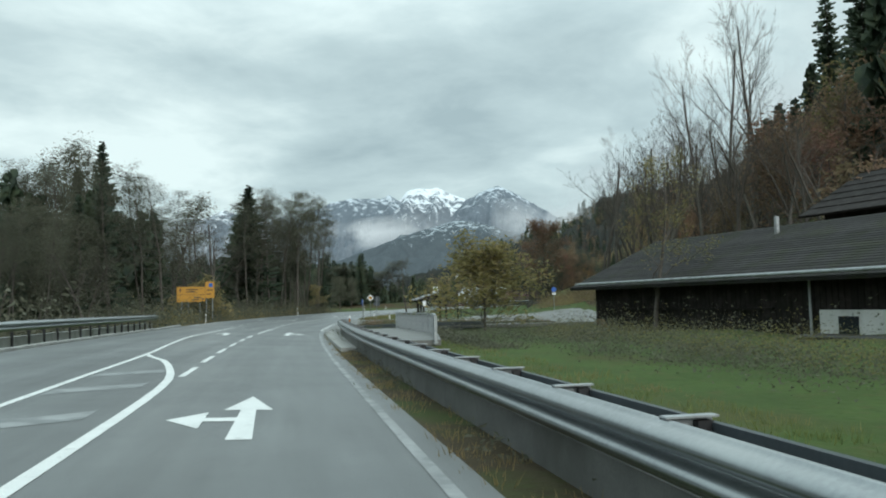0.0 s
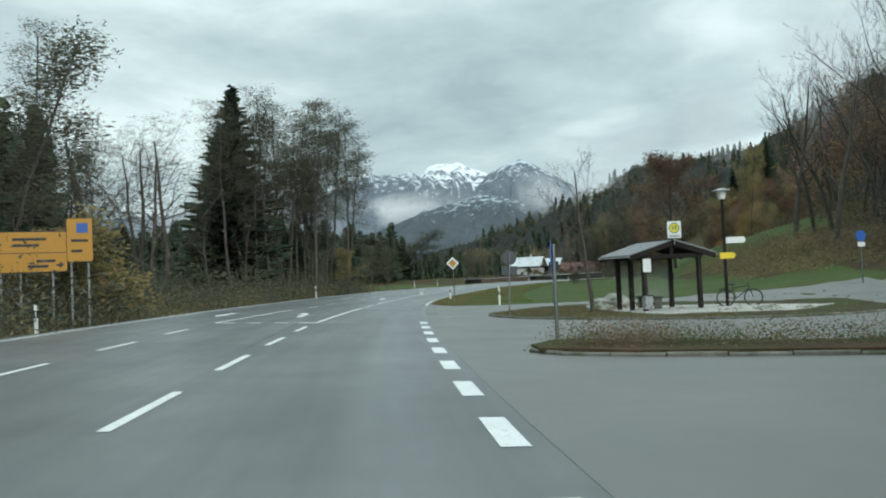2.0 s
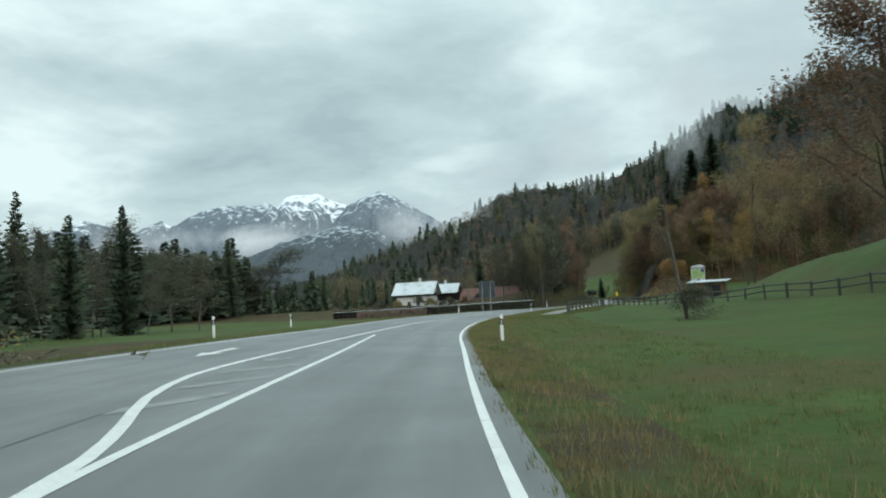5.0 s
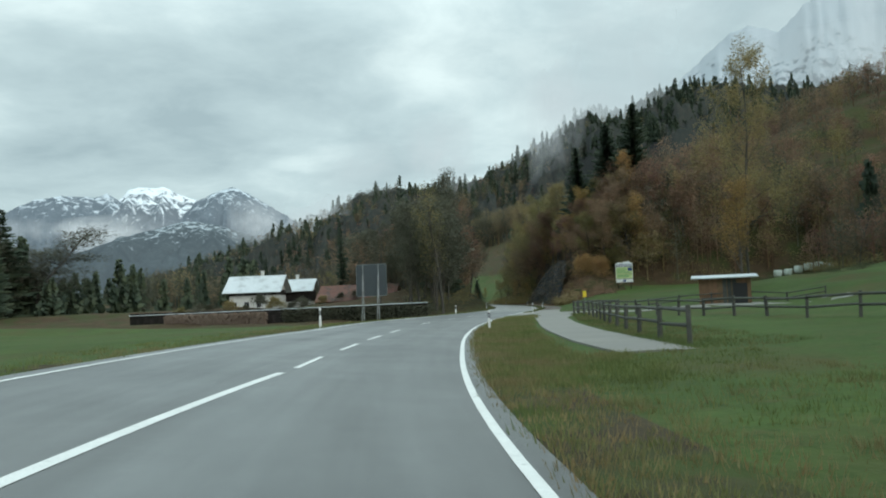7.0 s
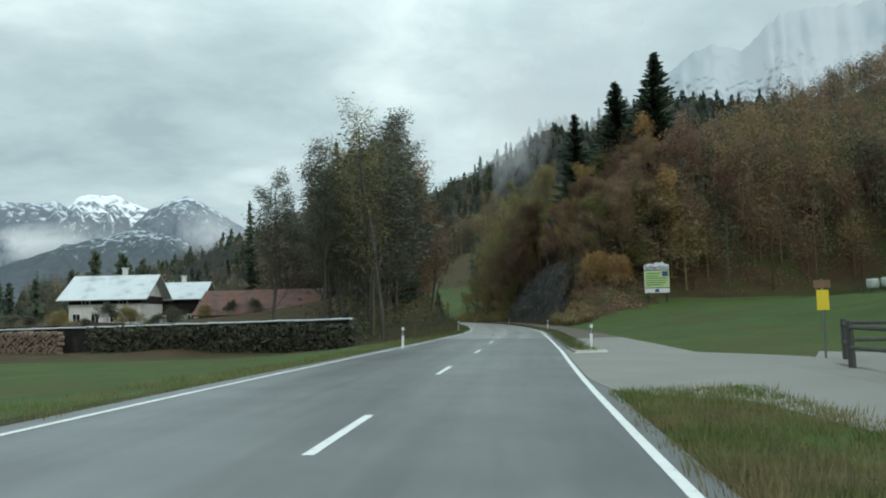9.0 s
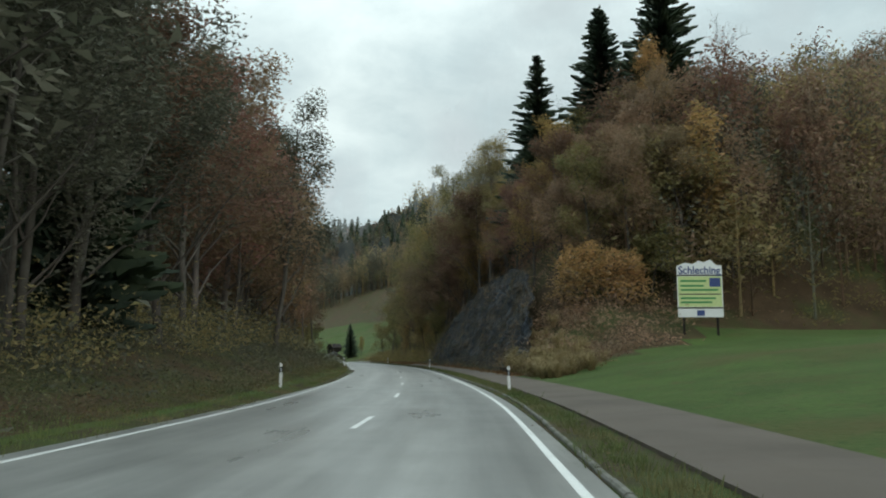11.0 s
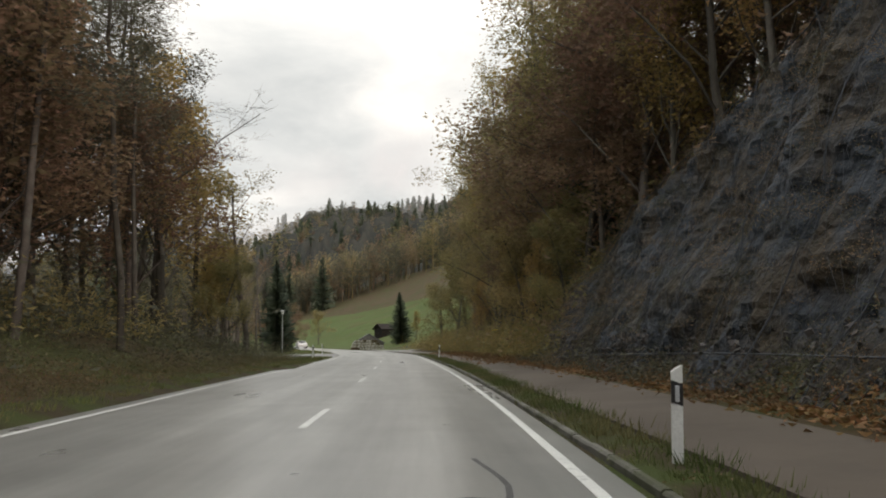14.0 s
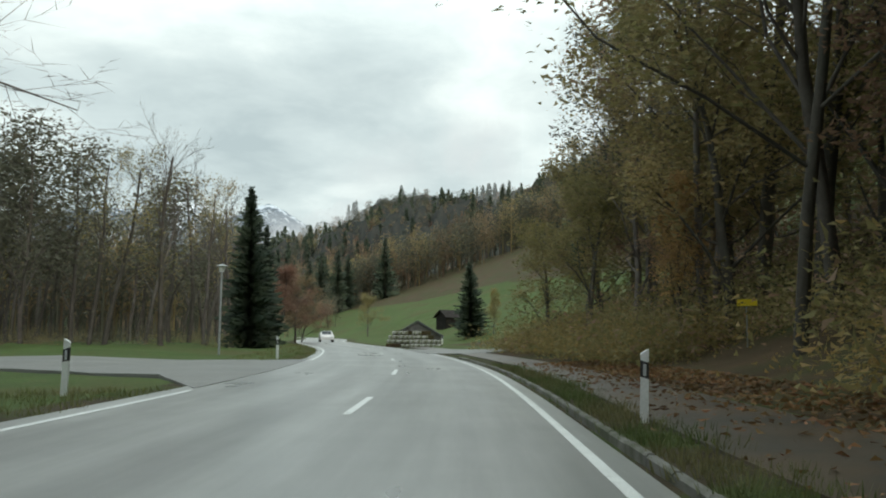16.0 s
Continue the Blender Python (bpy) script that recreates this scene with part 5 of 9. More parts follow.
def hill_mat(name, low, high, snow_at, snow, haze, emit, scale=0.01):
    """Wooded and rocky backdrop slopes; the haze is painted in: bluish colours and emission."""
    m = bpy.data.materials.new(name)
    m.use_nodes = True
    n, l = m.node_tree.nodes, m.node_tree.links
    b = n["Principled BSDF"]
    b.inputs["Roughness"].default_value, b.inputs["Specular IOR Level"].default_value = 1.0, 0.0
    tc = n.new("ShaderNodeTexCoord")

    def tex(sc, det):
        t = n.new("ShaderNodeTexNoise")
        t.inputs["Scale"].default_value, t.inputs["Detail"].default_value, t.inputs["Roughness"].default_value = sc, det, 0.65
        l.new(tc.outputs["Object"], t.inputs["Vector"])
        return t.outputs["Fac"]

    def rng(sock, a, c):
        r = n.new("ShaderNodeMapRange")
        r.inputs["From Min"].default_value, r.inputs["From Max"].default_value = a, c
        l.new(sock, r.inputs["Value"])
        return r.outputs["Result"]

    def mixc(fac, a, c):
        x = n.new("ShaderNodeMix")
        x.data_type = "RGBA"
        l.new(fac, x.inputs["Factor"])
        for sock, v in ((x.inputs[6], a), (x.inputs[7], c)):
            if hasattr(v, "is_linked"):
                l.new(v, sock)
            else:
                sock.default_value = (*v, 1)
        return x.outputs[2]

    col = mixc(rng(tex(scale * 1.3, 8), 0.38, 0.62), low, high)
    col = mixc(rng(tex(scale * 9, 6), 0.4, 0.65), col, low)
    if snow:
        sep = n.new("ShaderNodeSeparateXYZ")
        l.new(tc.outputs["Object"], sep.inputs[0])
        add = n.new("ShaderNodeMath")
        add.operation = "MULTIPLY_ADD"
        l.new(tex(scale * 3.2, 10), add.inputs[0])
        add.inputs[1].default_value = snow_at * 1.8
        l.new(sep.outputs["Z"], add.inputs[2])
        col = mixc(rng(add.outputs[0], snow_at * 1.78, snow_at * 1.95), col, snow)
    l.new(col, b.inputs["Base Color"])
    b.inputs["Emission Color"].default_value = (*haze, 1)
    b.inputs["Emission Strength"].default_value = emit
    return m


def massif(name, crest, dist, depth, material, label, relief, cols=170, rows=34, jag=0.03, foot=-10, power=1.0, canopy=0.0):
    """Mountain flank under a crest of (azimuth, height), with gullies that run down it."""
    az = np.linspace(crest[0][0], crest[-1][0], cols)
    top = np.interp(az, *np.array(crest, float).T)
    v, f = [], []
    for i, (a, h) in enumerate(zip(az, top)):
        h = h * (1 + jag * noise.fractal((a * 1.9, dist * 0.01, 5), 0.8, 2.2, 5))
        for j in range(rows):
            u = j / (rows - 1)
            d = dist - depth * u
            ridge = 1 - abs(noise.fractal((a * 0.42 + 0.8 * u, u * 2.6, dist * 0.003), 0.9, 2.1, 6)) * 1.6
            z = foot + (h - foot) * (1 - u) ** power + relief * (ridge - 0.7) * math.sin(math.pi * min(1, u * 1.15)) * 0.9
            d += relief * 0.9 * noise.fractal((a * 0.6, u * 3, 9), 0.9, 2.1, 4) * min(1, u * 4)
            if canopy:
                z += canopy * (abs(noise.noise((a * 9.0, u * 70, 3))) + 0.8 * abs(noise.noise((a * 23.0, u * 150, 8))))
            r_ = radians(a)
            v.append((HUB.x + math.sin(r_) * d, HUB.y + math.cos(r_) * d, max(foot - 5, z)))
    for i in range(cols - 1):
        for j in range(rows - 1):
            f.append((i * rows + j, i * rows + j + 1, (i + 1) * rows + j + 1, (i + 1) * rows + j))
    return tagged(new(name, mesh(name, v, f, material, smooth=True)), label, "mountain", kind="structure")


# last colour and strength of each: painted haze that the slope emits
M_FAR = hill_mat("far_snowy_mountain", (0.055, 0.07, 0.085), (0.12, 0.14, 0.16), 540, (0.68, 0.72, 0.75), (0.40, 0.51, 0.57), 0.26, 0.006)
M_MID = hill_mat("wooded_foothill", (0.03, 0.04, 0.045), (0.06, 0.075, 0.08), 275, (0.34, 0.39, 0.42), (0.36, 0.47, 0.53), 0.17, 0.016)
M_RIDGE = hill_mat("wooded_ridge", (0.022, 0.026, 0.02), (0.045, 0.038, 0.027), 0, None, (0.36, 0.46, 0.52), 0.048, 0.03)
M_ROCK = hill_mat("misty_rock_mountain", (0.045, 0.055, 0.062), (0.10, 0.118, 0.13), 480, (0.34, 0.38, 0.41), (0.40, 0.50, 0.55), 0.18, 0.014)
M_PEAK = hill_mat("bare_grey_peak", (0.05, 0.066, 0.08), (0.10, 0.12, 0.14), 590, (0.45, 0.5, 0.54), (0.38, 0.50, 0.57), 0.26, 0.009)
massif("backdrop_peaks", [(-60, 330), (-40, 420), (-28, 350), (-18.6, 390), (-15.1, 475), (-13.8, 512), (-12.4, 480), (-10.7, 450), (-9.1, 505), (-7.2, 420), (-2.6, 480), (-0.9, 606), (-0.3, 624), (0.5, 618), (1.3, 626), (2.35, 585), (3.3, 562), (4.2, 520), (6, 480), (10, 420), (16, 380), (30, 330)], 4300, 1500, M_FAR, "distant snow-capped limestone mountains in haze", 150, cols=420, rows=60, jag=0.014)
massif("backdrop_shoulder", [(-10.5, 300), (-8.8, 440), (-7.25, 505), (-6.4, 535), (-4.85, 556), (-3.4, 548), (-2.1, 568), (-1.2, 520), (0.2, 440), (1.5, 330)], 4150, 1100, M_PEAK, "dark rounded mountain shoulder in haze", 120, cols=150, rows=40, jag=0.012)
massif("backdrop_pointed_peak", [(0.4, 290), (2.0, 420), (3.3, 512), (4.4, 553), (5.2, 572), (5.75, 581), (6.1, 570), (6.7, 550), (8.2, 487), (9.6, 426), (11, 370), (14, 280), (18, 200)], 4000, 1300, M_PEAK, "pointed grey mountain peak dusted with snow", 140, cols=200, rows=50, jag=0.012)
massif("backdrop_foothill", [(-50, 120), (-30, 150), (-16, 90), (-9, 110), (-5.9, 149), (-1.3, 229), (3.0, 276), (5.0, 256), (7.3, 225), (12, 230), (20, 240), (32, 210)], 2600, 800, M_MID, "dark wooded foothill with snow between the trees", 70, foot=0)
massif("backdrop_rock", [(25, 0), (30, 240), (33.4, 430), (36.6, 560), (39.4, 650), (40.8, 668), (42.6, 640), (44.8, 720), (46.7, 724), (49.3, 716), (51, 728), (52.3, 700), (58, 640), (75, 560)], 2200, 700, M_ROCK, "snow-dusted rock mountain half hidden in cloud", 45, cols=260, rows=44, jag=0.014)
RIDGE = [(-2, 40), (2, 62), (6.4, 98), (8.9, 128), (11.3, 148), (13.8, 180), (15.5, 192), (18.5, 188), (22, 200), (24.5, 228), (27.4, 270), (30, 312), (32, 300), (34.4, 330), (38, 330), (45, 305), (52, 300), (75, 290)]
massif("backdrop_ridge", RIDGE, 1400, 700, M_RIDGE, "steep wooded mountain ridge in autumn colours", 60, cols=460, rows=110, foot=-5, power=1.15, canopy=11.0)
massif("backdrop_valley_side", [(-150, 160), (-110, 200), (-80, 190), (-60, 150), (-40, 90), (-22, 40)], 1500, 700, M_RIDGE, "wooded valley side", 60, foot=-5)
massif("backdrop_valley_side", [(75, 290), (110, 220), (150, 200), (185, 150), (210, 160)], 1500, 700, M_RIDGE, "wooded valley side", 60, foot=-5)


# mist sheets are not lit: they glow at a fixed, sky-like brightness
def mist_mat(name, strength, color, lo, hi, scale):
    m = bpy.data.materials.new(name)
    m.use_nodes = True
    n, l = m.node_tree.nodes, m.node_tree.links
    n.remove(n["Principled BSDF"])
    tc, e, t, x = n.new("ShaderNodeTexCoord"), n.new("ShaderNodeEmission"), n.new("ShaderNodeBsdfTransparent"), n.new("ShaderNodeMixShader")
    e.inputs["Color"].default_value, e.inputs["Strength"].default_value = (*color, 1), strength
    no = n.new("ShaderNodeTexNoise")
    no.inputs["Scale"].default_value, no.inputs["Detail"].default_value, no.inputs["Roughness"].default_value = scale, 7, 0.55
    l.new(tc.outputs["Object"], no.inputs["Vector"])
    uv = n.new("ShaderNodeUVMap")
    g = n.new("ShaderNodeSeparateXYZ")
    l.new(uv.outputs[0], g.inputs[0])
    fade = None
    for axis in ("X", "Y"):
        p = n.new("ShaderNodeMath")
        p.operation = "PINGPONG"
        p.inputs[1].default_value = 0.5
        l.new(g.outputs[axis], p.inputs[0])
        if fade is None:
            fade = p.outputs[0]
        else:
            q = n.new("ShaderNodeMath")
            q.operation = "MULTIPLY"
            l.new(fade, q.inputs[0])
            l.new(p.outputs[0], q.inputs[1])
            fade = q.outputs[0]
    s4 = n.new("ShaderNodeMath")
    s4.operation, s4.inputs[1].default_value = "POWER", 0.6
    l.new(fade, s4.inputs[0])
    r = n.new("ShaderNodeMapRange")
    r.inputs["From Min"].default_value, r.inputs["From Max"].default_value = lo, hi
    l.new(no.outputs["Fac"], r.inputs["Value"])
    a = n.new("ShaderNodeMath")
    a.operation, a.use_clamp = "MULTIPLY", True
    l.new(s4.outputs[0], a.inputs[0])
    l.new(r.outputs["Result"], a.inputs[1])
    k2 = n.new("ShaderNodeMath")
    k2.operation, k2.use_clamp, k2.inputs[1].default_value = "MULTIPLY", True, 2.6
    l.new(a.outputs[0], k2.inputs[0])
    l.new(k2.outputs[0], x.inputs[0])
    l.new(t.outputs[0], x.inputs[1])
    l.new(e.outputs[0], x.inputs[2])
    l.new(x.outputs[0], n["Material Output"].inputs["Surface"])
    return m


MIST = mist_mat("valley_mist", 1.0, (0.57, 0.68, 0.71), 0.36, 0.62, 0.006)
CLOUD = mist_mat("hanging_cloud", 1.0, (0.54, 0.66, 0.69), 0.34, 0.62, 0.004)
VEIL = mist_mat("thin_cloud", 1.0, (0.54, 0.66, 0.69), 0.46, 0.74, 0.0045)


def mist(az0, az1, z0, z1, dist, material, slant=0.0):
    v, f, uv = [], [], []
    nx, nz = 14, 6
    for i in range(nx + 1):
        for j in range(nz + 1):
            a = radians(az0 + (az1 - az0) * i / nx)
            d = dist + 60 * noise.noise((i * 0.4, j * 0.5, dist))
            v.append((HUB.x + math.sin(a) * d, HUB.y + math.cos(a) * d, z0 + (z1 - z0) * j / nz + slant * i / nx))
            uv.append((i / nx, j / nz))
    for i in range(nx):
        for j in range(nz):
            f.append((i * (nz + 1) + j, (i + 1) * (nz + 1) + j, (i + 1) * (nz + 1) + j + 1, i * (nz + 1) + j + 1))
    me = mesh("mist_bank", v, f, material, smooth=True)
    lay = me.uv_layers.new(name="fade")
    for lp in me.loops:
        lay.data[lp.index].uv = uv[lp.vertex_index]
    ob = tagged(new("mist_bank", me), "low white bank of mist on the mountainside", "cloud", kind="structure")
    ob.visible_shadow = False
    return ob


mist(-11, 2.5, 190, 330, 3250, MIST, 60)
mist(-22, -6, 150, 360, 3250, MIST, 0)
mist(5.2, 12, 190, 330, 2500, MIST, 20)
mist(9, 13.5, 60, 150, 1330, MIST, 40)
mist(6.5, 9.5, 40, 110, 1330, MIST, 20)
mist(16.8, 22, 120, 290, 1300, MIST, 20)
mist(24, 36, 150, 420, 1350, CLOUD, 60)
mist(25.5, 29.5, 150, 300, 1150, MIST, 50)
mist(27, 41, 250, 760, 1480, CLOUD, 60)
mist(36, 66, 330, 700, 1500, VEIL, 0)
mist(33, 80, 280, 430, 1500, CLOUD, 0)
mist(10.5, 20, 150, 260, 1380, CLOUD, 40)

# ---- woods ----
AUTUMN = [(LEAF_BROWN, 3), (LEAF_RUST, 3), (LEAF_OLIVE, 2), (LEAF_DULL, 3), (NEEDLES, 2)]
DARK = [(LEAF_DULL, 4), (NEEDLES, 5)]


def ring(az0, az1, d0, d1, height):
    def where(a, b):
        az, d = radians(az0 + (az1 - az0) * a), d0 + (d1 - d0) * b
        return HUB.x + math.sin(az) * d, HUB.y + math.cos(az) * d, height(math.degrees(az), d)
    return where


def ridge_height(az, d):
    h = float(np.interp(az, *np.array(RIDGE, float).T))
    u = (1400 - d) / 700
    return -5 + (h + 5) * max(0, 1 - u) ** 1.15 - 4


forest(850, ring(2, 26, 1180, 1398, ridge_height), [(LEAF_DULL, 6), (LEAF_BROWN, 2), (LEAF_OLIVE, 1), (NEEDLES, 2)], 54, 1.0, 1.6, "mixed wood on the mountain ridge", True)
forest(1050, ring(26, 58, 1180, 1398, ridge_height), AUTUMN[2:] + [(NEEDLES, 6)], 31, 1.0, 1.6, "mixed wood on the mountain ridge", True)
forest(1100, ring(5, 27, 820, 1190, ridge_height), [(LEAF_DULL, 6), (LEAF_BROWN, 3), (LEAF_RUST, 1), (NEEDLES, 1)], 53, 1.0, 1.5, "autumn wood at the foot of the ridge", True)
forest(300, lambda a, b: (-150 + 128 * a - (8 + 70 * b) * 0.75, 235 + 150 * a + (8 + 70 * b) * 0.7, -1.0), DARK, 39, 0.8, 1.1, "dark wood across the meadow")
forest(90, lambda a, b: (-75 + 110 * a, 372 + 60 * b, -1.0), DARK, 45, 0.55, 0.8, "dark wood behind the farmhouse")
forest(420, lambda a, b: (-420 + 560 * a, 420 + 520 * b, -1.0) if not (-2 < -420 + 560 * a < 140 and 420 + 520 * b < 640) else None, DARK, 32, 0.7, 1.2, "dark wood on the valley floor", True)
forest(260, road_area(20, 200, -120, -46), DARK, 33, 0.4, 0.65, "dark wood beside the stream")
forest(300, road_area(0, 330, 100, 240), AUTUMN, 34, 0.8, 1.1, "autumn wood on the hillside", True)
forest(430, road_area(60, 345, 66, 110), AUTUMN[:4] + [(NEEDLES, 1)], 35, 0.9, 1.35, "autumn wood on the hillside")
forest(520, road_area(354, 470, 30, 130), AUTUMN[:4], 36, 0.55, 0.8, "autumn wood over the rock face")
forest(260, road_area(470, 620, 62, 140), AUTUMN, 37, 0.8, 1.2, "autumn wood over the far meadow")


def far_ground(x, y):
    """Height of the ground where it falls away behind the far meadow."""
    s_, l_ = to_road(x, y)
    z = land(s_, l_)
    return z * max(0.0, 1 - (s_ - 640) / 900) - 2 if s_ > 640 else z


def crest(a, b):
    x, y = 128 + 150 * a + 20 * b, 772 - 95 * a + 90 * b
    return x, y, far_ground(x, y) - 1.0


forest(430, crest, [(LEAF_BROWN, 3), (LEAF_RUST, 2), (LEAF_OLIVE, 2), (LEAF_DULL, 7)], 41, 1.3, 2.0, "mixed autumn wood along the top of the far meadow")
forest(110, lambda a, b: (64 + 78 * a, 650 + 110 * b, far_ground(64 + 78 * a, 650 + 110 * b) - 0.5), [(LEAF_DULL, 6), (LEAF_BROWN, 3)], 51, 0.7, 1.1, "dark wood below the far meadow")
forest(380, road_area(510, 640, -120, -24), [(LEAF_DULL, 6), (LEAF_OLIVE, 1), (LEAF_BROWN, 2)], 38, 0.85, 1.25, "autumn wood of the side valley")

# left wood along the first curve
def open_strip(s, l):
    """Whether a place lies outside the clearing that runs back from the road between the two stands."""
    return not (96 < s < 156 and 0.39 < -l / (s - 77) < 0.66)


woods(60, 58, 182, -44, -16, ["far_alder", "alder_a", "alder_b", "alder_b", "far_bare"], 0.7, 0.95, 5, "wood by the first curve", keep=lambda s, l: not (96 < s < 116 and l > -26) and 78 < s < 152 and open_strip(s, l), gap=2.5)
forest(90, road_area(112, 158, -46, -21, open_strip), DARK, 46, 0.28, 0.45, "dark wood behind the alders")
forest(60, road_area(74, 112, -48, -24, open_strip), DARK, 47, 0.6, 0.85, "dark wood behind the direction sign")
woods(16, 60, 80, -28, -17, ["far_alder", "far_bare", "alder_b", "far_alder"], 0.45, 0.6, 6, "wood by the first curve", gap=2.5)
for s, lat, k, sc in ((129, -20, "spruce_b", 0.97), (128, -20.6, "spruce_a", 0.85), (133, -21, "alder_b", 1.1), (131, -15.5, "alder_a", 0.98), (135, -14, "alder_a", 1.03), (138, -15, "alder_a", 1.0), (134, -17.5, "alder_b", 1.15), (141, -14.5, "alder_b", 1.12), (144, -16, "alder_b", 1.0),
                      (137, -18, "alder_b", 1.1), (140, -18, "alder_a", 1.0), (129, -16.5, "alder_b", 1.1), (147.5, -14.5, "alder_a", 1.05), (150, -15.5, "alder_b", 1.0), (108, -17.5, "broad_bare", 0.95), (100, -18.5, "broad_bare", 0.9), (104, -20, "broad_bare", 1.0), (113, -15.5, "bare_a", 0.6)):
    plant_road(k, s, lat, sc, group="alder clump at the road", wide=1.55 if "spruce" in k else 1.0)
thicket(340, 60, 151, -16.5, -11.8, LEAF_DULL, 41, 1.2, 3.6, "dark undergrowth at the wood's edge", templates=FINE_CLUMPS)
thicket(130, 60, 151, -14.5, -11.5, LEAF_OLIVE, 42, 0.8, 2.4, "olive bushes at the wood's edge", templates=FINE_CLUMPS)
thicket(240, 60, 151, -24, -15, LEAF_DULL, 43, 2.0, 5.0, "dark undergrowth in the wood", templates=FINE_CLUMPS)
thicket(260, -20, 62, -30, -16, LEAF_DULL, 44, 1.5, 4.5, "dark undergrowth beyond the bridge")
woods(40, -20, 70, -62, -30, ["far_alder", "far_spruce", "far_bare", "far_spruce_b"], 0.42, 0.66, 8, "wood beyond the bridge", gap=3)
for s, lat, k, sc in ((106, -31, "spruce_b", 1.1), (103, -34, "far_alder", 1.2), (109, -35, "alder_a", 1.15), (100, -31, "alder_b", 1.15), (112, -38, "spruce_a", 1.1), (104, -28, "alder_a", 0.9),
                      (118, -21.5, "broad_bare", 1.2), (124, -26, "broad_bare", 1.3), (120, -24, "bare_a", 1.15)):
    plant_road(k, s, lat, sc, group="wood by the first curve")
plant_road("spruce_b", 82, -22, 0.7)
plant_road("spruce_a", 87, -26, 0.72)
plant_road("bush_a", 88, -14, 1.9, label="round olive bush at the wood's edge")
plant_road("wide_c", 138, -11.5, 0.45, label="small tree with thin olive-yellow leaves")
# wood across the meadow
MR = random.Random(29)
for k in range(120):
    u, deep = (k + MR.random()) / 120, abs(MR.gauss(0, 1)) * 9
    plant(MR.choice(["far_spruce", "far_spruce_b", "far_spruce", "far_alder"]), -150 + 128 * u - deep * 0.75, 235 + 150 * u + deep * 0.7, MR.uniform(0.75, 1.12), wide=MR.uniform(1.8, 2.5), group="wood across the meadow")
forest(270, lambda a, b: (-150 + 128 * a - (1 + 16 * b) * 0.75, 235 + 150 * a + (1 + 16 * b) * 0.7, -1.0), [(LEAF_DULL, 3), (NEEDLES, 5)], 52, 0.75, 1.05, "dark wood across the meadow")
plant("spruce_b", -29.4, 366, 1.0)
woods(34, 176, 222, -58, -36, ["far_spruce", "far_spruce_b", "far_alder", "far_dull"], 0.5, 0.75, 30, "spruces at the meadow's edge", gap=2.4)
# grove on the left knoll
def on_knoll(s, l):
    x, y, _ = at(s, l)
    return x > (0.19 * y - 24.5 if y > 338 else 0.276 * y - 45)


woods(9, 296, 322, -18, -10.5, ["near_dull", "near_dull", "far_dull"], 0.9, 1.3, 13, "grove on the knoll", gap=2.6, keep=on_knoll)
woods(20, 322, 424, -18, -10.5, ["near_brown", "near_rust", "near_dull", "near_dull", "sparse", "wide_d", "near_brown"], 0.9, 1.3, 12, "grove on the knoll", gap=2.6, keep=on_knoll)
woods(50, 300, 424, -40, -18, ["far_brown", "far_rust", "far_dull", "far_dull", "far_brown"], 1.0, 1.35, 22, "grove on the knoll", gap=3.0, keep=on_knoll)
thicket(380, 292, 428, -15, -8.4, LEAF_DULL, 46, 0.7, 2.2, "dull undergrowth of the knoll", templates=FINE_CLUMPS)
thicket(620, 292, 428, -13, -7.2, BRAMBLE, 47, 0.4, 1.5, "green undergrowth of the knoll", templates=FINE_CLUMPS)
thicket(700, 296, 426, -8.4, -6.7, BRAMBLE, 70, 0.2, 0.65, "low brambles at the foot of the knoll", templates=FINE_CLUMPS)
thicket(350, 296, 426, -9.4, -6.9, LITTER, 71, 0.2, 0.6, "withered brown bracken at the foot of the knoll", templates=FINE_CLUMPS)
thicket(200, 292, 428, -24, -12, LEAF_DULL, 48, 1.5, 4.0, "dark undergrowth of the knoll", keep=on_knoll)
thicket(330, 300, 424, -20, -11, LEAF_OLIVE, 59, 1.6, 3.0, "tall olive-brown saplings of the knoll", templates=FINE_CLUMPS, keep=lambda s, l: s < 402 and on_knoll(s, l))
# slopes on the right
woods(44, 354, 425, 10.8, 24, ["near_brown", "near_rust", "wide_c", "wide_d", "near_brown", "wide_a"], 0.75, 1.15, 14, "wooded slope over the rock face", gap=2.6)
woods(36, 354, 420, 20, 36, ["far_brown", "far_rust", "far_rust", "far_gold", "far_brown", "far_bare"], 0.85, 1.2, 24, "wooded slope over the rock face", gap=3.0)
forest(110, road_area(354, 440, 30, 64), AUTUMN[:4], 42, 0.75, 1.0, "autumn wood over the rock face")
woods(30, 408, 470, 8.5, 20, ["wide_c", "wide_a", "wide_c", "sparse", "wide_c"], 0.65, 1.05, 15, "trees at the foot of the slope", gap=2.6)
thicket(260, 408, 472, 6.5, 9.5, LEAF_GOLD, 62, 1.2, 2.4, "golden bushes at the foot of the slope", templates=FINE_CLUMPS, keep=lambda s, l: not (431 < s < 444 and l < 9.4))
thicket(360, 408, 472, 6.6, 11, LEAF_OLIVE, 63, 1.3, 2.8, "olive bushes at the foot of the slope", templates=FINE_CLUMPS, keep=lambda s, l: not (431 < s < 444 and l < 9.4))
thicket(420, 400, 480, 6.5, 16, LEAF_OLIVE, 49, 0.8, 2.6, "olive undergrowth at the path", keep=lambda s, l: not (431 < s < 444 and l < 9.4))
thicket(620, 340, 470, 7.2, 26, LEAF_BROWN, 50, 1.0, 2.8, "brown undergrowth of the slope", keep=lambda s, l: not (431 < s < 444 and l < 9.4) and not (356 < s < 406 and l < 10.6) and (s > 351 or l < 9 + (s - 335) * 0.8))
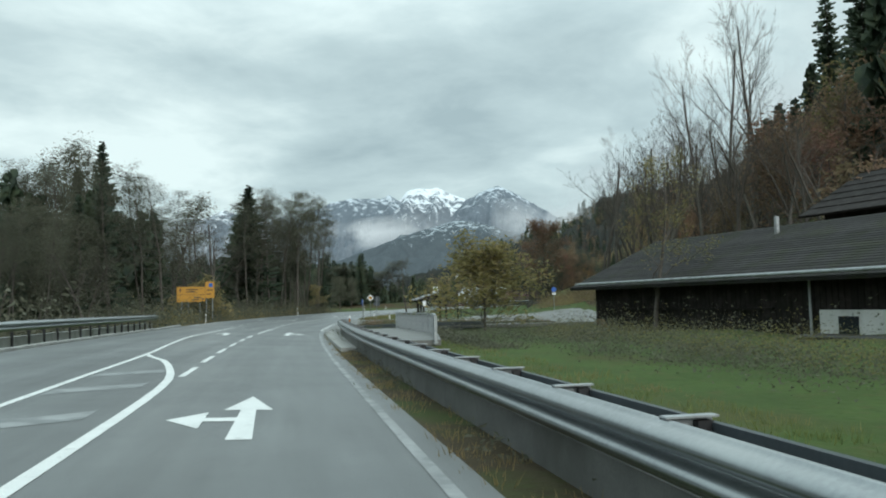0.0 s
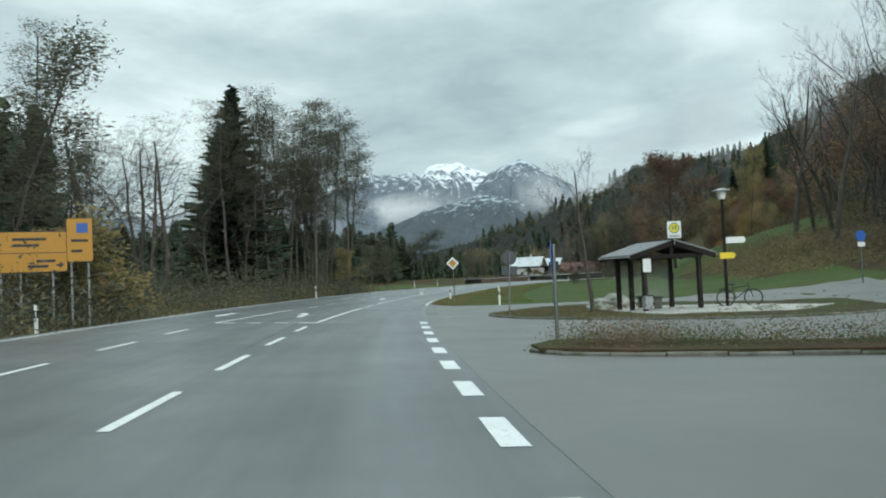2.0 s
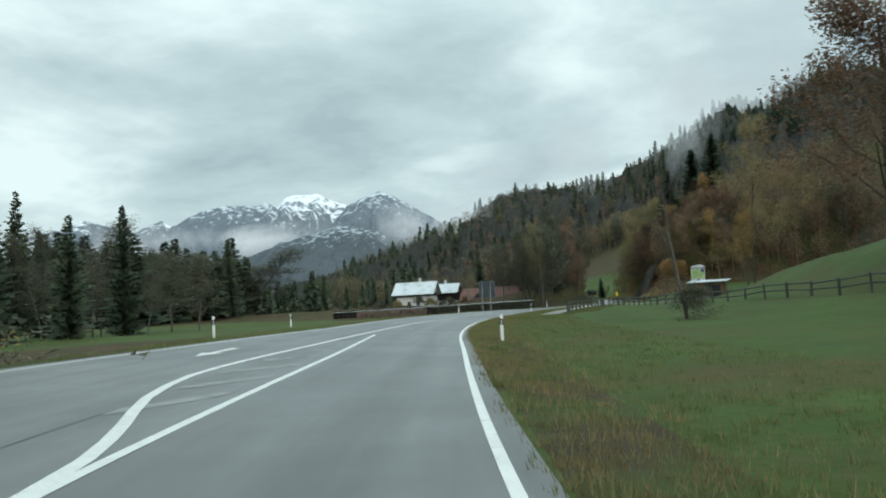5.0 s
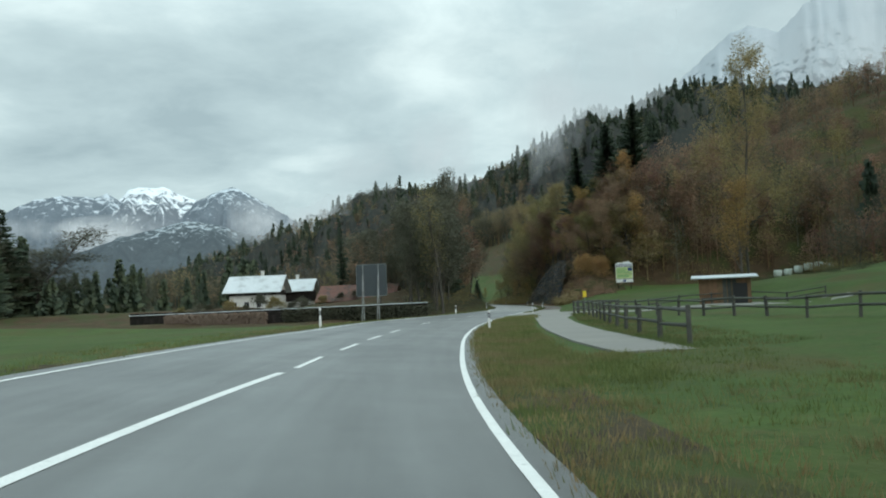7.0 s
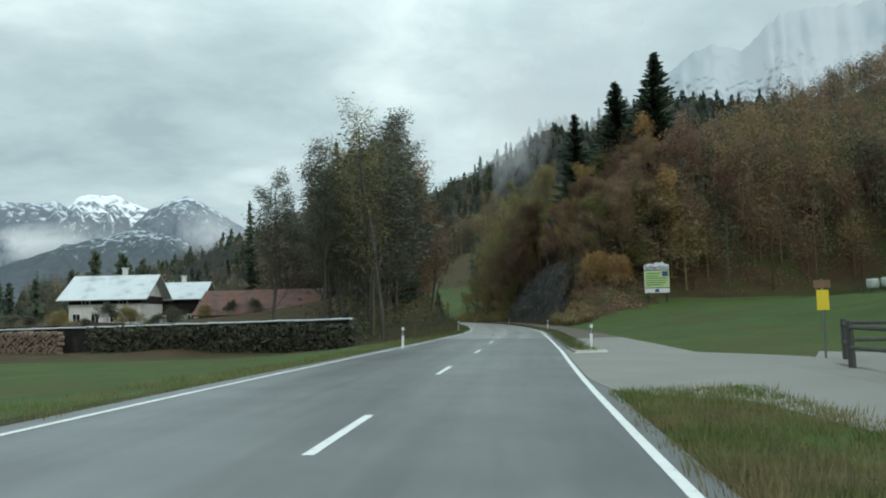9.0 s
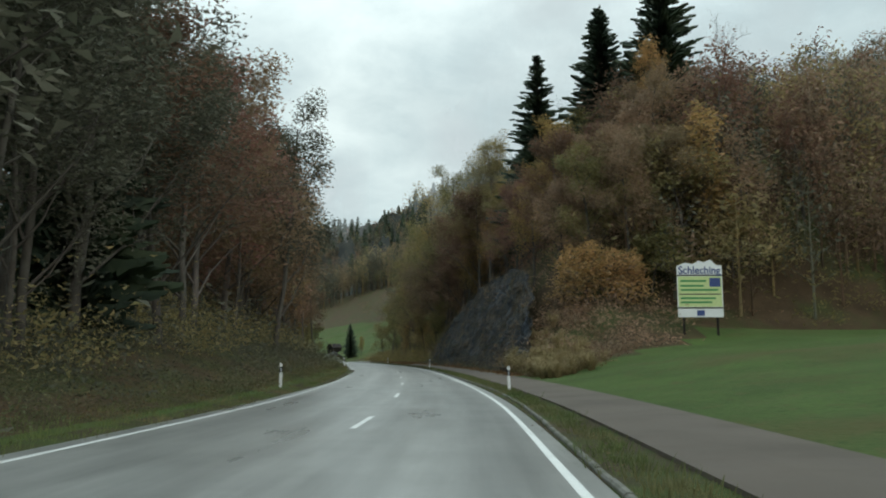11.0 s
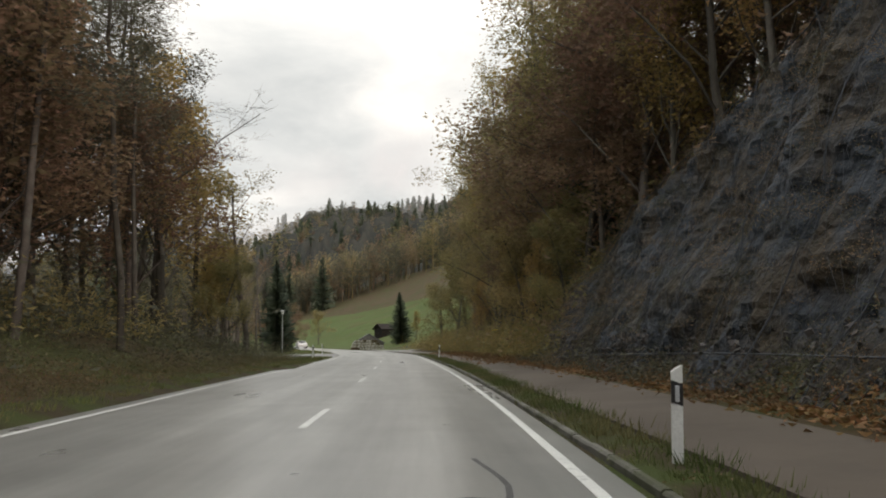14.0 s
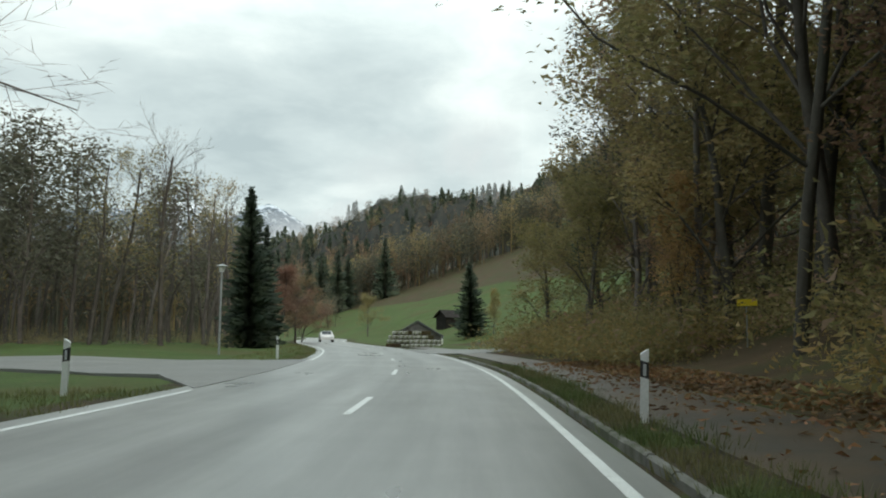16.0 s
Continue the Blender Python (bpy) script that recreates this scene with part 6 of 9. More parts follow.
thicket(300, 336, 357, 6.4, 13, LEAF_BROWN, 65, 0.5, 1.2, "brown scrub on the bank", keep=lambda s, l: l < 9 + (s - 335) * 0.8)
thicket(120, 336, 357, 6.6, 16, LEAF_RUST, 66, 0.6, 1.5, "russet scrub on the bank", keep=lambda s, l: l < min(13, 9 + (s - 335) * 0.8))
thicket(130, 351, 366, 14, 62, LEAF_OLIVE, 60, 1.5, 4.0, "olive bushes at the upper edge of the meadow")
forest(120, road_area(351, 366, 17, 64), [(LEAF_RUST, 3), (LEAF_BROWN, 3), (LEAF_OLIVE, 2), (LEAF_DULL, 2)], 41, 0.55, 0.9, "autumn wood above the meadow")
forest(240, road_area(300, 362, 55, 125), [(LEAF_RUST, 3), (LEAF_BROWN, 3), (LEAF_DULL, 3)], 40, 0.6, 0.85, "autumn wood above the meadow")
forest(70, road_area(262, 358, 54, 80), AUTUMN[:4], 43, 0.6, 0.8, "autumn wood above the meadow")
woods(18, 262, 358, 54, 80, ["far_bare"], 0.9, 1.2, 16, "bare trees above the meadow", gap=3.2)
thicket(520, 296, 352, 44, 58, BRAMBLE, 76, 0.5, 1.3, "low brambles on the bank above the meadow")
thicket(220, 262, 352, 56, 64, LEAF_OLIVE, 51, 1.5, 4.0, "bushes at the wood's edge")
woods(120, 60, 262, 41, 78, ["far_rust", "far_bare", "far_bare", "far_brown", "far_bare", "far_bare"], 0.9, 1.35, 17, "autumn wood on the hillside", gap=3.4, keep=lambda s, l: s < 163 or l > 48)
woods(36, 90, 262, 78, 135, ["far_bare", "far_bare", "far_spruce", "far_rust"], 1.3, 1.9, 28, "bare trees along the hill's crest", gap=4)
woods(30, -10, 75, 44, 80, ["far_bare", "far_rust", "far_alder", "far_spruce", "far_bare"], 0.8, 1.2, 18, "wood behind the barn", gap=3.5)
woods(40, 88, 178, 35, 54, ["far_bare", "far_bare", "bare_b", "bare_a", "far_bare"], 1.1, 1.6, 27, "trees on the slope behind the bus stop", gap=3.0, keep=lambda s, l: s < 160 or l > 46)
thicket(360, 60, 262, 32, 56, LEAF_BROWN, 64, 1.0, 3.0, "brown undergrowth on the hillside", keep=lambda s, l: s < 163 or l > 47)
thicket(150, 118, 164, 26, 38, LEAF_BROWN, 72, 1.0, 2.6, "brown bushes on the bank above the meadow")
thicket(90, 118, 164, 26, 36, LEAF_OLIVE, 73, 0.8, 2.2, "olive bushes on the bank above the meadow")
thicket(300, -10, 262, 42, 66, LEAF_DULL, 52, 2.0, 5.0, "dark undergrowth on the hillside")
forest(60, road_area(470, 600, 56, 75), AUTUMN, 44, 0.7, 1.0, "autumn wood over the far meadow")
woods(100, 482, 560, -56, -11, ["bare_a", "far_bare", "bare_b", "far_dull", "far_dull", "sparse", "far_bare"], 0.95, 1.35, 20, "trees of the side valley", gap=3.6)
thicket(220, 482, 560, -56, -10, LEAF_DULL, 53, 1.2, 3.0, "dull bushes of the side valley", templates=FINE_CLUMPS)
thicket(90, 478, 540, -40, -11, LEAF_OLIVE, 69, 1.0, 2.4, "olive bushes of the side valley", templates=FINE_CLUMPS)
for x, y, k, sc in ((103, 487, "near_rust", 0.7), (105.5, 491, "near_brown", 0.62), (100.5, 484, "near_brown", 0.55), (107, 497, "near_rust", 0.45)):
    plant(k, x, y, sc, wide=1.5, label="low bushy tree with orange-brown leaves")
# single trees
plant("near_rust", 23.3, 171.6, 1.4, wide=1.15, label="old oak with thin rust-brown leaves on the meadow slope")
plant("bare_a", 7.7, 166.3, 0.55)
plant("bush_c", 7.9, 166.0, 0.7)
plant("bush_a", 1.6, 58.5, 2.5, label="large round willow bush with yellow-olive leaves")
plant("sparse", 8.9, 42.3, 0.7)
for x, y, sc in ((40, 112, 2.35), (43, 108, 2.4), (36.5, 116, 2.1), (46, 118, 2.0)):
    plant("bare_b", x, y, sc, wide=0.75, label="very tall bare tree on the hillside")
plant("spruce_a", 105.6, 343.5, 1.3, wide=1.35, label="tall spruce standing over the autumn wood")
plant("spruce_a", 104.5, 352, 1.2, wide=1.4)
plant("spruce_b", 99.5, 358, 1.1, wide=1.4)
plant("wide_d", 101.5, 341, 1.25)
plant("wide_d", 118.6, 373.7, 1.05)
plant("spruce_a", 103, 366, 1.0)
plant("spruce_b", 110.5, 361, 0.95)
plant("spruce_b", 105.6, 391.7, 0.95)
plant("birch", 37.2, 286.5, 1.16, wide=1.1)
plant("near_dull", 36, 297, 0.95)
plant("near_dull", 34, 292, 0.9)
plant("near_dull", 31.5, 298, 0.9)
plant("near_dull", 40.5, 300, 0.9)
plant("near_dull", 43.5, 305, 0.85)
plant("spruce_a", 45.5, 311, 0.82, wide=1.1)
plant("great", 69, 263.5, 1.6, wide=0.85, label="great olive tree behind the meadow hut")
plant("wide_d", 67, 262.5, 1.0)
plant("spruce_a", 127.5, 493.5, 0.48, wide=1.3, label="small dark spruce at the foot of the meadow")
plant("wide_c", 130.3, 571, 0.85)
for x, y, sc in ((140, 745, 1.2), (146, 752, 1.3), (152, 742, 1.2), (157, 748, 1.1), (171, 735, 1.2), (149, 760, 1.25)):
    plant("far_spruce_b", x, y, sc, wide=1.3, z=far_ground(x, y), label="dark spruce at the edge of the far meadow")
plant("wide_d", 128.8, 489, 0.42)
for s, lat, k, sc in ((396, 13.5, "great", 1.2), (403, 14, "great", 1.15), (410, 12.5, "great", 1.25), (417, 13, "great", 1.25), (424, 11, "great", 1.15), (414, 14, "great", 1.1), (438, 8.4, "great", 1.3), (447, 9.5, "great", 1.15), (457, 11, "great", 1.0), (450, 13, "birch", 1.8), (444, 12, "birch", 1.85), (440, 10.5, "birch", 1.6), (455, 14, "near_brown", 1.8), (462, 13, "near_dull", 1.4), (470, 15, "near_brown", 1.2), (430, 11.5, "great", 0.9), (441, 13, "wide_c", 1.5), (432, 14, "wide_c", 1.45), (446, 10, "wide_c", 1.2), (428, 17, "wide_a", 1.4), (452, 12, "wide_c", 1.1), (424, 13, "wide_c", 1.2), (436, 18, "wide_c", 1.5), (431, 9.8, "wide_d", 1.7), (427, 9.2, "wide_d", 1.3)):
    plant_road(k, s, lat, sc, group="trees at the foot of the slope")
for s, lat, k, sc in ((453, -26, "broad_bare", 1.9), (472, -30, "spruce_a", 0.9), (484, -10.5, "spruce_a", 0.64), (486, -9.3, "spruce_b", 0.45)):
    plant_road(k, s, lat, sc)
for s, lat, k, top in ((433, 12, "sparse", 29), (425, 11.5, "sparse", 28)):
    plant_road(k, s, lat, (top - land(s, lat) + road_z(s, 0)) / 12, group="trees at the foot of the slope", label="tall leaning tree with a thin crown of yellow leaves")
for s, lat, k, sc in ((411, 9.2, "near_rust", 1.5), (417, 10.2, "near_brown", 1.7), (423, 9.0, "near_rust", 1.5), (406, 11, "near_rust", 1.6), (428, 9.2, "near_brown", 1.3), (399, 12.5, "near_rust", 1.5),
                      (408, 7.8, "wide_c", 0.6), (413, 7.4, "wide_d", 0.5), (419, 7.6, "wide_c", 0.75), (425, 7.4, "wide_d", 0.55), (431, 10, "wide_b", 0.75), (447, 8.6, "wide_d", 0.5)):
    plant_road(k, s, lat, sc, group="trees at the foot of the slope")
for s, lat, k, sc in ((411, -13, "broad_bare", 1.25), (417, -11.2, "wide_d", 0.5), (420.5, -12.5, "wide_d", 0.5), (413, -10.5, "wide_c", 0.5)):
    plant_road(k, s, lat, sc)
# big spruces of the knoll's far end
for s, lat, k, sc in ((396, -10.2, "alder_b", 0.95), (391, -11.5, "alder_a", 0.9), (401, -11.3, "alder_b", 0.9), (386, -12, "alder_a", 0.95), (404, -13.5, "alder_a", 0.85)):
    plant_road(k, s, lat, sc, group="grove on the knoll")
for s, lat, sc in ((372, -26, 1.3), (366, -39, 0.85), (404, -17, 0.9)):
    plant_road("spruce_c", s, lat, sc, wide=0.8, group="grove on the knoll")


# tall trees leaning over the road from the knoll
KT = random.Random(21)
for k in range(19):
    plant_road(KT.choice(["near_brown", "near_rust", "near_dull", "near_brown", "near_dull"] if k > 3 else ["near_dull"]), 314 + 5.0 * k + KT.uniform(-1.5, 1.5), KT.uniform(-15.5, -12.8), KT.uniform(0.95, 1.3) * (0.85 if k > 15 else 1.25), group="grove on the knoll")

# ---- rock face under netting ----
def rock_height(s):
    return float(np.interp(s, [338, 343, 348, 353, 360, 370, 385, 398, 406, 411], [0.2, 1.4, 3.8, 6.4, 8.8, 10.2, 9.4, 6.6, 3.4, 0.4]))


def rock_at(s, v, out=0.0):
    h = rock_height(s)
    lat = 6.15 + 4.4 * v ** 0.85 * h / 10 + 0.15 * (1 - h / 10)
    z = land(s, 5.9) - 0.2 + h * v
    q = Vector((s * 0.28, z * 0.28, 0))
    bulge = 0.55 * noise.fractal(q, 0.9, 2.1, 5) + 0.3 * (1 - abs(noise.noise((s * 0.5 + z * 0.25, z * 0.15, 7)))) - 0.2
    bulge += 0.22 * noise.fractal((s * 1.3, z * 0.9, 2), 0.7, 2.2, 4) + 0.12 * abs(noise.noise((s * 0.9 - z * 0.5, z * 2.3, 11)))
    x, y, _ = at(s, lat - bulge * min(1, h / 4) - out * 0.75)
    return (x, y, z + out * 0.65)


rn, rm = 290, 60
rv_ = [rock_at(338 + 73 * i / rn, j / rm) for i in range(rn + 1) for j in range(rm + 1)]
rf_ = [(i * (rm + 1) + j, (i + 1) * (rm + 1) + j, (i + 1) * (rm + 1) + j + 1, i * (rm + 1) + j + 1) for i in range(rn) for j in range(rm)]
rock = tagged(new("rock_face", mesh("rock_face", rv_, rf_, ROCK, smooth=False)), "dark wet rock face beside the cycle path", "rock face", kind="structure")
segs = []
for i in range(0, 150):
    for sgn in (-1, 1):
        s0 = 349 + 60 * i / 150
        pts = []
        for j in range(11):
            s_, v_ = s0 + sgn * j * 0.55, j / 10
            if 348 < s_ < 410:
                pts.append(rock_at(s_, v_, 0.16))
        segs += [(a, b, 0.006, 0.006) for a, b in zip(pts, pts[1:])]
net = thing("rockfall_net", label="blue-grey steel rockfall net hung over the rock face", category="netting", data=quick_mesh("rockfall_net", *tubes(segs, 3), NETTING), kind="stuff")
def rope(pts, r):
    """One connected cable through the points."""
    v, f = [], []
    for i, p in enumerate(pts):
        a, b = Vector(pts[max(0, i - 1)]), Vector(pts[min(len(pts) - 1, i + 1)])
        q = (b - a).to_track_quat("Z", "Y")
        v += [tuple(Vector(p) + q @ Vector((math.cos(k * math.pi / 2) * r, math.sin(k * math.pi / 2) * r, 0))) for k in range(4)]
    for i in range(len(pts) - 1):
        f += [(i * 4 + k, i * 4 + (k + 1) % 4, i * 4 + 4 + (k + 1) % 4, i * 4 + 4 + k) for k in range(4)]
    return mesh("cable", v, f, NETTING, smooth=True)


cab = thing("rockfall_net_cable", label="heavy steel cables that hold the rockfall net", category="cable")
for i in range(20):
    s0 = 350 + 3.0 * i
    pts = [rock_at(s0 + 0.1 * math.sin(j), j / 12, 0.2) for j in range(13)]
    part("cable", rope(pts, 0.018), cab)
for v_ in (0.09, 0.98):
    pts = [rock_at(349 + 1.5 * i, v_, 0.2) for i in range(41)]
    part("cable", rope(pts, 0.02), cab)
thicket(260, 350, 412, 5.7, 6.9, LEAF_DULL, 54, 0.35, 0.9, "ferns and weeds at the foot of the rock face")
thicket(230, 348, 412, 5.5, 6.6, LITTER, 55, 0.25, 0.6, "brown leaves caught at the foot of the rock face")
wr_ = random.Random(19)
for count, leaf_, words in ((800, LEAF_DULL, "dull weeds rooted in the rock face"), (650, LEAF_BROWN, "withered brown plants rooted in the rock face"), (160, BRAMBLE, "olive weeds at the foot of the rock face")):
    places = []
    for _ in range(count):
        s_ = wr_.uniform(350, 408)
        places.append((wr_.randrange(3), *rock_at(s_, wr_.random() ** (2 if leaf_ is BRAMBLE else 1), 0.05), wr_.uniform(0.3, 0.85), 1.2, wr_.uniform(0, 6.28)))
    stuff_mesh("rock_plants", FINE_CLUMPS, places, leaf_, words, "plants")
thicket(150, 335, 348, 6.3, 9.5, STRAW, 56, 0.6, 1.3, "dry yellow grass tussocks on the bank")
plant_road("bush_b", 352, 15.5, 1.9)
plant_road("bush_a", 353.5, 19, 2.2)
plant_road("bush_b", 352.5, 13.5, 2.0)
plant_road("bush_a", 357, 23, 3.4)
plant_road("bush_a", 354, 26, 2.6)

# ---- grass, fallen leaves, bed plants ----
def tuft(seed, n, h, spread):
    rng = np.random.default_rng(seed)
    v = []
    for _ in range(n):
        a, r = rng.uniform(0, 6.28), rng.uniform(0, spread)
        bx, by = math.cos(a) * r, math.sin(a) * r
        hh, w = h * rng.uniform(0.4, 1.2), 0.007
        t = rng.uniform(0, 6.28)
        lx, ly = math.cos(a) * hh * rng.uniform(0.1, 0.6), math.sin(a) * hh * rng.uniform(0.1, 0.6)
        c, s_ = math.cos(t) * w, math.sin(t) * w
        v += [(bx - c, by - s_, -0.02), (bx + c, by + s_, -0.02), (bx + lx, by + ly, hh)]
    return np.array(v), np.arange(len(v)).reshape(-1, 3)


def arching_tuft(seed, n, h, spread):
    """Tussock of long blades that bend outwards and droop at the tip."""
    rng = np.random.default_rng(seed)
    v, q = [], []
    for _ in range(n):
        a, r = rng.uniform(0, 6.28), spread * rng.random() ** 0.7
        d = np.array([math.cos(a), math.sin(a), 0.0])
        hh, w = h * rng.uniform(0.5, 1.15), np.array([-math.sin(a), math.cos(a), 0.0]) * 0.014
        reach = hh * rng.uniform(0.3, 1.0)
        k = len(v)
        for u, z in ((0, -0.03), (0.35, 0.75), (0.75, 1.0), (1.15, 0.8)):
            c = d * (r * 0.4 + reach * u) + np.array([0, 0, hh * z])
            v += [c - w * (1.1 - 0.85 * u), c + w * (1.1 - 0.85 * u)]
        for i in range(3):
            q += [(k + 2 * i, k + 2 * i + 1, k + 2 * i + 3), (k + 2 * i, k + 2 * i + 3, k + 2 * i + 2)]
    return np.array(v), np.array(q)


TUSSOCKS = [arching_tuft(4, 70, 0.7, 0.35), arching_tuft(5, 70, 0.85, 0.4), arching_tuft(6, 60, 0.6, 0.45)]
TUFTS = [tuft(1, 15, 0.10, 0.2), tuft(2, 15, 0.14, 0.24), tuft(3, 15, 0.08, 0.26)]


def verge_grass(n, s0, s1, table, a, b, seed, lo=0.6, hi=1.3, material=BLADES, label="grass blades of the verge"):
    r = random.Random(seed)
    places = []
    for _ in range(n):
        s = r.uniform(s0, s1)
        d = a + (b - a) * r.random() ** 1.4
        l = edge(table, s) + (d if table is RIGHT_EDGE else -d)
        if 51 < s < 106.5 and table is RIGHT_EDGE or (250 < s < 266 and d < 9 and table is RIGHT_EDGE) or (434 < s < 453 and table is LEFT_EDGE):
            continue
        if table is RIGHT_EDGE and 203 < s < 250 and 4.2 < l < 7.0:
            continue
        if table is RIGHT_EDGE and s > 266 and (2.95 < l < 5.6):
            continue
        p = on(s, l)
        places.append((r.randrange(3), *p, r.uniform(lo, hi), 1.2, r.uniform(0, 6.28)))
    return stuff_mesh("verge_grass", TUFTS, places, material, label, "grass")


verge_grass(9000, 106, 266, RIGHT_EDGE, 0.4, 7.0, 61)
verge_grass(6500, 196, 254, RIGHT_EDGE, 0.5, 4.0, 79, 0.6, 1.5)
verge_grass(2200, 203, 262, RIGHT_EDGE, 5.4, 9.0, 80, 0.6, 1.5)
verge_grass(3000, 106, 266, RIGHT_EDGE, 0.35, 2.4, 62, 0.5, 1.2, STRAW, "dry grass blades of the verge")
verge_grass(3200, 266, 450, RIGHT_EDGE, 0.75, 1.9, 63, 0.6, 1.6)
verge_grass(1500, -14, 50, RIGHT_EDGE, 1.4, 6.0, 64, 0.6, 1.6)
verge_grass(500, -14, 50, RIGHT_EDGE, 0.3, 1.8, 65, 0.5, 1.1, STRAW, "dry grass blades of the verge")
verge_grass(4200, 150, 434, LEFT_EDGE, 0.5, 3.0, 66)
verge_grass(500, 453, 500, LEFT_EDGE, 0.5, 4.0, 67)
thicket(420, 290, 452, 2.08, 2.8, BLADES, 77, 0.12, 0.34, "weeds and grass along the kerb", templates=FINE_CLUMPS)
thicket(120, 290, 452, 2.1, 2.9, LEAF_BROWN, 78, 0.1, 0.3, "withered stalks along the kerb")
lf = np.random.default_rng(8)
pts = []
for k in range(19000):
    s_ = 352 + 100 * lf.random() ** 0.6 if k < 11000 else 340 + 72 * lf.random()
    l_ = 6.6 - abs(lf.normal()) * (0.7 if s_ < 408 else 1.5) if k < 11000 else 5.75 + lf.normal() * 0.35
    if l_ < 2.4:
        continue
    x, y, z = on(s_, l_)
    pts.append((x, y, max(z, float(road_z(s_, l_))) + 0.03 + 0.02 * lf.random()))
tagged(new("fallen_leaves", quick_mesh("fallen_leaves", *leaves(np.array(pts), 0.07, lf, 0.15), LITTER)), "brown and orange leaves strewn on the path", "leaves", kind="stuff")
bp = []
br = random.Random(12)
for _ in range(380):
    k = br.random()
    s_, l_ = 68.7 - 6.0 * k + br.uniform(-0.6, 0.9), 3.6 + 14 * k
    bp.append((br.randrange(3), *on(s_, l_, 0.05), br.uniform(0.45, 0.95), 1.2, br.uniform(0, 6.28)))
stuff_mesh("bed_plants", FINE_CLUMPS, bp[:90], LEAF_BROWN, "brown withered ground cover in the planted bed", "plants")
stuff_mesh("bed_plants", FINE_CLUMPS, bp[90:], BRAMBLE, "dull green ground cover in the planted bed", "plants")
def in_island(s, l):
    """Whether road coordinates lie on the island's turf."""
    odd = False
    for (s0, l0), (s1, l1) in zip(ISLE, ISLE[1:] + ISLE[:1]):
        if (l0 > l) != (l1 > l) and s < s0 + (s1 - s0) * (l - l0) / (l1 - l0):
            odd = not odd
    return odd


ir_ = random.Random(71)
tufts = [(s_, l_) for s_, l_ in ((ir_.uniform(76.5, 95), ir_.uniform(4.2, 11)) for _ in range(2600)) if in_island(s_, l_) and not (79 < s_ < 89 and l_ > 8.8)]
tufts = [(ir_.randrange(3), *at(s_, l_)[:2], max(land(s_, l_), float(road_z(s_, l_))) + 0.05, ir_.uniform(0.07, 0.16), 1.6, ir_.uniform(0, 6.28)) for s_, l_ in tufts]
stuff_mesh("turf_tufts", CLUMPS, tufts[:len(tufts) * 2 // 5], BLADES, "short green tufts on the bus stop island", "grass")
stuff_mesh("turf_leaves", CLUMPS, tufts[len(tufts) * 2 // 5:], LITTER, "withered brown leaves on the bus stop island", "leaves")
thicket(150, -14, 46, 1.95, 3.3, LEAF_DULL, 61, 0.3, 0.65, "dark weeds under the guard rail")
plant_road("bare_a", 85.2, 7.95, 0.5, label="young bare tree on the bus stop island")
thicket(130, 51.5, 55, 3.4, 9, BLADES, 74, 0.25, 0.6, "rough grass on the stream bank")
thicket(26, 50.2, 51.6, 1.75, 2.2, LEAF_DULL, 75, 0.2, 0.42, "weeds at the end of the kerb")
thicket(150, 30, 51, 6.8, 8.6, LEAF_DULL, 68, 0.5, 1.0, "dark weeds beyond the footbridge")
thicket(150, 14, 47, 9.5, 15, LEAF_DULL, 57, 0.8, 1.6, "dark weeds before the barn", templates=FINE_CLUMPS)
thicket(160, 12, 48, 12.5, 17, LEAF_OLIVE, 58, 0.6, 1.2, "tall weeds before the barn", templates=FINE_CLUMPS)

# ---- rubble caught behind the foot of the net ----
rr_ = random.Random(44)
rub = Shape()
for _ in range(1500):
    s_ = rr_.uniform(349, 409)
    x, y, z = rock_at(s_, rr_.random() ** 1.3 * 1.45 / max(1.6, rock_height(s_)), 0.14)
    k = rr_.uniform(0.02, 0.06)
    e = Euler([rr_.uniform(0, 6.28) for _ in range(3)]).to_matrix()
    w = (k * rr_.uniform(0.9, 2), k * rr_.uniform(0.7, 1.5), k * rr_.uniform(0.4, 0.9))
    corner = [e @ Vector((i * w[0] * rr_.uniform(0.6, 1), j * w[1] * rr_.uniform(0.6, 1), q * w[2] * rr_.uniform(0.6, 1))) + Vector((x, y, z)) for q in (-1, 1) for j in (-1, 1) for i in (-1, 1)]
    rub.add(corner, [(0, 2, 3, 1), (4, 5, 7, 6), (0, 1, 5, 4), (2, 6, 7, 3), (0, 4, 6, 2), (1, 3, 7, 5)])
tagged(new("rubble", rub.mesh("rubble", RUBBLE)), "pale broken stones at the foot of the rock face", "rubble", kind="stuff")

# ---- tall straw tussocks on the bank, shrubs before the farmhouse ----
tr_ = random.Random(71)
places = []
for _ in range(190):
    s_, l_ = tr_.uniform(333, 350), 6.2 + abs(tr_.gauss(0, 1.9))
    if l_ < 11:
        places.append((tr_.randrange(3), *on(s_, l_), tr_.uniform(0.7, 1.4), 1.0, tr_.uniform(0, 6.28)))
stuff_mesh("dry_grass", TUSSOCKS, places, STRAW, "tall pale straw-coloured grass on the bank", "grass")
for k in range(12):
    plant("bush_c" if k % 3 else "bush_a", 6 + 2.6 * k + tr_.uniform(-1, 1), 345 - 0.55 * k * 2.6 + tr_.uniform(-2, 1), tr_.uniform(0.6, 1.15), label="dark shrub before the farmhouse")

# ---- things ----
def place(s, lat, up=0.0, turn=0.0):
    x, y, z = on(s, lat, up)
    return pose(x, y, z, 0, 0, heading(s) + turn)


def place_xy(x, y, up=0.0, turn=0.0):
    return pose(x, y, ground_at(x, y) + up, 0, 0, turn)


